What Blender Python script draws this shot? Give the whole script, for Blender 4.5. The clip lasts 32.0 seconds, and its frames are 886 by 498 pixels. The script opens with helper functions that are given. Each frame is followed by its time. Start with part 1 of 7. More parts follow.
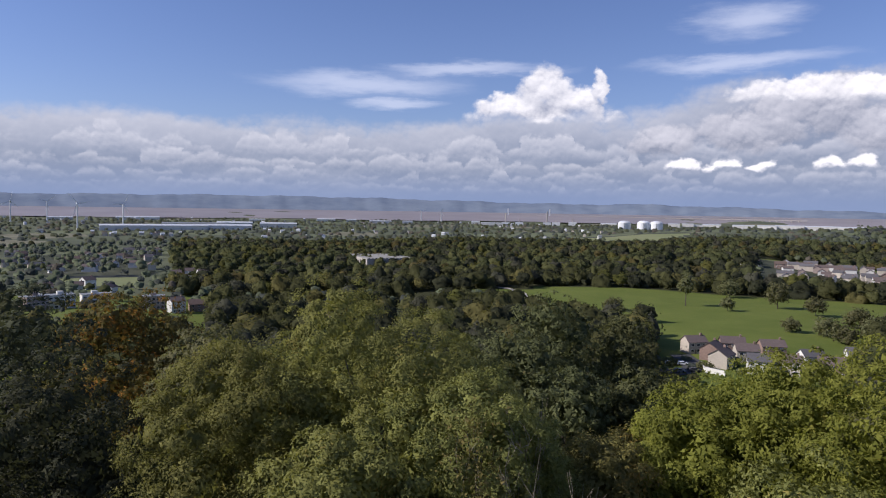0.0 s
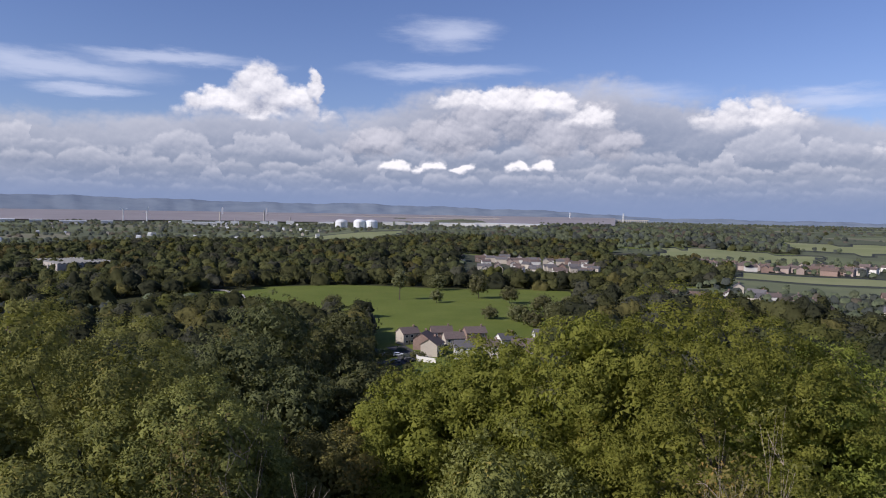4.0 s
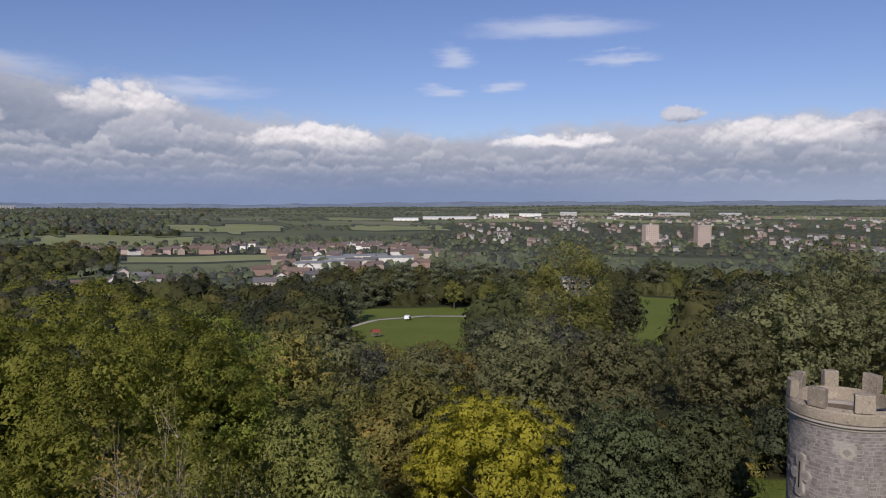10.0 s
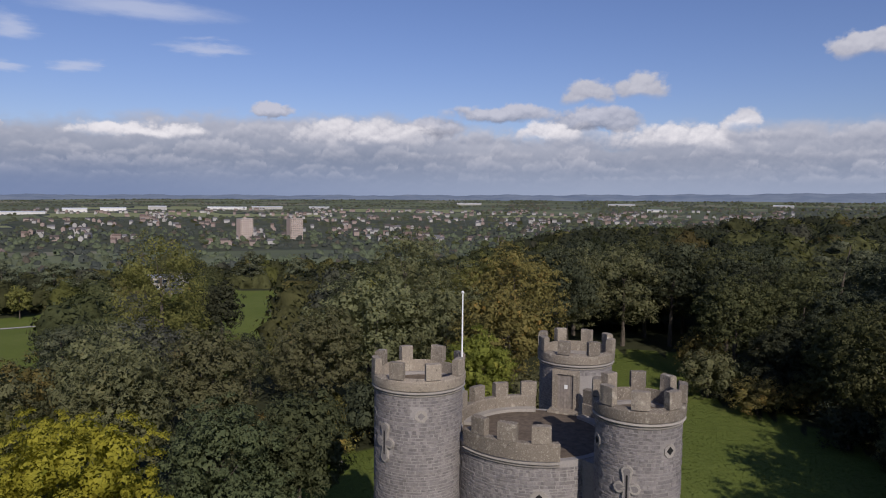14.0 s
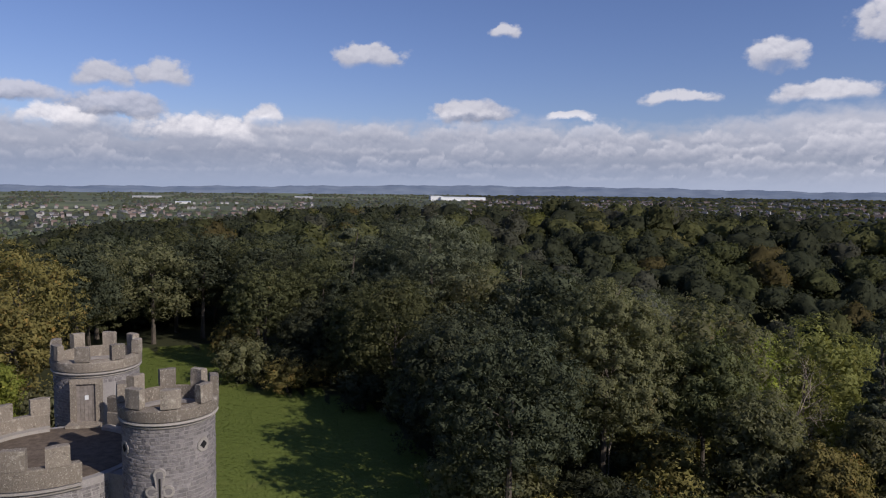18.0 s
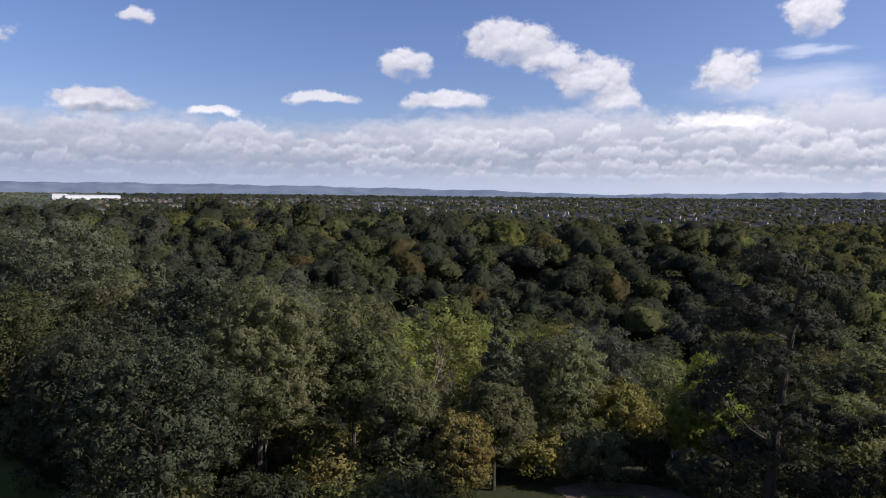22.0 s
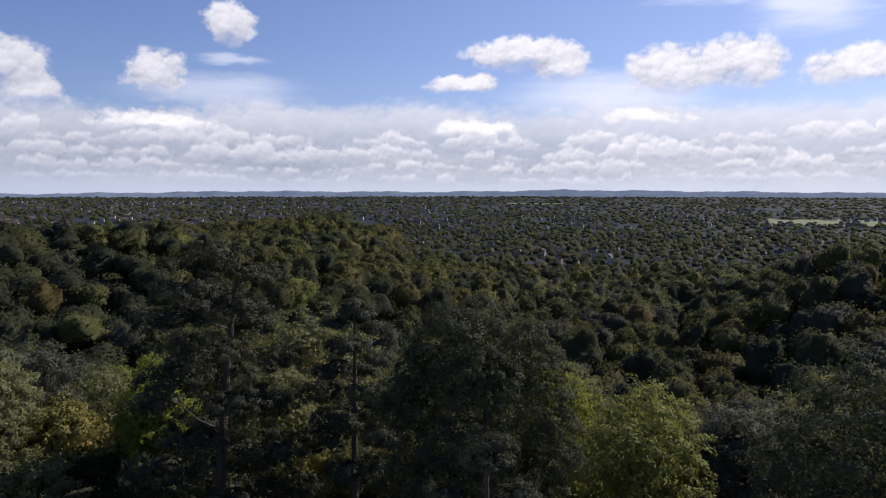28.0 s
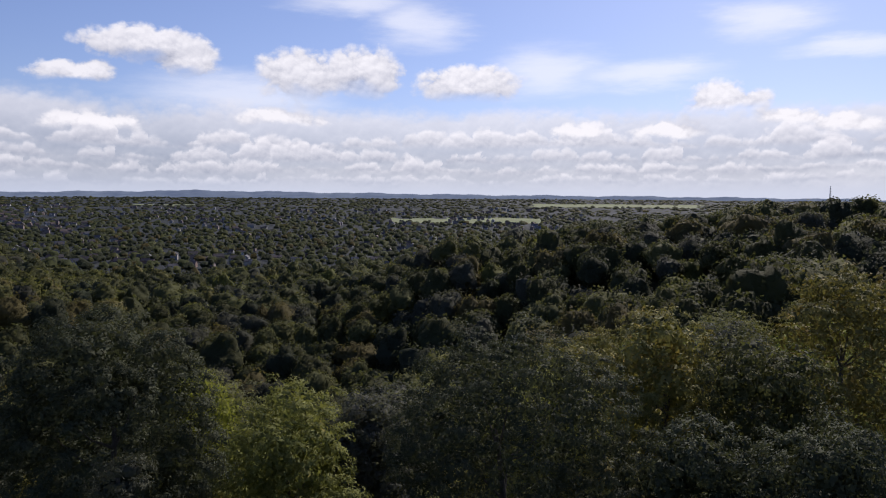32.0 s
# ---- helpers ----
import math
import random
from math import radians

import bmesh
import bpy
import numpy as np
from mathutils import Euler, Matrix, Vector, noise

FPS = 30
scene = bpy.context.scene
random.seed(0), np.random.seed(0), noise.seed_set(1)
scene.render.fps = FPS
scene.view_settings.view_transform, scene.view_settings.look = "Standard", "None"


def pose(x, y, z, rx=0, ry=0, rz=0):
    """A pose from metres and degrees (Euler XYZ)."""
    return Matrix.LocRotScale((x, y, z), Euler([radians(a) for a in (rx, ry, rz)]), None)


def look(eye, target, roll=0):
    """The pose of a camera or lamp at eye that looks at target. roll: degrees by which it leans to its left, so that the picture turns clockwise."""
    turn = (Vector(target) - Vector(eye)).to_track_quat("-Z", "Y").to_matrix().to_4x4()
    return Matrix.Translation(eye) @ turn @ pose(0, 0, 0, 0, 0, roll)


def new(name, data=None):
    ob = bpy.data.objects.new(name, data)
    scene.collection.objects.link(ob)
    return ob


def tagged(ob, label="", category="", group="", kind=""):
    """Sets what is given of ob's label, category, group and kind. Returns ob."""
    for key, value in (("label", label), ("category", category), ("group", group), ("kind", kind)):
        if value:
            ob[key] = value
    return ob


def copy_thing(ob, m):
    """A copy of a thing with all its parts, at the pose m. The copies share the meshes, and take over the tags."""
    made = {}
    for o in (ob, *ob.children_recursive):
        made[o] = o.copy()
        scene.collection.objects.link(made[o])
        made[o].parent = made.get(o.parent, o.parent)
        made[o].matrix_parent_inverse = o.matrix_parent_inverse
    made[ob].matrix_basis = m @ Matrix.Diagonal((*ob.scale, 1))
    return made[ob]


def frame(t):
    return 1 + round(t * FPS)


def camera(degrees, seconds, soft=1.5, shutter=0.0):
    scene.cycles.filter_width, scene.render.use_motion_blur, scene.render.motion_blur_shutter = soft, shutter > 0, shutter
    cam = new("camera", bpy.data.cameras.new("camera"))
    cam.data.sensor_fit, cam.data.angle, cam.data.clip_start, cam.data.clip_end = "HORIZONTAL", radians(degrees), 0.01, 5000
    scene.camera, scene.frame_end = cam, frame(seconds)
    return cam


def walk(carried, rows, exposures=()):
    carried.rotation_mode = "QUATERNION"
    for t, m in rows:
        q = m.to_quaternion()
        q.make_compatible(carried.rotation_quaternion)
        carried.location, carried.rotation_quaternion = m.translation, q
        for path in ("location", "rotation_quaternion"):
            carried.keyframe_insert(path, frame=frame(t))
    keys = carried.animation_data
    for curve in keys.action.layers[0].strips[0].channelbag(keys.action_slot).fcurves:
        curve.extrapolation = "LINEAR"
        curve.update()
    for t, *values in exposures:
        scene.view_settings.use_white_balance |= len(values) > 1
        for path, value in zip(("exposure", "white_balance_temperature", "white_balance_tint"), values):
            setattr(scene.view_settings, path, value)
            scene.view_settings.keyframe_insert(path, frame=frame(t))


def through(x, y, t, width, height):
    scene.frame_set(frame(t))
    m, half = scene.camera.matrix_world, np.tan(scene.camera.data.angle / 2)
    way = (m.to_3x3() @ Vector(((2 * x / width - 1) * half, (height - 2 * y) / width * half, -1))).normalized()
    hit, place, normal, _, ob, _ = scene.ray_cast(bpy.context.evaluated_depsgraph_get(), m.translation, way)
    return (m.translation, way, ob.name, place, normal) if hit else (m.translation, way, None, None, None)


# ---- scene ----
cam = camera(63.97, 32.0, soft=1.1)
EYE = 22.7
# seconds, yaw, pitch, roll: the drone hovers at one spot and turns
ROWS = [
    (0.0, 0.15, -3.33, -0.89),
    (0.5, -1.76, -3.31, -0.90),
    (1.0, -3.79, -3.29, -0.91),
    (1.5, -6.49, -3.26, -0.92),
    (2.0, -8.93, -3.24, -0.93),
    (2.5, -11.66, -3.21, -0.96),
    (3.0, -15.07, -3.15, -0.99),
    (3.5, -18.74, -3.09, -0.99),
    (5.5, -33.01, -3.14, -0.75),
    (6.0, -36.78, -3.20, -0.65),
    (6.5, -40.73, -3.28, -0.52),
    (7.0, -44.55, -3.39, -0.37),
    (7.5, -48.66, -3.51, -0.32),
    (8.0, -52.68, -3.57, -0.34),
    (8.5, -57.11, -3.59, -0.38),
    (9.0, -61.31, -3.63, -0.38),
    (9.5, -65.60, -3.75, -0.30),
    (10.0, -69.49, -3.88, -0.23),
    (10.5, -73.74, -3.96, -0.20),
    (11.0, -77.60, -4.01, -0.20),
    (11.5, -82.23, -4.04, -0.26),
    (12.0, -85.74, -4.06, -0.37),
    (12.5, -89.50, -4.12, -0.47),
    (13.0, -93.21, -4.14, -0.53),
    (13.5, -97.10, -4.14, -0.58),
    (14.0, -101.39, -4.15, -0.60),
    (14.5, -106.52, -4.21, -0.64),
    (15.0, -111.60, -4.26, -0.68),
    (15.5, -116.95, -4.22, -0.75),
    (17.5, -134.11, -4.43, -0.75),
    (18.0, -138.07, -4.41, -0.73),
    (18.5, -142.39, -4.39, -0.71),
    (19.0, -146.26, -4.39, -0.64),
    (19.5, -149.28, -4.41, -0.58),
    (20.0, -152.70, -4.43, -0.52),
    (20.5, -156.17, -4.44, -0.49),
    (21.0, -159.23, -4.41, -0.49),
    (21.5, -162.49, -4.36, -0.52),
    (22.0, -165.88, -4.29, -0.58),
    (22.5, -169.75, -4.23, -0.64),
    (23.0, -172.92, -4.18, -0.62),
    (23.5, -176.70, -4.12, -0.57),
    (24.0, -180.44, -4.09, -0.52),
    (24.5, -184.23, -4.05, -0.48),
    (25.0, -187.54, -4.04, -0.47),
    (25.5, -191.25, -4.03, -0.42),
    (27.5, -205.37, -4.09, -0.16),
    (28.0, -209.18, -4.12, -0.13),
    (28.5, -212.71, -4.12, -0.14),
    (29.0, -216.01, -4.13, -0.14),
    (29.5, -219.54, -4.15, -0.18),
    (30.0, -222.90, -4.17, -0.21),
    (30.5, -226.39, -4.15, -0.23),
    (31.0, -229.83, -4.12, -0.21),
    (31.5, -233.77, -4.04, -0.20),
    (32.0, -237.95, -3.97, -0.20),
]
# the hover's slow drift: seconds, metres east and north
DRIFT_T = [0, 10.5, 11.5, 12, 12.5, 13, 14, 15, 15.5, 16.5, 17.5, 18.5, 20, 32]
DRIFT_X = [-0.35, -0.35, -0.28, -0.24, -0.13, -0.04, 0.0, 0.02, 0.06, 0.09, 0.08, -0.10, -0.14, -0.14]
DRIFT_Y = [0.05, 0.05, 0.03, 0.03, 0.03, 0.0, 0.0, -0.02, -0.06, -0.22, -0.31, -0.28, -0.27, -0.27]
walk(cam, [(t, pose(np.interp(t, DRIFT_T, DRIFT_X), np.interp(t, DRIFT_T, DRIFT_Y), EYE, 90 + pitch, roll, yaw)) for t, yaw, pitch, roll in ROWS],
     [(0, 0.27, 6450, 16), (7, 0.08, 6550, 16), (10, 0.0, 6700, 15), (12, -0.07, 6700, 15), (15, -0.17, 6450, 16), (19, 0.02, 6450, 16), (23, 0.28, 6450, 16), (29, 0.17, 6450, 16), (32, 0.08, 6450, 16)])

# ---- sky, sun ----
SUN_AZ, SUN_EL = 264.0, 33.0
world = bpy.data.worlds.new("world")
scene.world = world
world.use_nodes = True
WT = world.node_tree
WT.nodes.clear()


def wn(kind, **kw):
    n = WT.nodes.new(kind)
    if "operation" in kw:
        n.operation = kw["operation"]
    if "use_clamp" in kw:
        n.use_clamp = kw["use_clamp"]
    if "interpolation_type" in kw:
        n.interpolation_type = kw["interpolation_type"]
    if "data_type" in kw:
        n.data_type = kw["data_type"]
    if "sky_type" in kw:
        n.sky_type = kw["sky_type"]
    if "sun_disc" in kw:
        n.sun_disc = kw["sun_disc"]
    if "rotation_type" in kw:
        n.rotation_type = kw["rotation_type"]
    return n


def wl(a, b):
    WT.links.new(a, b)


def put(socket, v):
    """Link a socket, or set its value."""
    if isinstance(v, bpy.types.NodeSocket):
        WT.links.new(v, socket)
    else:
        socket.default_value = v


def wm(op, a, b=None, c=None, clamp=False):
    n = wn("ShaderNodeMath", operation=op, use_clamp=clamp)
    for i, v in enumerate((a, b, c)):
        if v is not None:
            put(n.inputs[i], v)
    return n.outputs[0]


def wv(op, a, b=None, c=None):
    n = wn("ShaderNodeVectorMath", operation=op)
    for i, v in enumerate((a, b, c)):
        if v is not None:
            put(n.inputs[i], v)
    return n.outputs["Value"] if op in ("LENGTH", "DOT_PRODUCT") else n.outputs[0]


def wramp(v, lo, hi, a=0.0, b=1.0):
    n = wn("ShaderNodeMapRange", interpolation_type="SMOOTHSTEP")
    for i, q in enumerate((v, lo, hi, a, b)):
        put(n.inputs[i], q)
    return n.outputs[0]


def wmix(f, a, b):
    n = wn("ShaderNodeMix", data_type="RGBA")
    put(n.inputs["Factor"], f)
    put(n.inputs["A"], a)
    put(n.inputs["B"], b)
    return n.outputs["Result"]


def wnoise(vec, scale, detail, rough=0.55):
    n = wn("ShaderNodeTexNoise")
    put(n.inputs["Vector"], vec)
    n.inputs["Scale"].default_value = scale
    n.inputs["Detail"].default_value = detail
    n.inputs["Roughness"].default_value = rough
    return n


sky = wn("ShaderNodeTexSky", sky_type="NISHITA", sun_disc=False)
sky.sun_elevation, sky.sun_rotation = radians(SUN_EL), radians(SUN_AZ)
sky.air_density, sky.dust_density, sky.ozone_density = 1.0, 0.3, 1.6
SKY_GAIN = 0.075

# direction as azimuth and elevation in degrees; the seam lies behind the unseen quarter
ray = wn("ShaderNodeTexCoord").outputs["Generated"]
turned = wn("ShaderNodeVectorRotate", rotation_type="Z_AXIS")
put(turned.inputs["Vector"], ray)
turned.inputs["Angle"].default_value = radians(120)
sp = wn("ShaderNodeSeparateXYZ")
wl(turned.outputs[0], sp.inputs[0])
az = wm("MULTIPLY_ADD", wm("ARCTAN2", sp.outputs[0], sp.outputs[1]), 57.2958, 120.0)
el = wm("MULTIPLY", wm("ARCSINE", sp.outputs[2]), 57.2958)
cb = wn("ShaderNodeCombineXYZ")
wl(az, cb.inputs[0]), wl(el, cb.inputs[1])
flat = cb.outputs[0]

# heaped clouds: azimuth, elevation and half sizes in degrees
PUFFS_NORTH = [
    (7.9, 9.1, 1.8, 1.8), (5.2, 8.0, 2.6, 1.0), (10.4, 8.3, 1.9, 1.1), (12.0, 9.3, 0.5, 1.3), (7.6, 7.1, 5.0, 1.1), (25.5, 8.6, 3.6, 1.0), (30.6, 8.4, 2.4, 0.9),
    (18.3, 3.35, 1.2, 0.6), (20.2, 3.2, 0.7, 0.35), (21.7, 3.35, 1.0, 0.5), (24.0, 3.3, 0.9, 0.45),
    (28.5, 3.4, 0.9, 0.55), (30.4, 3.5, 0.8, 0.6),
    (33.6, 7.0, 2.0, 1.3), (45.7, 6.6, 3.5, 1.7), (59.0, 4.7, 4.5, 1.2),
]
PUFFS_EAST = [
    (59.3, 4.3, 5.0, 1.3), (78.3, 4.4, 4.4, 0.9), (94.8, 4.5, 5.0, 1.6), (116.7, 8.4, 1.7, 1.1),
    (112.9, 8.0, 1.8, 1.2), (109.7, 4.9, 2.5, 1.1), (120.2, 4.3, 5.1, 1.4), (124.0, 5.5, 1.3, 1.1),
    (132.1, 10.7, 2.3, 0.9), (142.9, 12.7, 1.1, 0.6), (156.1, 7.2, 2.4, 0.7), (166.0, 7.2, 3.1, 1.1),
    (139.6, 6.3, 2.5, 0.9), (148.1, 6.0, 1.7, 0.6), (171.1, 12.0, 3.1, 1.6), (162.8, 10.3, 1.7, 1.1),
]
PUFFS_SOUTH = [
    (174.4, 10.6, 2.4, 1.3), (177.6, 8.9, 2.7, 1.7), (179.4, 6.9, 2.0, 1.5), (187.4, 9.0, 1.9, 1.7), (192.8, 13.0, 1.6, 1.4),
    (187.3, 5.3, 4.2, 1.1), (215.7, 11.2, 3.9, 1.2), (218.3, 10.1, 2.0, 1.1), (210.8, 8.9, 2.7, 0.8),
    (226.8, 9.4, 3.0, 1.8), (231.6, 9.9, 2.8, 1.7), (225.3, 5.9, 2.9, 0.9), (211.7, 5.2, 3.1, 0.9),
    (240.0, 8.9, 3.6, 1.5), (259.3, 7.1, 2.7, 1.5), (263.8, 5.7, 2.2, 0.9), (267.4, 5.0, 2.0, 1.0),
    (248.5, 5.2, 1.7, 0.6), (255.7, 4.9, 2.8, 0.8),
]
# grey heaps standing before the tall bank
GREYS = [
    (22.5, 6.0, 3.2, 1.5), (28.3, 7.6, 2.3, 1.9), (25.0, 6.8, 2.0, 1.5), (34.0, 7.3, 1.8, 1.7), (31.0, 6.0, 2.2, 1.5), (35.6, 5.4, 2.4, 1.1), (17.0, 5.4, 2.6, 0.9),
    (100.5, 5.6, 2.4, 0.7), (106.0, 6.7, 3.6, 0.6), (113.0, 6.2, 3.4, 0.9), (140.5, 6.6, 2.8, 0.8), (88.0, 6.6, 1.5, 0.5),
]
# thin high veils
VEILS = [
    (-6.8, 9.6, 9.0, 1.1), (1.7, 10.8, 7.5, 0.7), (22.4, 13.8, 4.5, 1.4), (-4.1, 8.1, 4.5, 0.6),
    (21.9, 11.0, 8.0, 0.8), (78.4, 13.4, 7.6, 1.1), (70.0, 11.3, 2.2, 0.9), (69.6, 8.7, 2.2, 0.4),
    (83.3, 10.9, 3.4, 0.5), (75.0, 9.0, 1.9, 0.5), (192.3, 10.3, 3.0, 0.5), (236.0, 13.5, 5.0, 2.2),
    (246.0, 10.0, 5.5, 2.4), (222.0, 8.0, 9.0, 2.0), (262.0, 13.0, 4.5, 1.8), (254.0, 9.6, 7.0, 1.3), (231.0, 15.0, 6.0, 1.2), (268.0, 10.5, 5.0, 1.0), (192.0, 8.0, 8.0, 1.5),
    (36.0, 9.0, 8.0, 1.2), (50.0, 8.3, 6.0, 0.9),
]


def billow(vec, scale, detail=3.0, rough=0.5):
    """Rounded cauliflower swellings: 1 on each crest, falling to the folds between."""
    v = wn("ShaderNodeTexVoronoi")
    v.voronoi_dimensions, v.feature, v.normalize = "2D", "F1", True
    put(v.inputs["Vector"], vec)
    v.inputs["Scale"].default_value = scale
    v.inputs["Detail"].default_value = detail
    v.inputs["Roughness"].default_value = rough
    return wm("SUBTRACT", 1.0, wm("MULTIPLY", wm("POWER", v.outputs["Distance"], 2.0), 2.0))


rough1 = wnoise(wv("MULTIPLY", flat, (0.75, 1.0, 1.0)), 0.5, 6.0, 0.58).outputs["Color"]
wander = wv("MULTIPLY_ADD", wv("SUBTRACT", rough1, (0.5, 0.5, 0.5)), (2.5, 1.7, 0.0), flat)
rough2 = wnoise(wv("MULTIPLY", flat, (0.16, 0.75, 1.0)), 0.8, 6.0, 0.62).outputs["Color"]
streak = wv("MULTIPLY_ADD", wv("SUBTRACT", rough2, (0.5, 0.5, 0.5)), (8.0, 2.6, 0.0), flat)


def field(p, blobs):
    """Smallest scaled distance from p to any of the blobs' middles."""
    least = None
    for a, e, ra, re in blobs:
        s = wv("LENGTH", wv("MULTIPLY_ADD", p, (1 / ra, 1 / re, 0), (-a / ra, -e / re, 0)))
        least = s if least is None else wm("SMOOTH_MIN", least, s, 0.25)
    return least


PUFFS = PUFFS_NORTH + PUFFS_EAST + PUFFS_SOUTH
crumple = wv("MULTIPLY_ADD", wv("SUBTRACT", rough1, (0.5, 0.5, 0.5)), (0.7, 0.6, 0.0), flat)


def swell(p):
    """The clouds' surface: large swellings with smaller ones on them."""
    q = wv("MULTIPLY", p, (0.8, 1.0, 1.0))
    return wm("ADD", wm("MULTIPLY", billow(q, 0.8, 3.0, 0.55), 0.7), wm("MULTIPLY", wnoise(q, 0.6, 5.0, 0.55).outputs["Fac"], 0.45))


lumps = swell(crumple)
relief = wm("SUBTRACT", lumps, swell(wv("ADD", crumple, (-0.10, 0.26, 0.0))))
# how far a heading is from the sun's
off_sun = wm("ABSOLUTE", wm("SUBTRACT", az, SUN_AZ))
sunward = wramp(off_sun, 150.0, 20.0)
heap = wm("ADD", field(wander, PUFFS), wm("MULTIPLY", wm("SUBTRACT", 0.62, lumps), 1.0))
heap_up = field(wv("ADD", wander, (0.0, 0.7, 0.0)), PUFFS)
# flat, ragged undersides that sink into the bank
under_side = wm("SUBTRACT", heap_up, field(wv("ADD", wander, (0.0, -0.7, 0.0)), PUFFS))
sink = wramp(under_side, wramp(el, 9.0, 6.5, -1.6, -0.55), wramp(el, 9.0, 6.5, -0.3, 0.45))
heap_a = wm("MULTIPLY", wm("MULTIPLY", wramp(heap, 1.12, 0.70), 0.95), sink)
veil_a = wm("MULTIPLY", wramp(field(streak, VEILS), 1.15, 0.1), 0.6)

# the long bank along the horizon: how high it stands by heading, a pale sheet behind and rows of heaps before it
stood = wn("ShaderNodeValToRGB")
cr = stood.color_ramp
cr.interpolation = "EASE"
BANK = [(-45, 6.0), (-20, 6.2), (-3, 6.2), (6, 7.4), (14, 7.0), (24, 9.6), (34, 9.6), (44, 8.2), (56, 6.0), (70, 5.2), (88, 5.6), (97, 5.9), (105, 4.5), (122, 5.0), (150, 5.2), (178, 6.3), (205, 7.0), (232, 6.6), (258, 6.6), (300, 6.0)]
cr.elements[0].position, cr.elements[1].position = 0.0, 1.0
for i, (a_, e_) in enumerate(BANK):
    e = cr.elements[0] if i == 0 else cr.elements[-1] if i == len(BANK) - 1 else cr.elements.new((a_ + 45) / 345)
    e.color = (e_ / 12, e_ / 12, e_ / 12, 1)
put(stood.inputs[0], wm("DIVIDE", wm("ADD", az, 45.0), 345.0))
crest = wm("MULTIPLY", stood.outputs["Color"], 12.0)
wide = wnoise(wv("MULTIPLY", flat, (0.10, 0.30, 1.0)), 1.0, 4.0).outputs["Fac"]
SHADE, LIGHT = (0.225, 0.270, 0.370, 1), wmix(sunward, (0.70, 0.715, 0.77, 1), (0.90, 0.90, 0.93, 1))
glow = wramp(off_sun, 100.0, 5.0, 0.0, 0.20)
air = wv("MULTIPLY", sky.outputs[0], (SKY_GAIN * 0.86, SKY_GAIN * 0.93, SKY_GAIN * 1.27))
veiled = wmix(wm("MULTIPLY", glow, wramp(el, 40.0, 4.0, 0.35, 1.0)), air, (0.68, 0.77, 0.93, 1))
c1 = wmix(veil_a, veiled, wmix(wramp(off_sun, 90.0, 30.0), (0.60, 0.66, 0.80, 1), (0.92, 0.94, 0.98, 1)))
top = wm("ADD", crest, wm("ADD", wm("MULTIPLY", wm("SUBTRACT", lumps, 0.6), 1.6), wm("MULTIPLY", wm("SUBTRACT", wide, 0.5), 3.5)))
under = wm("SUBTRACT", top, el)
bank_a = wm("MULTIPLY", wramp(under, -0.7, 1.0), wm("MULTIPLY_ADD", sunward, -0.15, 0.95))
tone = wm("ADD", wm("ADD", wramp(under, 3.5, 0.2, 0.06, 0.44), wm("MULTIPLY", wm("SUBTRACT", wide, 0.5), 0.7)), wm("MULTIPLY_ADD", relief, 0.35, wm("MULTIPLY", sunward, 0.30)), clamp=True)
c2 = wmix(bank_a, c1, wmix(tone, SHADE, LIGHT))


def domes(width, shift):
    """Scalloped skyline along the heading: round tops of uneven size, each about width degrees across."""
    v = wn("ShaderNodeTexVoronoi")
    v.voronoi_dimensions, v.feature = "1D", "F1"
    q = wn("ShaderNodeSeparateXYZ")
    wl(wander, q.inputs[0])
    put(v.inputs["W"], wm("ADD", wm("DIVIDE", q.outputs[0], width), shift))
    v.inputs["Scale"].default_value = 1.0
    pick = wn("ShaderNodeSeparateColor")
    wl(v.outputs["Color"], pick.inputs[0])
    far_ = wm("MULTIPLY", v.outputs["Distance"], 1.7)
    return wm("MULTIPLY", wm("SQRT", wm("MAXIMUM", wm("SUBTRACT", 1.0, wm("MULTIPLY", far_, far_)), 0.0)), wm("MULTIPLY_ADD", pick.outputs[0], 0.8, 0.25))


def heap_row(base, amp, width, shift, bright, fade):
    """One row of flat-bottomed heaps: its base and height in degrees; cover and tone."""
    line = wn("ShaderNodeCombineXYZ")
    put(line.inputs[0], wm("MULTIPLY_ADD", az, 0.07, shift))
    come = wnoise(line.outputs[0], 1.0, 2.0, 0.5).outputs["Fac"]
    tall_ = wm("MULTIPLY", wm("ADD", wm("ADD", domes(width, shift), wm("MULTIPLY", domes(width * 0.37, shift + 7.7), 0.35)), wm("ADD", wm("MULTIPLY", wm("SUBTRACT", lumps, 0.62), 0.9), wm("MULTIPLY_ADD", come, 2.2, -1.35))), amp)
    over = wm("SUBTRACT", el, wm("MULTIPLY_ADD", wm("SUBTRACT", wide, 0.5), 1.6, base))
    cover_ = wm("MULTIPLY", wramp(wm("SUBTRACT", tall_, over), -0.05, 0.22 + amp * 0.14), wramp(over, -0.45, 0.2))
    share_ = wm("DIVIDE", over, wm("MAXIMUM", tall_, 0.4))
    t_ = wm("ADD", wramp(share_, -0.1, 1.0, bright, bright + 0.5), wm("MULTIPLY_ADD", relief, 1.05, wm("MULTIPLY", sunward, 0.24)), clamp=True)
    return wm("MULTIPLY", cover_, wm("MULTIPLY_ADD", sunward, 0.2, fade)), t_


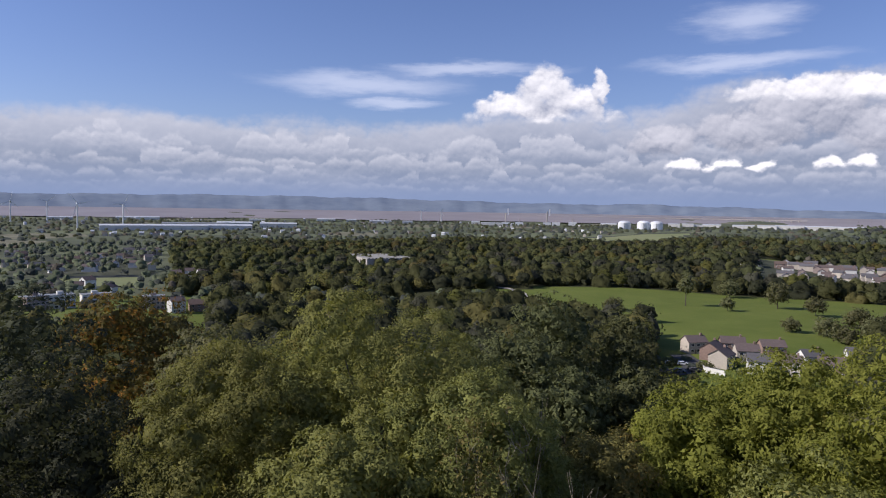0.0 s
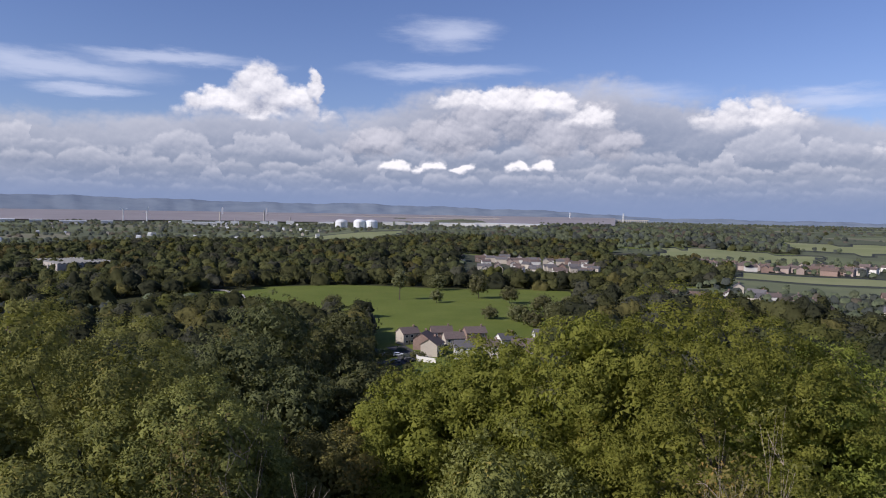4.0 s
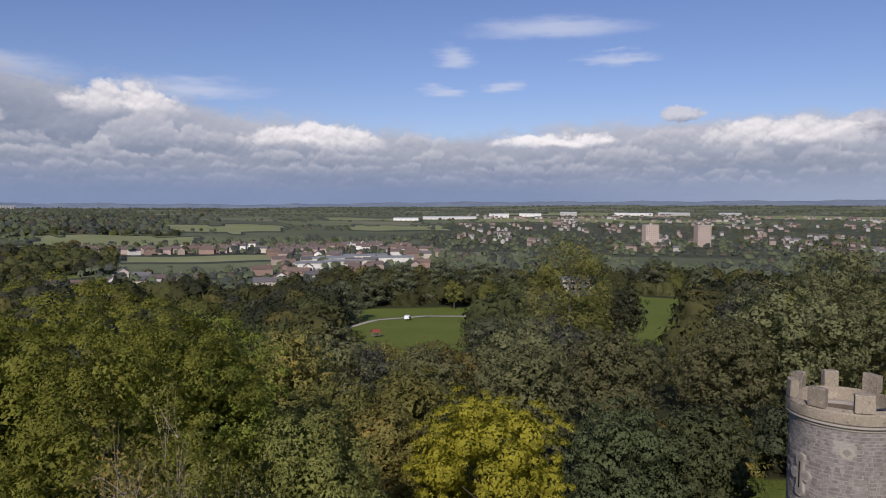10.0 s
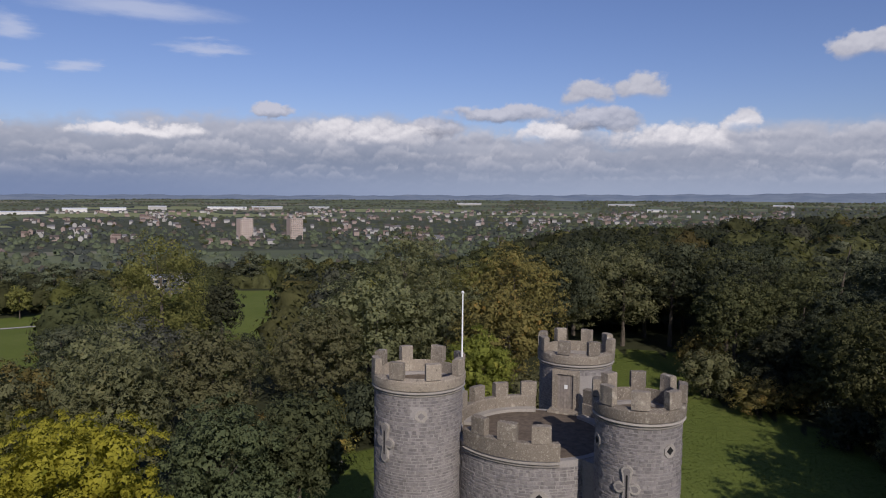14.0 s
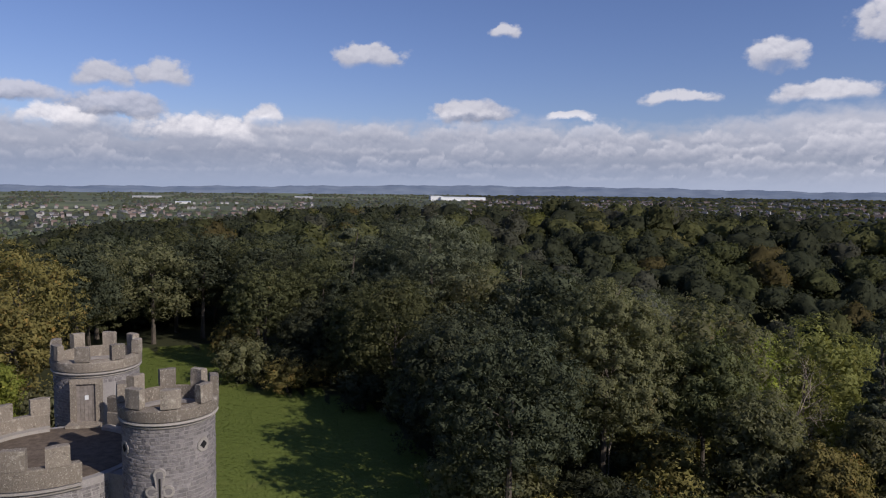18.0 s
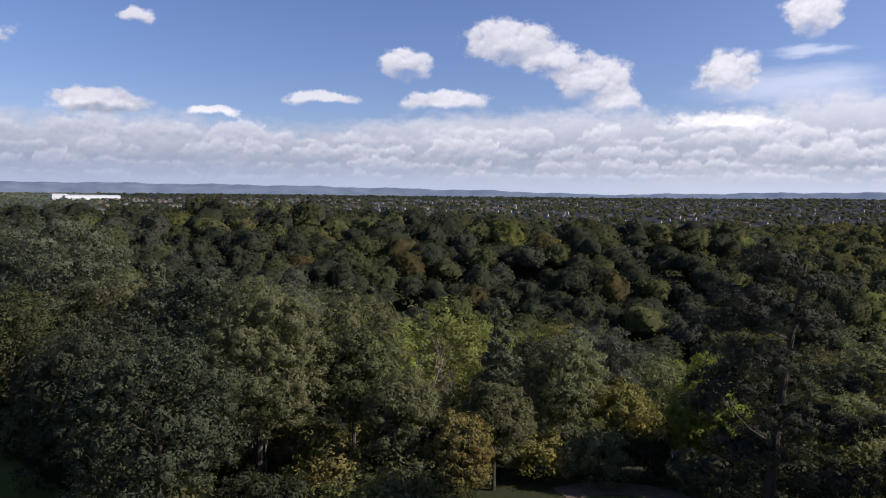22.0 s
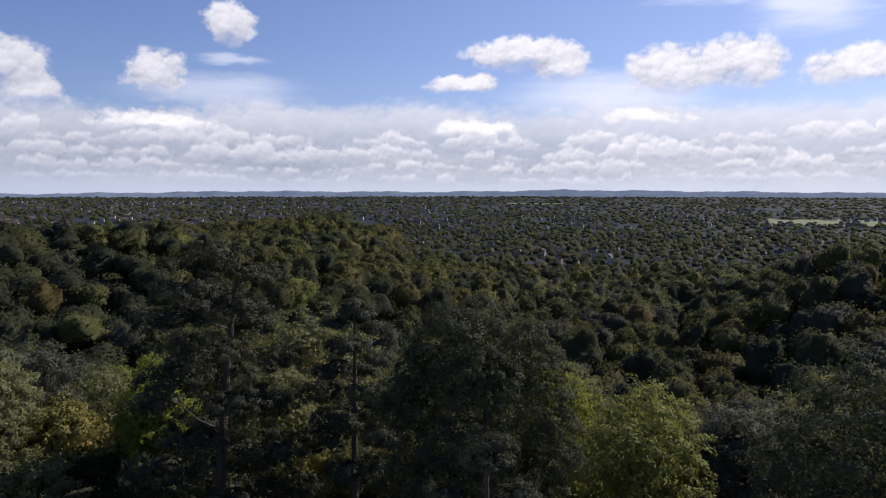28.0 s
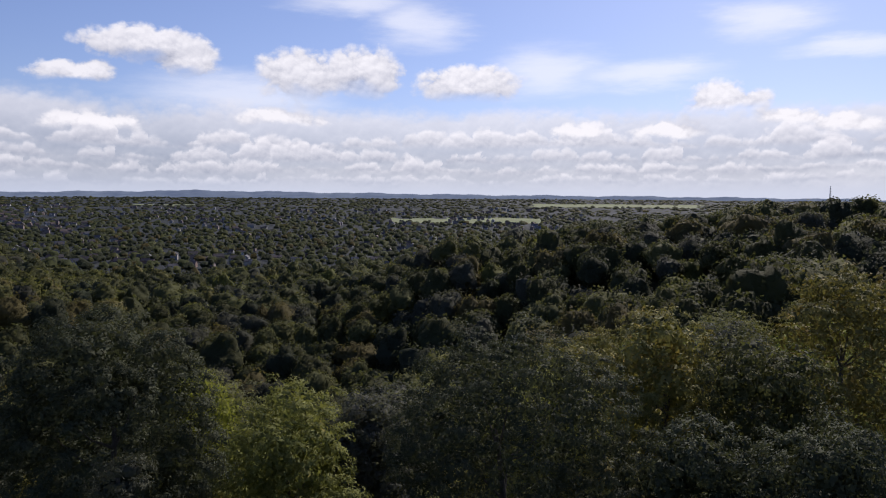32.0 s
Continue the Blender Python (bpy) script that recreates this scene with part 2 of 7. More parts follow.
for base, amp, width, shift, bright, fade in ((4.2, 1.7, 5.5, 5.3, 0.26, 0.6), (3.1, 1.3, 3.6, 31.7, 0.2, 0.62), (2.2, 0.9, 2.5, 63.9, 0.18, 0.6), (1.4, 0.6, 1.7, 97.3, 0.2, 0.5)):
    a_, t_ = heap_row(base, amp, width, shift, bright, fade)
    c2 = wmix(a_, c2, wmix(t_, (0.24, 0.285, 0.385, 1), LIGHT))
dull = wm("ADD", field(wander, GREYS), wm("MULTIPLY", wm("SUBTRACT", 0.62, lumps), 1.0))
dull_lit = wm("ADD", wm("MULTIPLY", relief, 1.1), wm("MULTIPLY_ADD", wm("SUBTRACT", field(wv("ADD", wander, (0.0, 0.7, 0.0)), GREYS), dull), 0.5, 0.34), clamp=True)
c2 = wmix(wm("MULTIPLY", wramp(dull, 1.15, 0.65), 0.85), c2, wmix(dull_lit, (0.25, 0.28, 0.36, 1), (0.62, 0.63, 0.69, 1)))
lit = wm("ADD", wm("MULTIPLY_ADD", wm("SUBTRACT", heap_up, heap), 0.6, wm("MULTIPLY_ADD", sunward, 0.12, 0.38)), wm("MULTIPLY", relief, 0.9), clamp=True)
heap_c = wmix(lit, (0.33, 0.36, 0.45, 1), wmix(wm("MAXIMUM", sunward, wm("MAXIMUM", wramp(az, 75.0, 45.0), wramp(el, 7.2, 5.6))), (0.60, 0.62, 0.68, 1), (0.90, 0.90, 0.92, 1)))
c3 = wmix(heap_a, c2, heap_c)
# rain-blue air right above the land
c4 = wmix(wramp(el, wm("MULTIPLY_ADD", sunward, -1.2, 3.6), 0.2, 0.0, 0.85), c3, wmix(sunward, wmix(wramp(az, 70.0, 115.0), (0.20, 0.275, 0.45, 1), (0.36, 0.435, 0.58, 1)), (0.60, 0.66, 0.78, 1)))
back = wn("ShaderNodeBackground")
wl(c4, back.inputs["Color"])
back.inputs["Strength"].default_value = 1.0
wl(back.outputs[0], wn("ShaderNodeOutputWorld").inputs[0])

sun = new("sun", bpy.data.lights.new("sun", "SUN"))
sun.data.energy, sun.data.angle, sun.data.color = 4.2, radians(0.55), (1.0, 0.95, 0.86)
sx, sy = math.sin(radians(SUN_AZ)), math.cos(radians(SUN_AZ))
sun.matrix_world = look((sx * 100, sy * 100, 100 * math.tan(radians(SUN_EL))), (0, 0, 0))
scene.view_settings.exposure = 0.0

# ---- materials ----
def material(name):
    m = bpy.data.materials.new(name)
    m.use_nodes = True
    t = m.node_tree
    b = t.nodes["Principled BSDF"]
    b.inputs["Specular IOR Level"].default_value = 0.3
    return m, t, b


def node(t, kind, **kw):
    n = t.nodes.new(kind)
    if "operation" in kw:
        n.operation = kw["operation"]
    if "data_type" in kw:
        n.data_type = kw["data_type"]
    if "blend_type" in kw:
        n.blend_type = kw["blend_type"]
    if "attribute_name" in kw:
        n.attribute_name = kw["attribute_name"]
    return n


def mixed(t, f, a, b, blend="MIX"):
    n = node(t, "ShaderNodeMix", data_type="RGBA", blend_type=blend)
    for key, v in (("Factor", f), ("A", a), ("B", b)):
        if isinstance(v, bpy.types.NodeSocket):
            t.links.new(v, n.inputs[key])
        else:
            n.inputs[key].default_value = v
    return n.outputs["Result"]


def grain(t, scale, detail=4.0, rough=0.55, vec=None):
    n = node(t, "ShaderNodeTexNoise")
    n.inputs["Scale"].default_value = scale
    n.inputs["Detail"].default_value = detail
    n.inputs["Roughness"].default_value = rough
    if vec is None:
        vec = node(t, "ShaderNodeNewGeometry").outputs["Position"]
    t.links.new(vec, n.inputs["Vector"])
    return n.outputs["Fac"]


def spread(t, v, lo, hi, a=0.0, b=1.0):
    n = node(t, "ShaderNodeMapRange")
    t.links.new(v, n.inputs[0])
    for i, q in enumerate((lo, hi, a, b)):
        n.inputs[i + 1].default_value = q
    return n.outputs[0]


def bump(t, b, v, strength, distance):
    n = node(t, "ShaderNodeBump")
    n.inputs["Strength"].default_value = strength
    n.inputs["Distance"].default_value = distance
    t.links.new(v, n.inputs["Height"])
    t.links.new(n.outputs[0], b.inputs["Normal"])


def rgb(c):
    return (*c, 1.0)


def leaf_material(name, dark, light, other=None, share=0.0, through=0.40, clumps=0.0):
    """Foliage: colour varies leaf by leaf and tree by tree; light passes partly through. clumps paints shade between
    tufts.
    """
    dark, light = ((r_ * 1.03, g_, b_ * 1.10) for r_, g_, b_ in (dark, light))
    m, t, b = material(name)
    isl = node(t, "ShaderNodeNewGeometry").outputs["Random Per Island"]
    obj = node(t, "ShaderNodeObjectInfo").outputs["Random"]
    patch = grain(t, 0.45, 2.0)
    c = mixed(t, spread(t, isl, 0, 1, 0.22, 0.9), rgb(dark), rgb(light))
    if other:
        k = node(t, "ShaderNodeMath", operation="ADD")
        t.links.new(spread(t, patch, 0.35, 0.7, 0.0, 0.75), k.inputs[0])
        t.links.new(spread(t, isl, 0.0, 1.0, -0.2, 0.35), k.inputs[1])
        c = mixed(t, spread(t, k.outputs[0], 1.0 - share, 1.15 - share), c, rgb(other))
    hue = node(t, "ShaderNodeHueSaturation")
    t.links.new(c, hue.inputs["Color"])
    t.links.new(spread(t, obj, 0, 1, 0.485, 0.515), hue.inputs["Hue"])
    t.links.new(spread(t, obj, 0, 1, 0.78, 1.2), hue.inputs["Value"])
    t.links.new(hue.outputs[0], b.inputs["Base Color"])
    b.inputs["Roughness"].default_value = 0.75
    b.inputs["Specular IOR Level"].default_value = 0.08
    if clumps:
        # one noise raises the tufts and paints the dips between them darker, as shade
        tuft_relief_shade = grain(t, 1.0 / clumps, 5.0, 0.7)
        t.links.new(mixed(t, spread(t, tuft_relief_shade, 0.36, 0.62, 0.30, 0.0), hue.outputs[0], rgb(tuple(v * 0.35 for v in dark))), b.inputs["Base Color"])
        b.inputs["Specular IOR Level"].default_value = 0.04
        bump(t, b, tuft_relief_shade, 0.8, clumps * 0.4)
    tr = node(t, "ShaderNodeBsdfTranslucent")
    t.links.new(mixed(t, 0.5, hue.outputs[0], (light[0] * 1.15, light[1] * 1.2, light[2] * 0.55, 1), "MIX"), tr.inputs["Color"])
    mix = node(t, "ShaderNodeMixShader")
    mix.inputs[0].default_value = through
    t.links.new(b.outputs[0], mix.inputs[1])
    t.links.new(tr.outputs[0], mix.inputs[2])
    t.links.new(mix.outputs[0], t.nodes["Material Output"].inputs[0])
    return m


LEAF = {
    "ash": leaf_material("leaves_ash", (0.108, 0.120, 0.032), (0.236, 0.238, 0.070), (0.270, 0.212, 0.066), 0.15, 0.34),
    "lime": leaf_material("leaves_lime", (0.108, 0.134, 0.022), (0.265, 0.290, 0.058), (0.320, 0.290, 0.060), 0.14),
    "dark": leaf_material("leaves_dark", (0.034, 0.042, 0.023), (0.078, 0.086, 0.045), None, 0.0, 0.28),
    "grass": leaf_material("grass_blades", (0.088, 0.118, 0.024), (0.185, 0.210, 0.056), (0.190, 0.170, 0.065), 0.12, 0.25),
    "oak": leaf_material("leaves_oak", (0.054, 0.066, 0.027), (0.125, 0.132, 0.054), (0.130, 0.105, 0.048), 0.1, 0.32),
    "willow": leaf_material("leaves_willow", (0.050, 0.068, 0.031), (0.118, 0.138, 0.060), None, 0.0, 0.30),
    "mid": leaf_material("leaves_mid", (0.097, 0.110, 0.049), (0.202, 0.204, 0.095), (0.224, 0.178, 0.085), 0.14),
    "yellow": leaf_material("leaves_yellow", (0.225, 0.230, 0.026), (0.42, 0.405, 0.050), (0.16, 0.18, 0.025), 0.12),
    "rust": leaf_material("leaves_rust", (0.088, 0.081, 0.026), (0.163, 0.137, 0.044), (0.312, 0.148, 0.032), 0.45),
    "gold": leaf_material("leaves_gold", (0.121, 0.117, 0.033), (0.225, 0.198, 0.062), (0.285, 0.192, 0.055), 0.3, 0.26),
    "pine": leaf_material("needles_pine", (0.036, 0.042, 0.028), (0.080, 0.085, 0.050), None, 0.0, 0.22),
    "fir": leaf_material("needles_fir", (0.068, 0.084, 0.049), (0.151, 0.165, 0.090), None, 0.0, 0.25),
    # far leaves: colours greyed in place of distance haze
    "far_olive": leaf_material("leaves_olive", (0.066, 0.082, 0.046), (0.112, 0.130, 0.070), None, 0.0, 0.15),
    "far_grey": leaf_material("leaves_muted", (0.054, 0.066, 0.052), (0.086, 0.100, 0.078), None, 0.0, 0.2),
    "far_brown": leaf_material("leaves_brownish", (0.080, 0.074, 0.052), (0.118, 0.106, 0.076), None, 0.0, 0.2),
    "grey": leaf_material("leaves_grey", (0.069, 0.076, 0.054), (0.125, 0.128, 0.092), (0.125, 0.106, 0.074), 0.15),
}



# woods across the valley: the same kinds with less spread from leaf to leaf, clump shade painted in
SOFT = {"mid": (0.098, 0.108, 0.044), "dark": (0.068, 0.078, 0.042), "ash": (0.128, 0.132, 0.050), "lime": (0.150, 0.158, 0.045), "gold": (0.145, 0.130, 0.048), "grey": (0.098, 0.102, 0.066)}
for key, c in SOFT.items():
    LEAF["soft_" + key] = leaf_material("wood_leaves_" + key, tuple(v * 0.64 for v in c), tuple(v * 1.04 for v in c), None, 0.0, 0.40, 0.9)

BARK, t, b = material("bark")
t.links.new(mixed(t, grain(t, 3.0, 6), (0.045, 0.038, 0.030, 1), (0.14, 0.115, 0.09, 1)), b.inputs["Base Color"])
b.inputs["Roughness"].default_value = 0.9
bump(t, b, grain(t, 9.0, 5), 0.6, 0.05)
TWIG, t, b = material("dry_twigs")
t.links.new(mixed(t, grain(t, 2.0, 3), (0.20, 0.155, 0.115, 1), (0.38, 0.32, 0.26, 1)), b.inputs["Base Color"])
b.inputs["Roughness"].default_value = 0.85


def plain(name, c, rough=0.8, vary=0.25, scale=1.5, metal=0.0, coarse=0.12):
    """A matt surface with fine grain and broad stains; each object differs a little."""
    m, t, b = material(name)
    d = tuple(v * (1 - vary) for v in c)
    u = tuple(min(1, v * (1 + vary * 0.6)) for v in c)
    a = mixed(t, spread(t, grain(t, scale, 6, 0.65), 0.3, 0.7), rgb(d), rgb(u))
    w = mixed(t, spread(t, grain(t, coarse, 3), 0.35, 0.7, 0.0, 0.3), a, rgb(tuple(v * 0.62 for v in c)))
    hue = node(t, "ShaderNodeHueSaturation")
    t.links.new(w, hue.inputs["Color"])
    t.links.new(spread(t, node(t, "ShaderNodeObjectInfo").outputs["Random"], 0, 1, 0.86, 1.12), hue.inputs["Value"])
    t.links.new(hue.outputs[0], b.inputs["Base Color"])
    b.inputs["Roughness"].default_value = rough
    b.inputs["Metallic"].default_value = metal
    bump(t, b, grain(t, scale * 4, 4), 0.25, 0.02)
    return m


def stone_material(name, dark, light, lichen, share, speck=0.0):
    m, t, b = material(name)
    isl = node(t, "ShaderNodeNewGeometry").outputs["Random Per Island"]
    obj = node(t, "ShaderNodeObjectInfo").outputs["Random"]
    s = node(t, "ShaderNodeMath", operation="FRACT")
    a = node(t, "ShaderNodeMath", operation="ADD")
    t.links.new(isl, a.inputs[0]), t.links.new(obj, a.inputs[1]), t.links.new(a.outputs[0], s.inputs[0])
    c = mixed(t, s.outputs[0], rgb(dark), rgb(light))
    c = mixed(t, spread(t, grain(t, 14.0, 6, 0.7), 0.3, 0.75, 0.0, 0.45), c, rgb(tuple(v * 0.5 for v in dark)))
    c = mixed(t, spread(t, grain(t, 2.1, 7, 0.7), 0.62 - share, 0.74 - share * 0.5, 0.0, 0.8), c, rgb(lichen))
    c = mixed(t, spread(t, grain(t, 0.5, 4), 0.45, 0.7, 0.0, 0.35), c, rgb(tuple(v * 0.55 for v in dark)))
    if speck:
        c = mixed(t, spread(t, grain(t, 13.0, 5, 0.8), 0.55, 0.66, 0.0, speck), c, rgb(lichen))
        c = mixed(t, spread(t, grain(t, 5.0, 6, 0.75), 0.57, 0.68, 0.0, speck), c, rgb(tuple(v * 0.4 for v in dark)))
    t.links.new(c, b.inputs["Base Color"])
    b.inputs["Roughness"].default_value = 0.92
    bump(t, b, grain(t, 11.0, 6, 0.7), 0.9, 0.04)
    return m


STONE = stone_material("grey_rubble_stone", (0.168, 0.153, 0.150), (0.305, 0.278, 0.264), (0.34, 0.32, 0.29), 0.03, 0.35)
MORTAR = stone_material("lime_mortar", (0.285, 0.262, 0.246), (0.34, 0.315, 0.296), (0.32, 0.30, 0.275), 0.0)
COPING = stone_material("weathered_coping_stone", (0.172, 0.145, 0.116), (0.335, 0.284, 0.224), (0.50, 0.455, 0.37), 0.06, 0.8)
DRESSED = stone_material("dressed_limestone", (0.30, 0.274, 0.245), (0.40, 0.365, 0.32), (0.20, 0.18, 0.155), -0.05, 0.35)
ROOFING = plain("gravel_roof", (0.15, 0.115, 0.085), 0.95, 0.45, 3.0, coarse=0.5)
OLD_DOOR = plain("grey_weathered_wood", (0.22, 0.19, 0.165), 0.85, 0.35, 6.0)
# near-black: paints the darkness inside openings, also used for tyres
VOID = plain("opening_dark_and_tyre_black", (0.012, 0.012, 0.012), 0.9, 0.2)
WHITE = plain("white_paint", (0.78, 0.78, 0.76), 0.5, 0.08)
RENDER_WALL = plain("cream_render", (0.50, 0.45, 0.385), 0.85, 0.12)
WHITE_WALL = plain("white_render", (0.66, 0.65, 0.62), 0.85, 0.08)
BRICK_WALL = plain("red_brick", (0.27, 0.19, 0.16), 0.9, 0.25)
PINK_WALL = plain("pinkish_brick", (0.36, 0.29, 0.26), 0.9, 0.2)
TILE = plain("brown_roof_tiles", (0.135, 0.105, 0.098), 0.85, 0.25)
SLATE = plain("grey_slates", (0.125, 0.12, 0.128), 0.9, 0.25)
REDTILE = plain("red_roof_tiles", (0.150, 0.108, 0.092), 0.85, 0.25)
METAL_ROOF = plain("pale_metal_roof", (0.66, 0.68, 0.70), 0.45, 0.08)
DULL_ROOF = plain("dull_grey_roof", (0.19, 0.19, 0.185), 0.95, 0.15)
GREY_ROOF = plain("grey_sheet_roof", (0.24, 0.25, 0.255), 0.5, 0.12)
CONCRETE = plain("concrete", (0.42, 0.39, 0.36), 0.9, 0.15)
TOWER_WALL = plain("pinkish_concrete_panels", (0.47, 0.37, 0.315), 0.9, 0.1)
ASPHALT = plain("asphalt", (0.075, 0.075, 0.08), 0.9, 0.2)
EARTH = plain("bare_earth", (0.17, 0.125, 0.085), 0.95, 0.35)
PALE = plain("pale_painted_steel", (0.74, 0.76, 0.78), 0.4, 0.05)
RED = plain("red_plastic", (0.20, 0.06, 0.04), 0.5, 0.1)
# far town colours, muted to paint in the haze of distance
FAR_BRICK = plain("haze_muted_brick", (0.27, 0.215, 0.19), 0.9, 0.2)
FAR_PALE = plain("haze_muted_render", (0.36, 0.35, 0.33), 0.9, 0.15)
FAR_TILE = plain("haze_muted_tiles", (0.095, 0.080, 0.075), 0.95, 0.25)
GLASS, t, b = material("window_glass")
b.inputs["Base Color"].default_value = (0.03, 0.035, 0.045, 1)
b.inputs["Roughness"].default_value = 0.08
b.inputs["Specular IOR Level"].default_value = 0.6
STEEL, t, b = material("galvanised_steel")
t.links.new(mixed(t, grain(t, 1.0, 3), (0.22, 0.23, 0.24, 1), (0.34, 0.35, 0.36, 1)), b.inputs["Base Color"])
b.inputs["Metallic"].default_value, b.inputs["Roughness"].default_value = 0.7, 0.5

# ground: what grows or lies there comes from the sheet's own cover layer (0 wood floor, 1 grass, 2 far mosaic, 3
# built-up, 4 far ground with haze and tree shade painted in)
GROUND, t, b = material("open_ground")
pos = node(t, "ShaderNodeNewGeometry").outputs["Position"]
cover = node(t, "ShaderNodeAttribute", attribute_name="cover").outputs["Fac"]
grass = mixed(t, spread(t, grain(t, 0.035, 4), 0.3, 0.7), (0.105, 0.138, 0.026, 1), (0.150, 0.178, 0.040, 1))
grass = mixed(t, spread(t, grain(t, 1.3, 6, 0.7), 0.35, 0.7, 0.0, 0.5), grass, (0.070, 0.092, 0.022, 1))
grass = mixed(t, spread(t, grain(t, 5.5, 6, 0.8), 0.42, 0.66, 0.0, 0.25), grass, (0.050, 0.072, 0.016, 1))
grass = mixed(t, spread(t, grain(t, 0.16, 5, 0.7), 0.55, 0.75, 0.0, 0.45), grass, (0.175, 0.165, 0.055, 1))
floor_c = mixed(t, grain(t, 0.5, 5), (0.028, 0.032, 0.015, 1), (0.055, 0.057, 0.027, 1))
vor = node(t, "ShaderNodeTexVoronoi")
vor.inputs["Scale"].default_value = 0.0052
t.links.new(pos, vor.inputs["Vector"])
cells = node(t, "ShaderNodeSeparateColor")
t.links.new(vor.outputs["Color"], cells.inputs[0])
ramp = node(t, "ShaderNodeValToRGB")
ramp.color_ramp.interpolation = "CONSTANT"
ramp.color_ramp.elements[0].color = (0.115, 0.128, 0.078, 1)
ramp.color_ramp.elements[1].position = 0.26
ramp.color_ramp.elements[1].color = (0.150, 0.170, 0.095, 1)
for p_, c_ in ((0.45, (0.105, 0.120, 0.072, 1)), (0.62, (0.190, 0.182, 0.125, 1)), (0.74, (0.140, 0.162, 0.088, 1)), (0.88, (0.095, 0.108, 0.068, 1))):
    e_ = ramp.color_ramp.elements.new(p_)
    e_.color = c_
t.links.new(cells.outputs[0], ramp.inputs[0])
mosaic = mixed(t, spread(t, grain(t, 0.02, 6, 0.7), 0.4, 0.65, 0.0, 0.45), ramp.outputs[0], (0.075, 0.086, 0.058, 1))
built = mixed(t, spread(t, grain(t, 0.022, 6, 0.75), 0.36, 0.62), (0.045, 0.056, 0.034, 1), (0.085, 0.088, 0.062, 1))
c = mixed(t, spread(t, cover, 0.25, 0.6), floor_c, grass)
c = mixed(t, spread(t, cover, 1.35, 1.65), c, mosaic)
c = mixed(t, spread(t, cover, 2.35, 2.65), c, built)
# far southern ground: haze and tree shade painted as a dim bluish tone
dim_haze_ground = mixed(t, spread(t, grain(t, 0.012, 6, 0.7), 0.35, 0.65), (0.024, 0.029, 0.032, 1), (0.042, 0.047, 0.049, 1))
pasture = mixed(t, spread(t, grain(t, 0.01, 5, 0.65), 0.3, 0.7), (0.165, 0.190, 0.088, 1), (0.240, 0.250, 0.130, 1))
c = mixed(t, spread(t, cover, 3.35, 3.65), c, dim_haze_ground)
c = mixed(t, spread(t, cover, 4.35, 4.65), c, pasture)
t.links.new(c, b.inputs["Base Color"])
b.inputs["Roughness"].default_value = 0.95
b.inputs["Specular IOR Level"].default_value = 0.1
bump(t, b, grain(t, 2.0, 5, 0.7), 0.6, 0.12)
# air haze over the hills is painted in: base colour blue-grey, not green
FAR_HILL, t, b = material("haze_blue_wooded_hills")
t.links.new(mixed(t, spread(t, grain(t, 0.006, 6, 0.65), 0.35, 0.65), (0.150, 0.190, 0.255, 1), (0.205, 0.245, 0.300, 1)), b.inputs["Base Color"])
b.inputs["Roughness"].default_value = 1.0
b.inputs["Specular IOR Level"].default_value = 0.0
WATER, t, b = material("silty_estuary_water")
t.links.new(mixed(t, spread(t, grain(t, 0.003, 5), 0.35, 0.7), (0.235, 0.200, 0.190, 1), (0.295, 0.258, 0.245, 1)), b.inputs["Base Color"])
b.inputs["Roughness"].default_value = 0.45
b.inputs["Specular IOR Level"].default_value = 0.2

# ---- the land ----
def place(az, d):
    """Metres east and north of the drone, from a heading in degrees and a distance."""
    return d * math.sin(radians(az)), d * math.cos(radians(az))


RADII = np.array([0, 30, 60, 110, 200, 350, 600, 1000, 1800, 3200, 4500], float)
SECTORS = []


def sector(az, *heights):
    SECTORS.append((az, heights))


sector(-55, 0, -1, -3, -8, -14, -12, -30, -45, -50, -42, -20)
sector(-35, 0, -1, -3, -12, -28, -36, -46, -52, -50, -40, -8)
sector(-12, 0, -1, -4, -16, -36, -48, -50, -40, -50, -40, -8)
sector(5, 0, -1, -5, -20, -38, -44, -43, -34, -52, -42, -10)
sector(22, 0, -1, -5, -20, -36, -40, -41, -33, -24, -40, -12)
sector(35, 0, -1, -5, -18, -32, -40, -42, -42, -12, -40, -24)
sector(50, 0, -1, -4, -14, -26, -36, -40, -40, -26, -22, -30)
sector(65, 0, -1, -4, -12, -18, -25, -38, -42, -36, -24, -16)
sector(85, 0, -0.5, -2, -8, -16, -22, -38, -46, -34, -20, 0)
sector(100, 0, 0, 0, -4, -12, -22, -36, -44, -34, -18, 6)
sector(115, 0, 0, 0, -1, -5, -9, -15, -30, -28, -12, 12)
sector(130, 0, 0, 0, -1, -2, -1, -6, -22, -22, -8, 16)
sector(150, 0, 0, 0, -4, -24, 4, -20, -26, -16, -2, 20)
sector(170, 0, 0, -1, -12, -38, 1, -34, -32, -12, 2, 18)
sector(188, 0, 0, -1, -14, -42, -4, -16, -36, -16, 2, 20)
sector(194, 0, 0, -2, -16, -44, -14, -7, -38, -22, 2, 26)
sector(199.5, 0, 0, -2, -16, -46, -18, -3, -38, -22, 2, 26)
sector(204, 0, 0, -3, -18, -47, -25, -13, -39, -24, 2, 30)
sector(207, 0, 0, -3, -18, -48, -29, -29, -40, -24, 2, 30)
sector(210, 0, 0, -4, -20, -48, -34, -42, -42, -26, 2, 32)
sector(217, 0, 0, -5, -22, -48, -42, -46, -42, -28, 2, 32)
sector(227, 0, -1, -6, -24, -48, -42, -45, -42, -30, 0, 30)
sector(240, 0, -1, -6, -22, -38, -12, -40, -42, -30, -2, 28)
sector(252, 0, -1, -4, -14, -20, -1, -36, -42, -30, -4, 26)
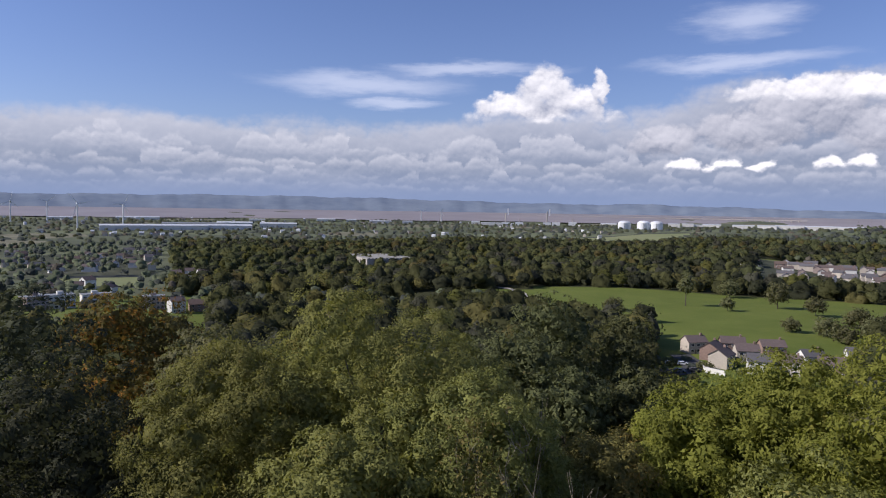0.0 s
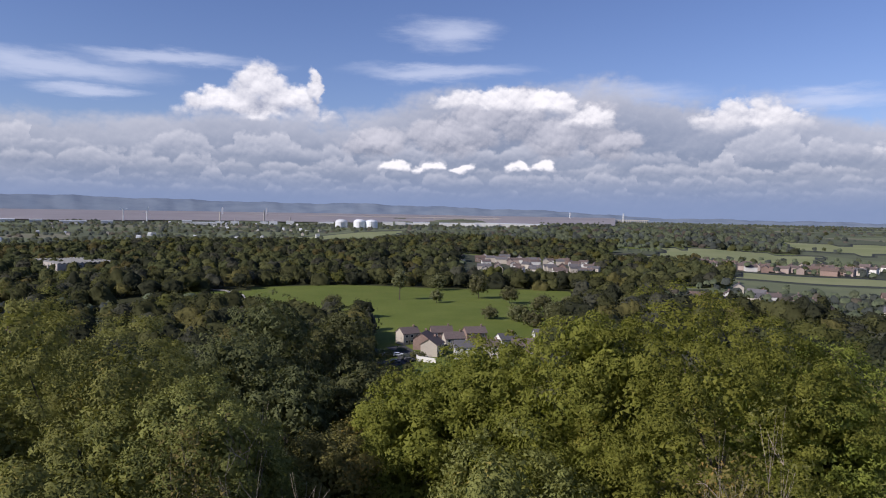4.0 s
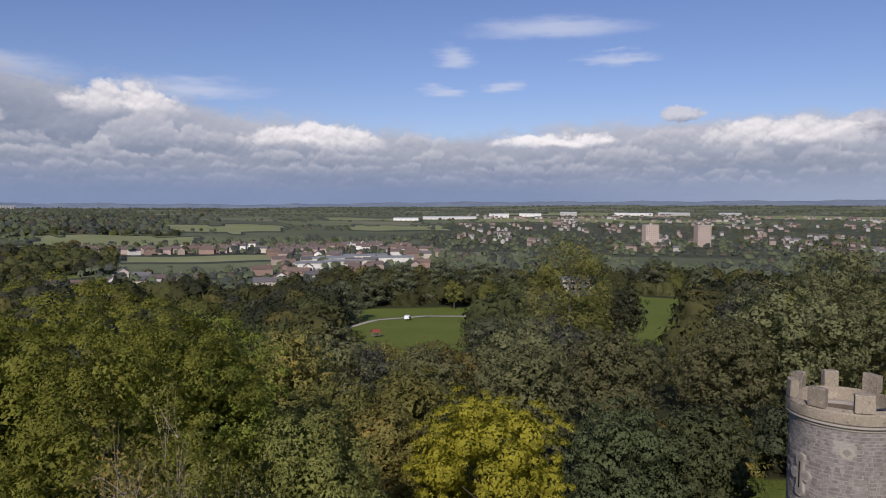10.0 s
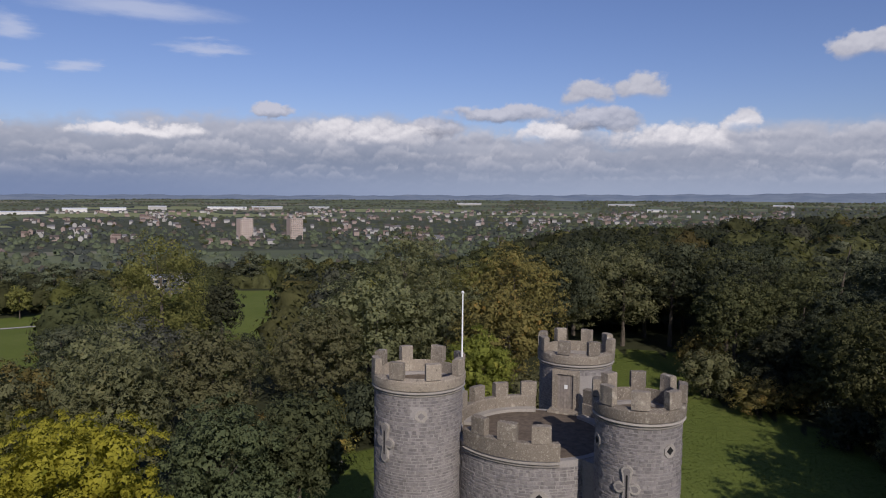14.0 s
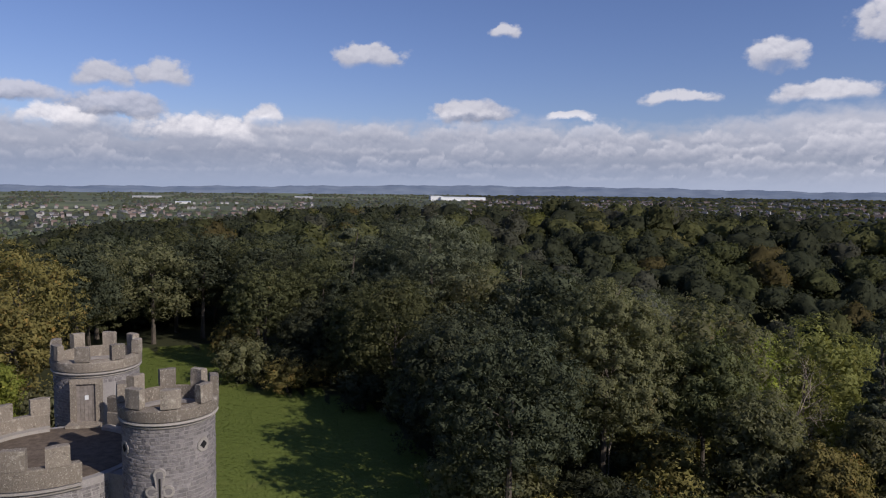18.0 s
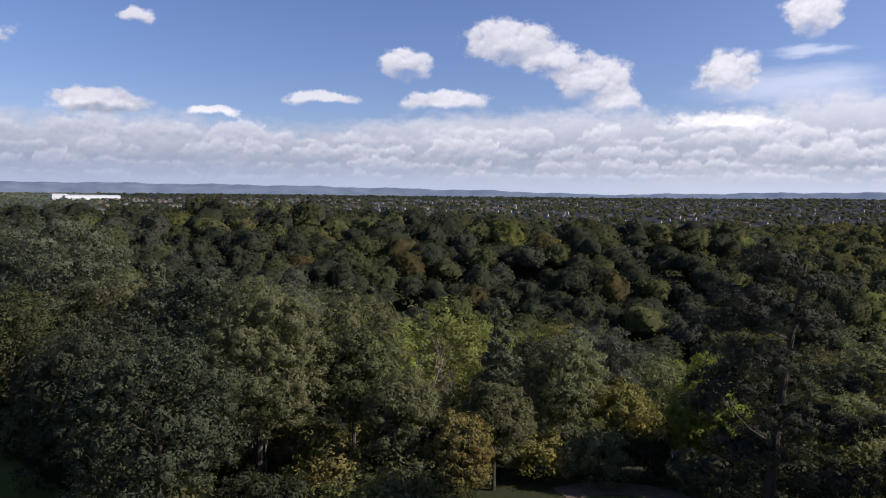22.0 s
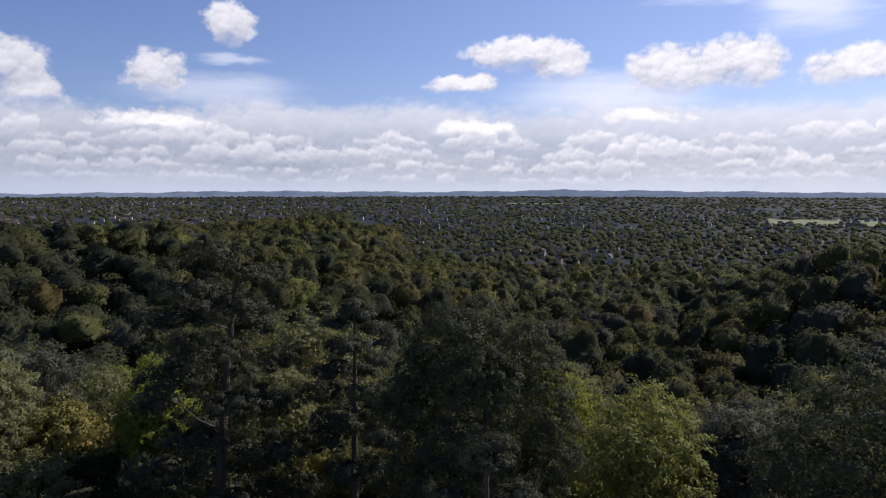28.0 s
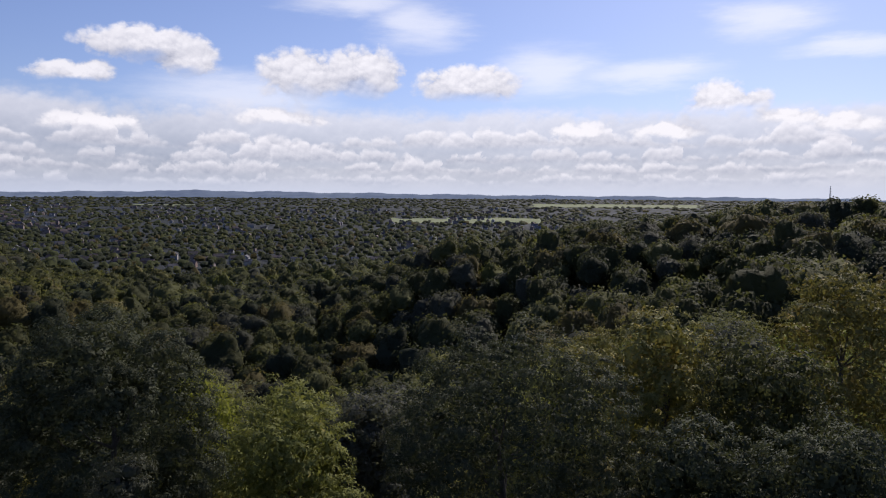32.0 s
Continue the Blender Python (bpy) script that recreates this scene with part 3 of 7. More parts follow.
sector(265, 0, -1, -3, -8, -6, 8, -24, -38, -30, -6, 20)
sector(282, 0, -1, -2, -4, 0, 10, 0, -20, -40, -30, 0)
sector(305, 0, -1, -3, -8, -14, -12, -30, -45, -50, -42, -20)
S_AZ = np.array([s[0] for s in SECTORS], float)
S_Z = np.array([s[1] for s in SECTORS], float)


def land(az, d):
    """Ground height at headings and distances (arrays)."""
    az = (np.asarray(az, float) + 55) % 360 - 55
    d = np.asarray(d, float)
    u = np.interp(np.log(d + 25), np.log(RADII + 25), np.arange(len(RADII)))
    i = np.clip(u.astype(int), 0, len(RADII) - 2)
    k = u - i
    k = k * k * (3 - 2 * k) * 0.6 + k * 0.4
    j = np.clip(np.searchsorted(S_AZ, az, side="right") - 1, 0, len(S_AZ) - 2)
    w = np.clip((az - S_AZ[j]) / (S_AZ[j + 1] - S_AZ[j]), 0, 1)
    w = w * w * (3 - 2 * w)
    a = S_Z[j, i] * (1 - k) + S_Z[j, i + 1] * k
    c = S_Z[j + 1, i] * (1 - k) + S_Z[j + 1, i + 1] * k
    x, y = d * np.sin(np.radians(az)), d * np.cos(np.radians(az))
    far = np.clip((d - 130) / 400, 0, 1)
    roll_ = np.sin(x * 0.013 + 1.0) * np.cos(y * 0.011) * 1.6 + np.sin(x * 0.031 - y * 0.027) * 0.8
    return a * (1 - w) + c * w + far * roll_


def land1(az, d):
    return float(land(np.array([az]), np.array([d]))[0])


def within(az, d, box):
    a0, a1, d0, d1 = box
    return (az > a0) & (az < a1) & (d > d0) & (d < d1)


# open grass: heading from, to; distance from, to
MEADOWS = [
    (7, 33, 425, 600), (2.5, 8, 470, 575), (-28.5, -23.3, 620, 740), (35.5, 40.5, 1010, 1120), (39.5, 50.5, 1000, 1250),
    (45, 60, 745, 850), (61, 72.5, 136, 305), (84, 89, 136, 355), (17, 20.5, 300, 330),
    (10, 19, 1350, 1750), (48, 57, 1300, 1560), (28, 33.5, 640, 720), (78, 83.5, 200, 345),
    (233.5, 246, 1650, 1950), (245, 258, 2900, 3500), (214, 219, 2900, 3100), (62, 70, 1450, 1700), (72, 84, 1900, 2300), (84, 92.5, 1900, 2200), (93, 104, 2300, 2700), (74, 83, 2450, 2900), (60, 68, 1950, 2250), (105, 112, 1900, 2100),
]
BUILT = [
    (42, 68, 860, 1010), (57, 70, 560, 860), (-32, -18, 330, 600), (16, 31.5, 170, 425), (23.8, 35, 680, 930), (68, 126, 900, 1850),
    (126, 205, 1000, 3000), (200, 248, 620, 2100), (-32, -22, 760, 1100), (40, 60, 440, 640),
]


def wobble(az, d):
    x, y = d * np.sin(np.radians(az)), d * np.cos(np.radians(az))
    s = np.maximum(d, 40) * 0.004
    return (np.sin(x * 0.05 + 2 * np.cos(y * 0.043)) + 0.6 * np.sin(y * 0.13 + x * 0.09)), s


def lawn(az, d):
    """The mown clearing round the castle."""
    w, _ = wobble(az * 7, d * 5)
    edge = np.interp(az, [80, 84, 90, 96, 100, 110, 114, 120, 122, 128, 133.5, 137, 141], [0, 54, 68, 66, 60, 60, 114, 114, 88, 82, 75, 60, 0])
    return d < edge + w * 1.6


def is_grass(az, d):
    w, s = wobble(az, d)
    g = lawn(az, d) | ((az > 170.5) & (az < 189) & (d > 36) & (d < np.interp(az, [171, 174, 178.6, 184.5, 188], [48, 53, 58, 60, 57]) + w * 0.8))
    for q in MEADOWS:
        g |= within(az + w * 0.25, d + w * s * 2.0, q)
    return g


def is_built(az, d):
    g = np.zeros(np.shape(az), bool)
    for q in BUILT:
        g |= within(az, d, q)
    return g


def is_park(az, d):
    """Where the park keeps its lawns and the view of the mansion open."""
    return within(az, d, (60, 73.5, 128, 312)) | within(az, d, (82.8, 89.6, 130, 362)) | within(az, d, (79.2, 82.8, 215, 350))


def is_wood(az, d):
    """Closed woodland."""
    w, s = wobble(az, d)
    g = d < 470 + 60 * w
    g |= within(az, d, (-21, 33, 560, 1180)) & (d > 600 - 160 * (az < 7))
    g |= within(az, d, (17, 36, 1000, 1500)) | within(az, d, (30, 49, 1240, 1900)) | within(az, d, (182, 206, 0, 740)) | within(az, d, (33, 44.5, 560, 1000)) | within(az, d, (44, 60, 560, 640)) | within(az, d, (196, 238, 0, 600)) | within(az, d, (238, 300, 0, 480)) | within(az, d, (130, 200, 0, 470)) | within(az, d, (109, 148, 0, 660))
    return g & ~is_park(az, d) & ~is_grass(az, d) & ~is_built(az, d)


def linked(name, me, parent=None):
    ob = new(name, me)
    if parent is not None:
        ob.parent = parent
    return ob


def quads(name, verts, mat, faces=None):
    """A mesh from an array of corners, four to a face."""
    me = bpy.data.meshes.new(name)
    v = np.asarray(verts, np.float32).reshape(-1, 3)
    f = np.arange(len(v), dtype=np.int32) if faces is None else np.asarray(faces, np.int32).ravel()
    me.vertices.add(len(v))
    me.vertices.foreach_set("co", v.ravel())
    me.loops.add(len(f))
    me.loops.foreach_set("vertex_index", f)
    me.polygons.add(len(f) // 4)
    me.polygons.foreach_set("loop_start", np.arange(0, len(f), 4, dtype=np.int32))
    me.update(calc_edges=True)
    me.materials.append(mat)
    return me


GA = np.arange(0, 360, 0.5)
GD = np.concatenate([[0.001], np.geomspace(6, 4500, 150)])
ga, gd = np.meshgrid(GA, GD)
gz = land(ga, gd)
gx, gy = gd * np.sin(np.radians(ga)), gd * np.cos(np.radians(ga))
azs = (ga + 55) % 360 - 55
gardens = within(azs, gd, (16, 31.5, 170, 425)) | within(azs, gd, (-32, -18, 330, 600))
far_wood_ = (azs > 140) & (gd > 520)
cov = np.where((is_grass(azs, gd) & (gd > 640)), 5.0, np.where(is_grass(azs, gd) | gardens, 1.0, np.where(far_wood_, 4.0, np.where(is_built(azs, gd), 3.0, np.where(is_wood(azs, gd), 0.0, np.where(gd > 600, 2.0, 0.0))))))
n_a, n_d = len(GA), len(GD)
ii = np.arange(n_d - 1)[:, None] * n_a
jj = np.arange(n_a)[None, :]
jn = (jj + 1) % n_a
faces = np.stack([ii + jj, ii + n_a + jj, ii + n_a + jn, ii + jn], -1).reshape(-1, 4)
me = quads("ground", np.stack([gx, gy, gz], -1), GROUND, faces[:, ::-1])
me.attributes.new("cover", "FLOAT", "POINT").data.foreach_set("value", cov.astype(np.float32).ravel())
me.polygons.foreach_set("use_smooth", np.ones(len(me.polygons), bool))
tagged(linked("ground", me), "rolling ground of lawns, meadows, wood floor and farmland", "ground", kind="structure")

# far hills beyond the plain and the estuary
HILL_AZ = [-55, -31, -17, -7, 10, 15, 32, 38, 55, 69, 93, 121, 138, 152, 170, 178, 194, 209, 219, 241, 255, 270, 305]
HILL_EL = [0.5, 0.57, 0.74, 0.71, 0.42, 0.5, 0.12, -0.25, -0.35, -0.1, 0.09, 0.41, 0.72, 0.7, 0.45, 0.2, 0.5, 0.48, 0.66, 0.4, 0.3, 0.1, 0.5]
ha = np.arange(-55, 305, 0.25)
he = np.interp(ha, HILL_AZ, HILL_EL) + 0.035 * np.sin(ha * 0.9) + 0.025 * np.sin(ha * 2.3 + 1) + 0.012 * np.sin(ha * 7.1)
rows_ = []
for d_, k_ in ((4440, 0.0), (4560, 0.35), (4700, 0.72), (4830, 1.0), (4900, 0.92)):
    low_ = land(ha, np.full_like(ha, 4440.0)) - 6
    topz = EYE + 4830 * np.tan(np.radians(he))
    rows_.append(np.stack([d_ * np.sin(np.radians(ha)), d_ * np.cos(np.radians(ha)), low_ * (1 - k_) + topz * k_ + 3 * np.sin(ha * 3.1 + d_) * (0 < k_ < 1)], -1))
hv = np.stack(rows_)
n_h = len(ha)
ii = np.arange(4)[:, None] * n_h
jj = np.arange(n_h - 1)[None, :]
faces = np.stack([ii + jj, ii + jj + 1, ii + n_h + jj + 1, ii + n_h + jj], -1).reshape(-1, 4)
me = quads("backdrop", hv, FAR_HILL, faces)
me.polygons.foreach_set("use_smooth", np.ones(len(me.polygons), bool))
tagged(linked("backdrop", me), "far line of wooded hills, blue-grey with painted haze", "hills", kind="structure")

# the estuary: a sheet from the plain's shore to the far shore
wa = np.arange(-58, 36.1, 0.5)
near = 3250 + 90 * np.sin(wa * 0.35) + 40 * np.sin(wa * 1.1) + np.clip(wa - 5, 0, 20) * 12
wv_ = []
for k_ in np.linspace(0, 1, 12):
    d_ = near * (1 - k_) + 4470 * k_
    wv_.append(np.stack([d_ * np.sin(np.radians(wa)), d_ * np.cos(np.radians(wa)), land(wa, d_) * 0 + (-36 + k_ * 33)], -1))
n_w = len(wa)
ii = np.arange(11)[:, None] * n_w
jj = np.arange(n_w - 1)[None, :]
faces = np.stack([ii + jj, ii + jj + 1, ii + n_w + jj + 1, ii + n_w + jj], -1).reshape(-1, 4)
tagged(linked("water", quads("water", np.stack(wv_), WATER, faces)), "broad brown silty estuary water", "water", kind="structure")

# ---- trees ----
def unit(v):
    return v / np.maximum(np.linalg.norm(v, axis=-1, keepdims=True), 1e-9)


def tris(name, verts, mat, soft_n=None):
    """A mesh from an array of corners, three to a face; soft_n: the way each face's foliage mass looks, for smooth shading."""
    me = bpy.data.meshes.new(name)
    v = np.asarray(verts, np.float32).reshape(-1, 3)
    me.vertices.add(len(v))
    me.vertices.foreach_set("co", v.ravel())
    me.loops.add(len(v))
    me.loops.foreach_set("vertex_index", np.arange(len(v), dtype=np.int32))
    me.polygons.add(len(v) // 3)
    me.polygons.foreach_set("loop_start", np.arange(0, len(v), 3, dtype=np.int32))
    me.update(calc_edges=True)
    me.materials.append(mat)
    if soft_n is not None:
        a = me.attributes.new("custom_normal", "FLOAT_VECTOR", "CORNER")
        a.data.foreach_set("vector", (unit(soft_n) if len(soft_n) == len(v) else np.repeat(unit(soft_n), 3, 0)).astype(np.float32).ravel())
    return me


def leaf_shapes(rng, c, n, size, spread_=0.6, slim=0.5):
    """One pointed leaf or spray at each of the points c, facing about n."""
    k = len(c)
    n = unit(n + spread_ * rng.normal(size=(k, 3)))
    u = unit(np.cross(n, rng.normal(size=(k, 3))))
    v = np.cross(n, u)
    s = (size * rng.uniform(0.65, 1.35, (k, 1)))
    u, v = u * s, v * s * slim * 1.25
    return np.stack([c - u * 0.8 - v, c + u * 1.2, c - u * 0.8 + v], 1)


def ball(rng, k):
    return unit(rng.normal(size=(k, 3)))


def lobes_round(rng, rad, height, count, lean=0.0):
    """Boughs of a broad domed crown, spread evenly over it: middles and radii, about the crown's middle."""
    i = np.arange(count) + 0.5
    z = 1 - 1.72 * i / count
    ph = i * 2.39996 + rng.uniform(0, 6.28)
    w = np.sqrt(np.maximum(0, 1 - z * z))
    d = unit(np.stack([np.cos(ph) * w, np.sin(ph) * w, z], -1) + 0.17 * rng.normal(size=(count, 3)))
    tall = height * 0.5 / rad
    r = rad * math.sqrt(4.4 / count * (1 + 2 * tall) / 3) * rng.uniform(0.78, 1.18, count)
    reach = 1 - 0.86 * r / rad
    mid = d * np.array([rad, rad, height * 0.5]) * (reach * rng.uniform(0.86, 1.05, count))[:, None]
    mid[:, 0] += lean * mid[:, 2]
    return mid, r


def lobes_plates(rng, rad, height, count):
    """Flat foliage plates, thinning upwards, as on pines and cedars."""
    h = np.linspace(-0.5, 0.46, count)
    a = np.arange(count) * 2.4 + rng.uniform(0, 6)
    reach = rad * (0.30 + 0.42 * (0.5 - h)) * rng.uniform(0.75, 1.2, count)
    mid = np.stack([np.cos(a) * reach, np.sin(a) * reach, h * height], -1)
    mid[-2:, :2] *= 0.2
    return mid, rad * (0.30 + 0.16 * (0.5 - h)) * rng.uniform(0.85, 1.2, count)


def lobes_cone(rng, rad, height, count):
    h = np.linspace(-0.5, 0.47, count)
    a = np.arange(count) * 2.4 + rng.uniform(0, 6)
    w = rad * (0.98 - (h + 0.5) * 0.9)
    mid = np.stack([np.cos(a) * w * 0.55, np.sin(a) * w * 0.55, h * height], -1)
    return mid, np.maximum(w * 0.55, rad * 0.14)


def foliage(rng, mid, rad, squash, bunches, leaves, bunch, leaf, slim=0.5, up=0.35):
    """Leaves in rounded bunches over the outsides of the boughs."""
    share = rad ** 2 / np.sum(rad ** 2)
    cs, ns = [], []
    for m, r, s in zip(mid, rad, share):
        k = max(4, int(bunches * s * 1.5))
        d = ball(rng, k)
        d = d[(d @ unit(m + np.array([0, 0, 1e-3]))) > -0.5]
        p = m + d * np.array([r, r, r * squash]) * rng.uniform(0.70, 1.06, (len(d), 1))
        inside = np.zeros(len(p), bool)
        for m2, r2 in zip(mid, rad):
            if m2 is not m:
                q = (p - m2) / np.array([1, 1, squash])
                inside |= np.linalg.norm(q, axis=1) < r2 * 0.70
        p, d = p[~inside], d[~inside]
        cs.append(p), ns.append(d)
    p, d = np.concatenate(cs), np.concatenate(ns)
    size = bunch * rng.uniform(0.6, 1.25, len(p))
    p, d, size = np.repeat(p, leaves, 0), np.repeat(d, leaves, 0), np.repeat(size, leaves)[:, None]
    e = ball(rng, len(p))
    keep = np.sum(e * (d + np.array([0, 0, 0.7])), 1) > -0.25
    p, d, e, size = p[keep], d[keep], e[keep], size[keep]
    j = e * size * rng.uniform(0.45, 1.05, (len(p), 1)) * np.array([1, 1, 0.72])
    n = unit(e + 0.5 * d + np.array([0, 0, up]))
    outer = leaf_shapes(rng, p + j, n, leaf, 0.36, slim)
    soft_o = unit(n + 0.16 * rng.normal(size=n.shape))
    # the leafy inside of each bough
    k = 420 if leaf < 0.1 else 190 if leaf < 0.18 else 90
    d = ball(rng, k * len(mid))
    r = np.repeat(rad, k)[:, None]
    c = np.repeat(mid, k, 0) + d * r * rng.uniform(0.35, 0.64, (len(d), 1)) * np.array([1, 1, squash])
    inner = leaf_shapes(rng, c, d, 1.0, 0.3, 0.75)
    inner = c[:, None] + (inner - c[:, None]) * np.minimum(r[:, None] * 0.13, max(0.085, leaf * 1.35))
    return np.concatenate([outer, inner]), np.concatenate([soft_o, d])


def tube(pts, r0, r1, sides=6):
    """Corners, four to a face, of a tapered round limb along pts."""
    pts = np.asarray(pts, float)
    k = len(pts)
    d = unit(np.gradient(pts, axis=0))
    ref = np.where(np.abs(d[:, 2:3]) > 0.9, np.array([[1.0, 0, 0]]), np.array([[0, 0, 1.0]]))
    u = unit(np.cross(d, ref))
    v = np.cross(d, u)
    a = np.arange(sides) * 2 * np.pi / sides
    r = np.linspace(r0, r1, k)[:, None, None]
    ring = pts[:, None] + r * (np.cos(a)[None, :, None] * u[:, None] + np.sin(a)[None, :, None] * v[:, None])
    nxt = np.roll(ring, -1, axis=1)
    return np.stack([ring[:-1], nxt[:-1], nxt[1:], ring[1:]], 2).reshape(-1, 4, 3)


def limbs(rng, height, crown_z, mid, rad, girth, count, trunk_top=0.75):
    out = []
    top_ = crown_z + (mid[:, 2].max()) * trunk_top
    sway = rng.normal(size=2) * 0.03 * height
    zs = np.linspace(-0.6, top_, 7)
    stem = np.stack([sway[0] * (zs / top_) ** 2, sway[1] * (zs / top_) ** 2, zs], -1)
    out.append(tube(stem, girth, girth * 0.22, 8))
    boughs = []
    for i in rng.permutation(len(mid))[:count]:
        end = mid[i] * np.array([0.75, 0.75, 0.8]) + np.array([0, 0, crown_z])
        z0 = max(height * 0.12, min(top_ * 0.9, end[2] - 0.75 * np.linalg.norm(end[:2])))
        s = np.array([np.interp(z0, zs, stem[:, 0]), np.interp(z0, zs, stem[:, 1]), z0])
        b1 = s * 0.5 + end * 0.5 + np.array([0, 0, -0.08 * np.linalg.norm(end - s)])
        boughs.append(tube([s, s * 0.6 + b1 * 0.4, b1, end], girth * 0.24, girth * 0.05, 5))
    return np.concatenate(out), boughs


def tree(name, label, az, d, top_el, width, leaf="ash", form="round", tufts=900, leaves=22, size=0.13, tuft=0.42, lobes=26,
         depth=1.25, squash=0.85, category="tree", base=None, lean=0.0, seed=0, group="", boughs=8):
    """A whole tree: where it stands, the elevation of its tip as seen from the drone, and its crown's width in metres."""
    rng = np.random.default_rng(int(az * 37 + d * 11 + seed) % 100000 + 7)
    x, y = place(az, d)
    ground_ = land1(az, d)
    tip = EYE + d * math.tan(radians(top_el))
    h = max(3.0, tip - ground_)
    rad = width / 2
    crown_h = min(h * 0.97, max(width * depth, h * (0.62 if form != "round" else 0.96 if name.endswith(("bush", "maple", "hawthorn_tree", "shrub")) else 0.86)))
    cz = h - crown_h / 2
    slim = 0.40
    fine = min(1.05, max(0.60, d / 46))
    size, leaves = size * fine, int(leaves / fine ** 1.8)
    if form == "plates":
        mid, r = lobes_plates(rng, rad, crown_h * 0.92, lobes)
        squash, slim = 0.34, 0.22
    elif form == "cone":
        mid, r = lobes_cone(rng, rad, crown_h, lobes)
        slim = 0.3
    else:
        mid, r = lobes_round(rng, rad, crown_h, lobes, lean)
    lift = crown_h / 2 - (mid[:, 2] + r * squash).max()
    mid[:, 2] += lift
    q, soft_n = foliage(rng, mid, r, squash, tufts, leaves, tuft, size, slim)
    q[..., 2] += cz
    root = tagged(new(name), label, category, group)
    root.location = (x, y, ground_)
    wood, boughs = limbs(rng, h, cz, mid, r, max(0.16, h * 0.021), min(boughs, len(mid)), 0.97 if form != "round" else 0.4)
    linked("trunk", quads("trunk", wood, BARK), root)
    for q2 in boughs:
        linked("limb", quads("limb", q2, BARK), root)
    linked("crown", tris("crown", q, LEAF[leaf], soft_n), root)
    return root


def bare_tree(label, az, d, top_el, width, mat=TWIG, seed=0, depth=5, leaf=None, leaves=900):
    """A nearly leafless tree of fine twigs."""
    rng = np.random.default_rng(int(az * 41 + d * 13 + seed) + 3)
    x, y = place(az, d)
    g = land1(az, d)
    h = EYE + d * math.tan(radians(top_el)) - g
    out, ends = [], []

    def grow(p, way, length, r, level):
        mid_ = p + way * length * 0.5 + rng.normal(size=3) * length * 0.07
        q = p + way * length
        out.append(tube([p, mid_, q], r, r * 0.6, 4 if level < 3 else 3))
        if level == depth:
            ends.append(q)
            return
        for _ in range(3 if level < 4 else 4):
            turn = unit(rng.normal(size=3) * np.array([1, 1, 0.55]) + np.array([0, 0, 0.25]))
            grow(q if rng.random() < 0.6 else mid_, unit(way * 0.75 + turn * 0.8), length * rng.uniform(0.58, 0.82), r * 0.55, level + 1)

    grow(np.array([0, 0, -0.4]), np.array([0, 0, 1.0]), h * 0.36, h * 0.016, 0)
    v = np.concatenate(out)
    s = np.array([width / max(1e-3, np.ptp(v[..., 0])), width / max(1e-3, np.ptp(v[..., 1])), h / v[..., 2].max()])
    root = tagged(new("bare_tree"), label, "tree")
    root.location = (x, y, g)
    linked("crown", quads("crown", v * s, mat), root)
    if leaf:
        e = np.array(ends) * s
        leaves = leaves * 2
        c = e[rng.integers(0, len(e), leaves)] + rng.normal(size=(leaves, 3)) * 0.3
        linked("foliage", tris("foliage", leaf_shapes(rng, c, ball(rng, leaves), 0.06), LEAF[leaf]), root)
    return root


BIG = dict(tufts=1150, leaves=110, size=0.085, tuft=0.52, lobes=40)
MED = dict(tufts=460, leaves=62, size=0.115, tuft=0.55, lobes=24)
SML = dict(tufts=260, leaves=40, size=0.20, tuft=0.75, lobes=20)

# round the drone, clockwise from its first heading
# two ashes standing in shade: the shade is in the dark leaf colour
tree("ash_tree", "dense broadleaf tree on the hillside, shade put into its dark leaf colour", -32.5, 44, -5.6, 12, "dark", **MED)
tree("ash_tree", "low tree crown with shade put into its dark leaf colour", -30.5, 30, -11.0, 9, "dark", **MED)
tree("beech_tree", "tree turning rusty orange among the green ones", -24.2, 54, -6.2, 9.5, "rust", **MED)
tree("sycamore_tree", "green tree beside the rust-coloured one", -18.5, 48, -9.0, 8, "mid", **MED)
tree("ash_tree", "very broad olive green ash crown near the drone", -6.5, 29, -5.6, 13.5, "ash", depth=1.15, **BIG)
tree("ash_tree", "lower olive green ash crown with pale new leaves", -17.0, 27, -10.5, 9.0, "ash", seed=2, **BIG)
tree("ash_tree", "olive green ash crown low on the slope", 1.0, 24.5, -13.0, 8.5, "ash", seed=3, **BIG)
tree("ash_tree", "olive green ash boughs low on the slope", -9.0, 22, -16.5, 7.0, "ash", seed=61, **MED)
tree("hornbeam_tree", "mid green hornbeam below the lime", 59.0, 40, -14.8, 7.0, "ash", seed=62, **MED)
tree("hornbeam_tree", "olive green hornbeam below the lime", 66.8, 45, -13.2, 7.5, "ash", seed=63, **MED)
tree("park_tree", "green tree standing before the mansion", 80.3, 325, -4.2, 14, "mid", seed=64, **SML)
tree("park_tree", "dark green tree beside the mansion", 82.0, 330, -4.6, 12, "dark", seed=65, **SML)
tree("oak_tree", "dark green oak standing below the ash crowns", 5.5, 52, -9.3, 8, "oak", **MED)
tree("oak_tree", "dark green dense oak in front of the meadow", 8.6, 62, -6.5, 8.5, "oak", seed=5, **MED)
tree("oak_tree", "dark green dense oak with an even rounded top", 14.0, 66, -7.7, 9, "oak", seed=6, **MED)
tree("oak_tree", "dark green oak on the slope below", 9.5, 48, -12.6, 8, "oak", seed=7, **MED)
tree("oak_tree", "dark green oak on the lower slope", 15.5, 52, -12.0, 8, "oak", seed=8, **MED)
bare_tree("leafless brown tree with fine dry twigs", 8.4, 23.5, -14.6, 5.0)
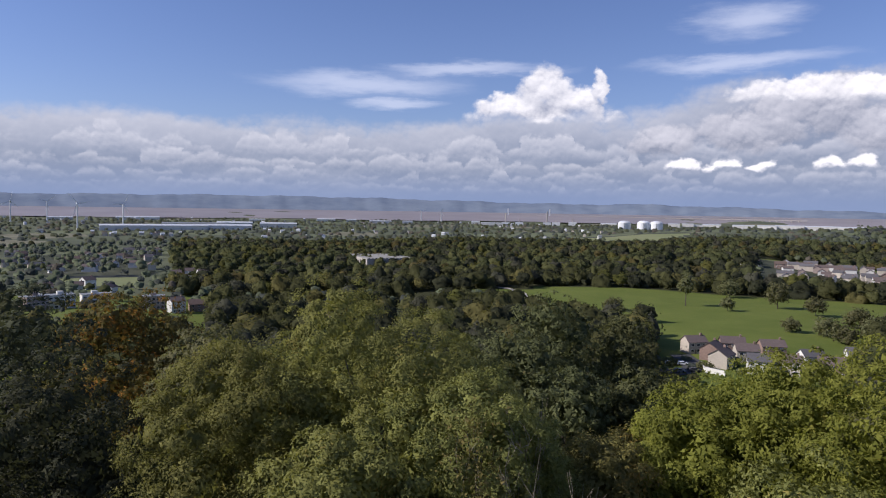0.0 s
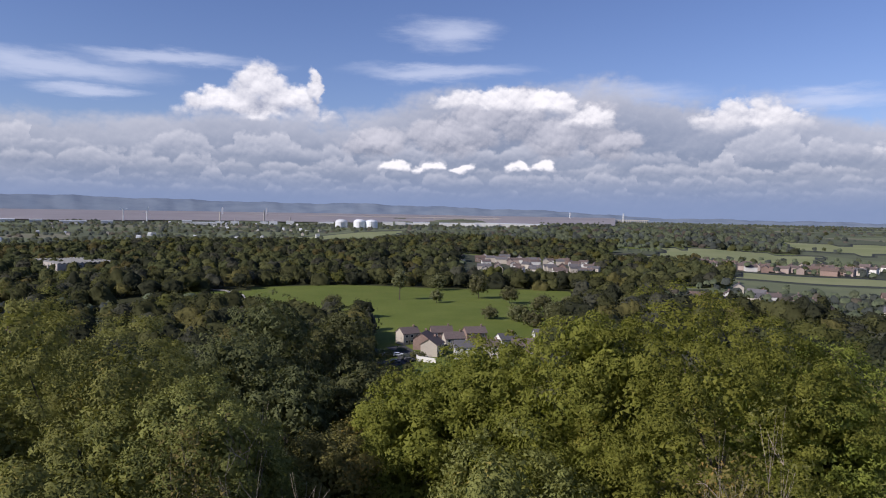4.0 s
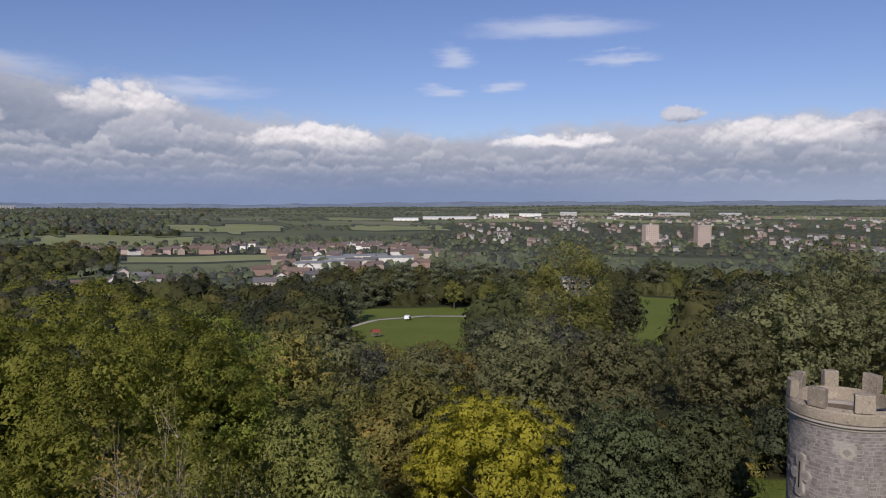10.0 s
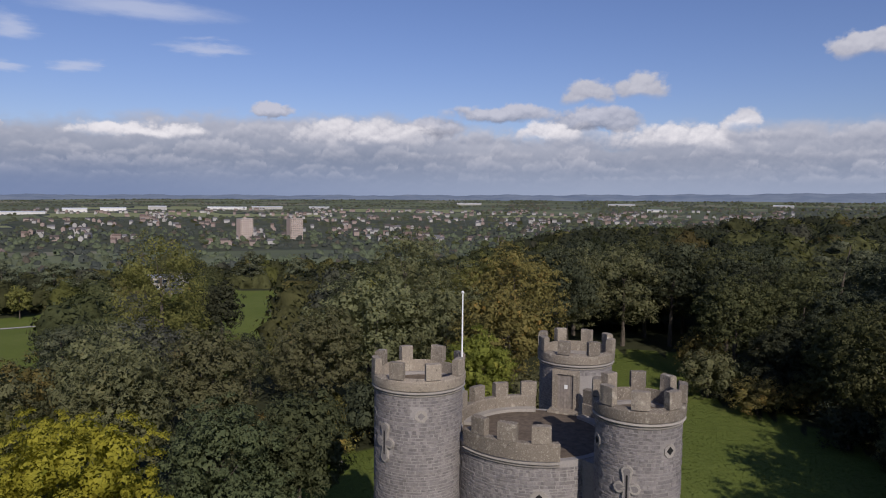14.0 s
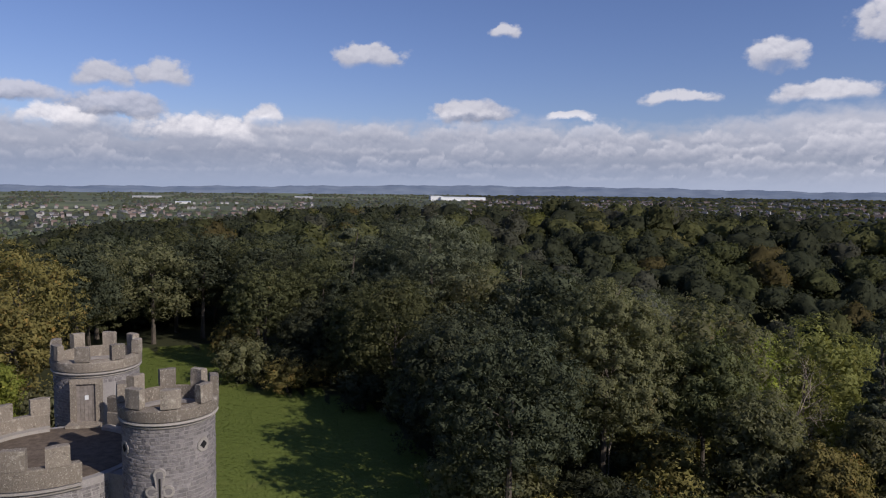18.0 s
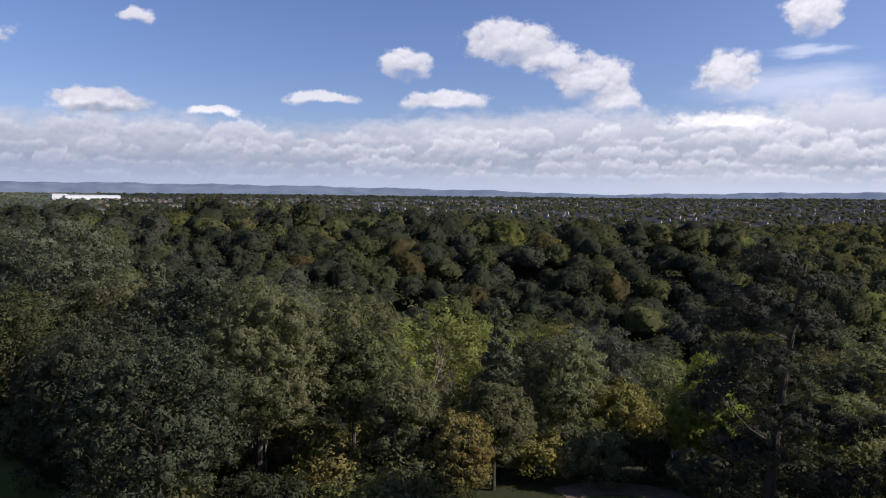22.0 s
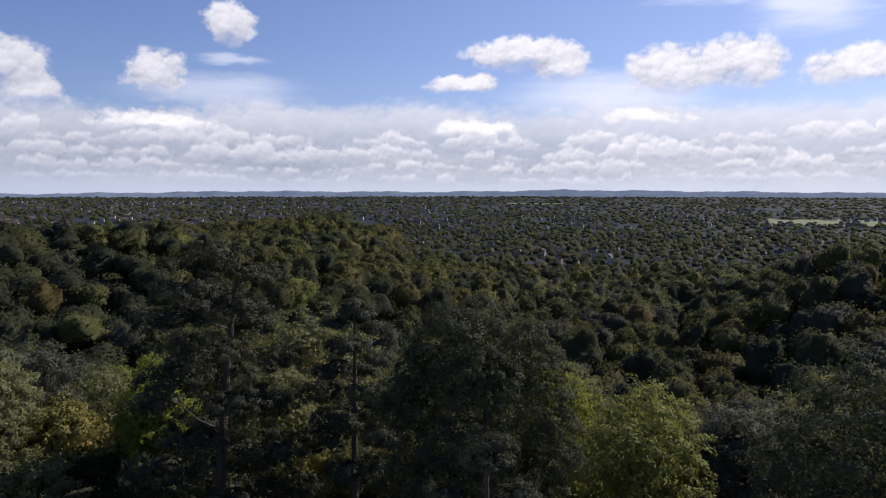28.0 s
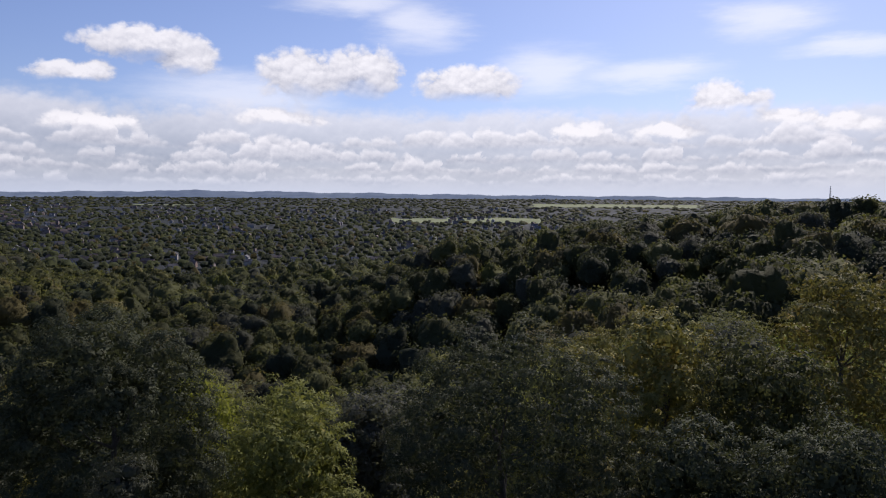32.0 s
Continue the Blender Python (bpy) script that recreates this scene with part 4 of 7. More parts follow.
bare_tree("leafless brown tree with a few dry leaves", 6.0, 21.5, -16.8, 4.2, seed=6, leaf="gold", leaves=2600)
tree("hawthorn_tree", "olive brown hawthorn at the foot of the oaks", 12.5, 28, -17.5, 5.0, "gold", seed=71, **MED)
tree("hawthorn_tree", "olive green hawthorn at the foot of the oaks", 5.0, 33, -15.2, 5.5, "ash", seed=72, **MED)
tree("hawthorn_tree", "thin brownish green crown beside the leafless tree", 14.4, 33, -17.0, 4.5, "gold", seed=9, **MED)
tree("lime_tree", "yellowish green lime tree crown", 19.3, 31, -13.3, 6.0, "lime", seed=4, **MED)
tree("lime_tree", "yellowish green lime tree crown with rounded tufts", 26.0, 31, -9.8, 6.5, "lime", seed=5, **MED)
tree("lime_tree", "large bright green lime tree with a broad domed crown", 42.5, 28.5, -5.55, 12.0, "lime", depth=1.2, **BIG)
tree("lime_tree", "bright green side crown of lime foliage", 34.0, 28, -6.9, 6.8, "lime", seed=6, **MED)
tree("lime_tree", "bright green lime foliage low on the slope", 27.5, 23, -17.5, 6.5, "ash", seed=7, **MED)
tree("lime_tree", "green crown on the shoulder of the big lime", 50.5, 30, -9.0, 6.5, "lime", seed=8, **MED)
bare_tree("half-bare grey tree with fine twigs and few leaves", 52.0, 20.5, -13.4, 6.5, leaf="ash", leaves=2600)
bare_tree("half-bare greyish tree with thin dry twigs", 47.5, 19.0, -15.6, 5.5, leaf="gold", leaves=2200, seed=4)
tree("hornbeam_tree", "brown and orange turning tree beyond the lime", 56.5, 58, -10.2, 8.5, "gold", **MED)
tree("hawthorn_tree", "olive green hawthorn beside the big lime", 58.6, 26, -17.0, 5.5, "ash", seed=73, **MED)
tree("hornbeam_tree", "green hornbeam on the slope", 61.0, 46, -14.2, 7.5, "ash", **MED)
tree("hornbeam_tree", "brownish bush by the yellow tree", 64.3, 37, -16.6, 4.8, "gold", seed=3, **MED)
tree("maple_tree", "bright yellow maple tree on the slope", 73.2, 34.5, -15.3, 9.0, "yellow", tufts=520, leaves=75, size=0.1, tuft=0.42, lobes=34)
tree("oak_tree", "green oak tree above the yellow maple", 68.0, 62, -11.6, 9, "mid", seed=1, **MED)
tree("oak_tree", "dark green oak tree with a dense crown", 76.5, 60, -11.3, 10, "mid", seed=2, **MED)
tree("willow_tree", "dark green willow-like bush with upright sprays", 84.0, 46, -15.8, 8.5, "willow", squash=1.1, **MED)
tree("willow_tree", "dark green bush beside the castle clearing", 90.0, 50, -15.2, 7.0, "willow", squash=1.1, seed=2, **MED)
tree("oak_tree", "mid green oak behind the grey bushes", 83.0, 66, -9.9, 9.5, "mid", seed=11, **MED)
tree("oak_tree", "mid green oak tree at the edge of the clearing", 91.5, 75, -8.8, 10, "mid", seed=12, **MED)
tree("poplar_tree", "tall thin yellow-green tree with see-through crown", 79.7, 118, -2.35, 17.5, "ash", tufts=420, leaves=44, size=0.11, tuft=0.6, lobes=34, depth=1.2)
for az_, d_, top_, w_ in ((61.4, 262, -6.4, 16), (63.8, 318, -5.3, 17), (66.3, 332, -5.0, 18), (69.4, 330, -4.8, 19), (72.6, 322, -4.9, 18), (74.8, 250, -5.6, 17), (86.2, 378, -4.3, 19), (89.8, 340, -4.9, 17)):
    tree("cedar_tree", "dark cedar with flat layered boughs in the park", az_, d_, top_, w_, "fir", "plates", tufts=420, leaves=20, size=0.34, tuft=0.8, lobes=20, depth=1.0)
for az_, d_, top_, w_, lf_ in ((76.6, 205, -6.8, 12, "mid"), (78.2, 250, -6.0, 12, "ash"), (90.6, 250, -6.0, 13, "ash"), (92.4, 210, -6.2, 14, "mid"), (60.2, 200, -8.0, 11, "oak"), (83.2, 290, -5.6, 9, "oak"), (61.6, 160, -10.2, 9, "ash"), (70.4, 300, -6.4, 9, "ash"), (73.6, 170, -9.0, 9, "lime")):
    tree("park_tree", "rounded broadleaf tree beside the park lawn", az_, d_, top_, w_, lf_, tufts=240, leaves=40, size=0.24, tuft=0.75, lobes=20)
for az_, top_, w_ in ((17.8, -11.6, 9), (20.4, -11.9, 7), (24.0, -11.9, 8), (28.5, -10.6, 10), (31.5, -10.2, 9)):
    tree("garden_tree", "green garden tree beside the estate houses", az_, 270 + (az_ * 13) % 40, top_, w_, "mid", tufts=150, leaves=16, size=0.36, tuft=0.8, lobes=16)
tree("yew_tree", "dark yew beside the far lawn", 84.0, 150, -6.6, 9, "dark", seed=4, **SML)
tree("oak_tree", "green oak tree behind the castle", 98.8, 108, -2.2, 12.5, "mid", seed=13, **MED)
tree("sycamore_tree", "tall brownish green tree behind the castle", 107.5, 84, -3.4, 13, "gold", seed=14, **MED)
tree("sycamore_tree", "mid green tree behind the castle wall", 101.5, 80, -6.4, 11, "mid", seed=15, **MED)
tree("hazel_bush", "light green bush behind the flagpole", 104.5, 62, -10.6, 6.5, "lime", seed=16, **MED)
tree("sycamore_tree", "mid green tree at the lawn's edge", 111.5, 112, -3.6, 13, "mid", seed=17, **MED)
tree("holm_oak", "dark evergreen oak at the edge of the lawn", 117.5, 130, -2.6, 13, "oak", seed=18, **MED)
tree("holm_oak", "dark evergreen oak at the edge of the lawn", 123.5, 120, -3.2, 13, "oak", seed=19, **MED)
tree("holm_oak", "dark evergreen tree overhanging the lawn", 128.5, 98, -4.4, 13, "oak", seed=20, **MED)
tree("holm_oak", "dark evergreen tree with boughs down to the lawn", 124.2, 96, -5.4, 11, "oak", seed=57, **MED)
tree("yew_tree", "dark bushy yew at the lawn's edge", 128.0, 90, -8.4, 9, "dark", seed=58, **MED)
tree("sycamore_tree", "mid green tree at the lawn's edge", 131.5, 84, -8.0, 9, "oak", seed=59, **MED)
tree("cedar_tree", "broad cedar with layered dark green boughs", 137.5, 92, -1.75, 21, "fir", "plates", tufts=1700, leaves=36, size=0.19, tuft=0.7, lobes=40, depth=1.0)
tree("larch_tree", "light green feathery larch", 144.0, 74, -4.9, 11, "fir", "cone", tufts=820, leaves=40, size=0.16, tuft=0.42, lobes=30, depth=1.9)
tree("holm_oak", "dark evergreen tree at the shaded lawn corner", 133.0, 84, -7.2, 10, "oak", seed=21, **MED)
tree("holm_oak", "dark evergreen tree overhanging the shaded lawn", 138.5, 66, -9.5, 9.5, "dark", seed=22, **MED)
tree("holm_oak", "dark evergreen tree shading the lawn", 141.5, 62, -8.4, 11, "dark", seed=51, **MED)
tree("holm_oak", "broad dark evergreen tree shading the lawn", 134.5, 76, -6.6, 12, "oak", seed=52, **MED)
tree("holm_oak", "dark evergreen tree whose shade falls over the lawn", 144.0, 46, -9.8, 11, "dark", seed=55, **MED)
tree("holm_oak", "dark evergreen bushy tree beside the shaded lawn", 140.0, 55, -9.6, 10, "dark", seed=56, **MED)
tree("yew_tree", "dark yew at the lawn's far corner", 126.0, 106, -4.6, 11, "dark", seed=53, **MED)
tree("yew_tree", "dark spreading yew at the wood's edge", 131.0, 92, -6.0, 11, "dark", seed=54, **MED)
tree("oak_tree", "large dark green oak with a few dead top branches", 151.5, 55, -6.8, 11, "mid", seed=23, depth=1.35, **BIG)
bare_tree("dead pale branches rising above an oak", 152.0, 55.5, -6.3, 3.0, seed=8, depth=4)
tree("oak_tree", "dark green oak foliage low by the lawn", 146.5, 54, -13.0, 8.5, "dark", seed=24, **MED)
tree("hawthorn_tree", "thin brownish green tree", 159.0, 57, -10.2, 7.5, "oak", seed=25, **MED)
bare_tree("grey leafless birch twigs", 164.5, 66, -9.9, 6, seed=5, leaf="grey", leaves=500)
tree("hazel_bush", "light green hazel crown", 163.0, 52, -14.2, 6, "mid", seed=26, **MED)
tree("hazel_bush", "golden brown turning bush", 167.5, 50, -17.2, 5, "gold", seed=27, **MED)
tree("larch_tree", "pale green larch tree in the wood's edge", 170.8, 68, -8.2, 8.5, "fir", "cone", tufts=600, leaves=40, size=0.16, tuft=0.42, lobes=30, depth=1.9, seed=2)
tree("field_maple", "light green rounded tree", 176.0, 63, -10.8, 8, "mid", seed=28, **MED)
tree("hazel_bush", "mid green bush at the clearing's edge", 170.5, 56, -14.8, 6, "mid", seed=29, **MED)
tree("hazel_bush", "golden turning bush at the clearing's edge", 180.5, 65, -14.2, 6.5, "gold", seed=30, **MED)
tree("pine_tree", "tall dark pine with bare trunk and flat boughs", 191.3, 45, -3.4, 11.5, "pine", "plates", tufts=1150, leaves=60, size=0.13, tuft=0.42, lobes=26, depth=1.6)
tree("pine_tree", "dark pine with bare trunk and layered boughs", 202.0, 46, -8.2, 7.0, "pine", "plates", tufts=560, leaves=60, size=0.13, tuft=0.42, lobes=18, depth=1.5)
tree("elder_bush", "mid green undergrowth behind the pine trunks", 195.5, 56, -12.5, 9, "mid", seed=31, **MED)
tree("elder_bush", "mid green undergrowth among the pines", 187.0, 60, -13.0, 6, "lime", seed=32, **MED)
tree("holm_oak", "large dark domed evergreen oak", 212.0, 37, -7.75, 11.0, "dark", depth=1.3, seed=33, **BIG)
tree("yew_tree", "dark yew boughs low on the slope", 213.0, 27, -18.8, 6.0, "pine", "plates", tufts=420, leaves=50, size=0.1, tuft=0.36, lobes=16, seed=34)
tree("field_maple", "yellow-green maple crown on the slope", 225.5, 42, -14.8, 8.2, "ash", seed=35, **MED)
tree("yew_tree", "dark broad conical evergreen tree", 243.5, 36, -9.4, 14.0, "dark", depth=1.0, seed=36, **BIG)
tree("oak_tree", "golden green oak on the slope", 255.0, 50, -8.1, 9.5, "gold", seed=37, **MED)
tree("oak_tree", "brownish green oak on the slope", 262.5, 46, -9.6, 8.5, "oak", seed=38, **MED)
tree("oak_tree", "golden green tall oak on the rising slope", 267.5, 60, -4.5, 11, "gold", seed=39, **MED)
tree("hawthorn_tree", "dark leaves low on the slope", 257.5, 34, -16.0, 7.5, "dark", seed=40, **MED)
# shade low on the slope put in through the dark leaf colour
tree("hawthorn_tree", "leaves low on the slope, coloured dark for shade", 266.5, 33, -15.0, 8.5, "dark", seed=41, **MED)
tree("hawthorn_tree", "grey-green bush on the slope", 231.5, 48, -15.5, 6.5, "grey", seed=42, **MED)

# trees of the wood within a short walk: copies of a few kinds
rng = np.random.default_rng(5)
KINDS = []
for i, (nm, lb, lf, fm, wd) in enumerate((
        ("woodland_tree", "mid green broadleaf tree in the wood", "mid", "round", 10), ("woodland_tree", "dark green broadleaf tree in the wood", "dark", "round", 9),
        ("woodland_tree", "yellowish green broadleaf tree in the wood", "lime", "round", 9), ("woodland_tree", "olive green broadleaf tree in the wood", "ash", "round", 11),
        ("woodland_tree", "brownish turning tree in the wood", "gold", "round", 9), ("woodland_conifer", "dark conifer with layered boughs in the wood", "fir", "plates", 9),
        ("woodland_tree", "dark evergreen tree in the wood", "dark", "round", 10), ("woodland_tree", "grey-green tree in the wood", "grey", "round", 8))):
    z_ = land1(320, 60)
    KINDS.append(tree(nm, lb, 320, 60, math.degrees(math.atan((z_ + 14 - EYE) / 60)), wd * 1.1, lf, fm, tufts=230, leaves=64, size=0.115, tuft=0.7, lobes=24, seed=60 + i, group="woodland trees", boughs=4))
taken = [(o.location.x, o.location.y) for o in bpy.data.objects if o.name.split(".")[0].endswith(("_tree", "_bush", "oak", "maple"))]
spots = []
for _ in range(9000):
    if len(spots) >= 270:
        break
    a_ = rng.uniform(-34, 272)
    d_ = math.sqrt(rng.uniform(52 ** 2, 142 ** 2))
    if (d_ < 62 and not 150 < a_ < 250) or (170 < a_ < 188 and d_ < 63):
        continue
    if a_ < 95 and EYE - land1(a_, d_) + d_ * math.tan(radians(-9.0)) < 5.0:
        continue
    if not bool(is_wood(np.array([a_]), np.array([d_]))[0]) or bool(lawn(np.array([a_]), np.array([d_ - 5]))[0]):
        continue
    x_, y_ = place(a_, d_)
    if all((x_ - p) ** 2 + (y_ - q) ** 2 > 6.6 ** 2 for p, q in taken):
        taken.append((x_, y_))
        spots.append((x_, y_, a_, d_))
for n_, (x_, y_, a_, d_) in enumerate(spots):
    east = 84 < a_ < 150
    pick = rng.choice(len(KINDS), p=([.34, .06, .06, .30, .10, .06, .04, .04] if a_ < 108 else [.18, .34, 0, .04, 0, .15, .25, .04]) if east else [.24, .16, .1, .2, .08, .06, .08, .08])
    o = KINDS[pick] if n_ >= len(KINDS) else KINDS[n_]
    want = rng.uniform(12.5, 17.0) * (1.1 if east else 1.0)
    if a_ < 95 or a_ > 255:
        want = min(want, EYE - land1(a_, d_) + d_ * math.tan(radians(-11.2 if 60 < a_ < 73 else -10.6 if 82 < a_ < 90 else -9.0 if 55 < a_ < 95 else -8.0)))
    k_ = max(0.35, want / 14.0)
    m = pose(x_, y_, land1(a_, d_), 0, 0, rng.uniform(0, 360))
    if n_ < len(KINDS):
        o.matrix_basis = m
        c_ = o
    else:
        c_ = copy_thing(o, m)
    c_.scale = (k_ * rng.uniform(0.95, 1.2),) * 2 + (k_,)


# undergrowth along the wood's edges
SHRUBS = []
for i, (lf, lb) in enumerate((("mid", "mid green shrub under the trees"), ("dark", "dark green evergreen shrub under the trees"), ("gold", "brownish turning shrub under the trees"), ("ash", "olive green shrub under the trees"))):
    z_ = land1(320, 60)
    SHRUBS.append(tree("shrub", lb, 320, 60, math.degrees(math.atan((z_ + 5 - EYE) / 60)), 6.5, lf, tufts=110, leaves=52, size=0.105, tuft=0.6, lobes=14, seed=90 + i, group="undergrowth shrubs", category="shrub", boughs=2))
n_ = 0
for _ in range(6000):
    if n_ >= 120:
        break
    a_ = rng.uniform(86, 268)
    d_ = rng.uniform(44, 100)
    inside_ = bool(is_wood(np.array([a_]), np.array([d_]))[0])
    edge_ = bool(is_grass(np.array([a_]), np.array([d_ - 9.0]))[0]) or d_ < 66
    if not inside_ or not edge_ or (d_ < 52 and not 140 < a_ < 168) or (170 < a_ < 189 and d_ < 59):
        continue
    x_, y_ = place(a_, d_)
    if any((x_ - p) ** 2 + (y_ - q) ** 2 < 3.4 ** 2 for p, q in taken):
        continue
    taken.append((x_, y_))
    o = SHRUBS[int(rng.integers(0, 4))] if n_ >= 4 else SHRUBS[n_]
    m = pose(x_, y_, land1(a_, d_), 0, 0, rng.uniform(0, 360))
    if n_ < 4:
        o.matrix_basis = m
        c_ = o
    else:
        c_ = copy_thing(o, m)
    k_ = rng.uniform(0.7, 1.3)
    c_.scale = (k_, k_, k_ * rng.uniform(0.8, 1.15))
    n_ += 1


def shell(k):
    """Directions and faces of a dome that reaches a little below its rim: k rings."""
    vs, fs = [(0, 0, 1.0)], []
    for i in range(1, k + 1):
        th = math.pi * 0.66 * i / k
        for j in range(2 * k + 2):
            ph = 2 * math.pi * (j + 0.5 * (i % 2)) / (2 * k + 2)
            vs.append((math.sin(th) * math.cos(ph), math.sin(th) * math.sin(ph), math.cos(th)))
    m = 2 * k + 2
    for j in range(m):
        fs.append((0, 1 + j, 1 + (j + 1) % m))
    for i in range(k - 1):
        for j in range(m):
            p, q = 1 + i * m + j, 1 + i * m + (j + 1) % m
            r, s = p + m, q + m
            fs += [(p, r, q), (q, r, s)] if i % 2 else [(p, r, s), (p, s, q)]
    return np.array(vs), np.array(fs)


def heap(knob, size, n):
    """How far a heap of round knobs reaches in the directions n, and the way its surface looks there."""
    along = np.einsum("kij,kpj->kpi", knob, n)
    inside = size[:, None] ** 2 - np.sum(knob ** 2, -1)[:, None] + along ** 2
    reach = np.where(inside > 0, along + np.sqrt(np.maximum(inside, 0)), 0.2)
    w = np.argmax(reach, -1)
    r = np.take_along_axis(reach, w[..., None], -1)
    return r, unit(n * r - np.take_along_axis(knob, w[..., None], 1))


def far_wood(name, label, a, d, h, r, per, leaf, mat, kind_seed, dome=0.8, rings=6):
    """Many crowns too far to walk to, in one mesh: each a heap of leafy knobs with loose sprays all over."""
    rng = np.random.default_rng(kind_seed)
    k = len(a)
    z = land(a, d)
    h = np.where((a > 52) & (a < 104) & (d > 250), h * 0.72, h)
    x, y = d * np.sin(np.radians(a)), d * np.cos(np.radians(a))
    mid = np.stack([x, y, z + h - r * dome], -1)
    knobs = 13 if rings > 4 else 8
    knob = unit(rng.normal(size=(k, knobs, 3)) * np.array([1, 1, 0.8]) + np.array([0, 0, 0.35])) * rng.uniform(0.42, 0.68, (k, knobs, 1))
    knob[:, 0] *= 0.15
    size = rng.uniform(0.22, 0.42, (k, knobs))
    size[:, 0] = 0.62
    flat = rng.uniform(0.82, 1.2, (k, 1, 3)) * np.array([1, 1, dome * 1.15])
    lift = 0.55 if rings > 4 else 1.2 if rings > 3 else 2.0
    dirs, faces = shell(rings)
    n = np.repeat(dirs[None], k, 0)
    t_, soft = heap(knob, size, n)
    v = mid[:, None] + n * t_ * rng.uniform(0.84, 0.96, t_.shape) * r[:, None, None] * flat
    tri_ = v[:, faces].reshape(-1, 3, 3)
    soft = soft + 0.35 * rng.normal(size=soft.shape) + np.array([0, 0, lift])
    tn = soft[:, faces].reshape(-1, 3)
    if per:
        n = unit(rng.normal(size=(k, per, 3)) + np.array([0, 0, 0.35]))
        t_, sn = heap(knob, size, n)
        c = (mid[:, None] + n * t_ * rng.uniform(0.88, 1.10, (k, per, 1)) * r[:, None, None] * flat).reshape(-1, 3)
        sn = sn.reshape(-1, 3)
        q = leaf_shapes(rng, c, sn, 1.0, 0.45, 0.6)
        q = c[:, None] + (q - c[:, None]) * np.repeat(leaf, per)[:, None, None]
        tri_ = np.concatenate([tri_, q])
        tn = np.concatenate([tn, np.repeat(unit(sn + 0.28 * rng.normal(size=sn.shape) + np.array([0, 0, lift])), 3, 0)])
    tagged(linked(name, tris(name, tri_, mat, tn)), label, "woodland", kind="stuff")


def scatter(seed, tries, d0, d1, gap, test, a0=-36, a1=274):
    rng = np.random.default_rng(seed)
    a = rng.uniform(a0, a1, tries)
    d = np.sqrt(rng.uniform(d0 ** 2, d1 ** 2, tries))
    ok = test(a, d)
    a, d = a[ok], d[ok]
    x, y = d * np.sin(np.radians(a)), d * np.cos(np.radians(a))
    cell, keep = {}, []
    for i in range(len(a)):
        key = (int(x[i] // gap), int(y[i] // gap))
        near_ = [j for u in (-1, 0, 1) for v in (-1, 0, 1) for j in cell.get((key[0] + u, key[1] + v), ())]
        if all((x[i] - x[j]) ** 2 + (y[i] - y[j]) ** 2 > gap * gap for j in near_):
            cell.setdefault(key, []).append(i)
            keep.append(i)
    return a[keep], d[keep]


def wooded(seed, a, d, per, leafs, tall, wide, name="woodland", label="mixed woodland seen across the valley", pale=False, far=False, rings=6, dome=0.75, odds=(0.40, 0.22, 0.16, 0.05, 0.08, 0.09)):
    """Split the crowns at random over several leaf colours."""
    rng = np.random.default_rng(seed)
    mix_ = rng.choice(6, len(a), p=odds)
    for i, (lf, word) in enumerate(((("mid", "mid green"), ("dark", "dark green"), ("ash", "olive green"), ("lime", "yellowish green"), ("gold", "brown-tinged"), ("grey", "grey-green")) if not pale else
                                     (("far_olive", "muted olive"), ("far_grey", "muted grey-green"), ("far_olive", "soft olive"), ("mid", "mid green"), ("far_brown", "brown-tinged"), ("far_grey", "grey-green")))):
        s = mix_ == i
        k = int(s.sum())
        if k:
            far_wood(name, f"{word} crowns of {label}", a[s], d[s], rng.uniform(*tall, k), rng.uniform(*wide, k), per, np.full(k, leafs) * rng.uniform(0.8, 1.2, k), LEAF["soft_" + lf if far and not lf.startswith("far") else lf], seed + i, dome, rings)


# slopes in shade: their darkness comes from picking more dark leaf colours
SHADED_SLOPE = (0.30, 0.40, 0.12, 0.02, 0.06, 0.10)
a, d = scatter(11, 30000, 136, 300, 9.0, lambda a, d: is_wood(a, d) & (a < 188))
e = a < 108
wooded(21, a[e], d[e], 460, 0.46, (11, 18), (6.4, 10.6), far=True, rings=5)
# still more dark leaf colour here, deepening the near slope's shade
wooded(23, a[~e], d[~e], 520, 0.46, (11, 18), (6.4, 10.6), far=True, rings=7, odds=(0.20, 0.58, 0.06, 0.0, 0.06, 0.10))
a, d = scatter(20, 30000, 136, 340, 10.0, lambda a, d: is_wood(a, d) & (a >= 188))
e = a < 206
wooded(26, a[e], d[e], 560, 0.46, (11, 19), (6.8, 11.5), far=True, rings=7, dome=0.92, odds=SHADED_SLOPE)
wooded(28, a[~e], d[~e], 640, 0.45, (11, 19), (6.8, 11.5), far=True, rings=7, dome=0.92, odds=(0.38, 0.18, 0.22, 0.03, 0.11, 0.08))
a, d = scatter(12, 40000, 300, 640, 11.0, lambda a, d: is_wood(a, d) & ((a < 188) | (d >= 340)))
e = (a > 108) & (a < 190)
spur = (a >= 190) & (a < 213)
wooded(31, a[~e & ~spur], d[~e & ~spur], 170, 0.72, (10, 18), (7.2, 12.5), far=True, rings=5, dome=0.88)
wooded(34, a[e], d[e], 170, 0.72, (10, 18), (7.2, 12.5), far=True, rings=5, odds=SHADED_SLOPE)
wooded(37, a[spur], d[spur], 200, 0.66, (11, 16), (7.2, 11.5), label="the wooded spur above the valley", far=True, rings=5, odds=(0.36, 0.04, 0.30, 0.06, 0.20, 0.04))
a, d = scatter(13, 60000, 640, 1250, 12.5, is_wood)
wooded(41, a, d, 50, 1.05, (9, 15), (6.8, 11.5), label="the wooded hill beyond the meadow", far=True, rings=5)
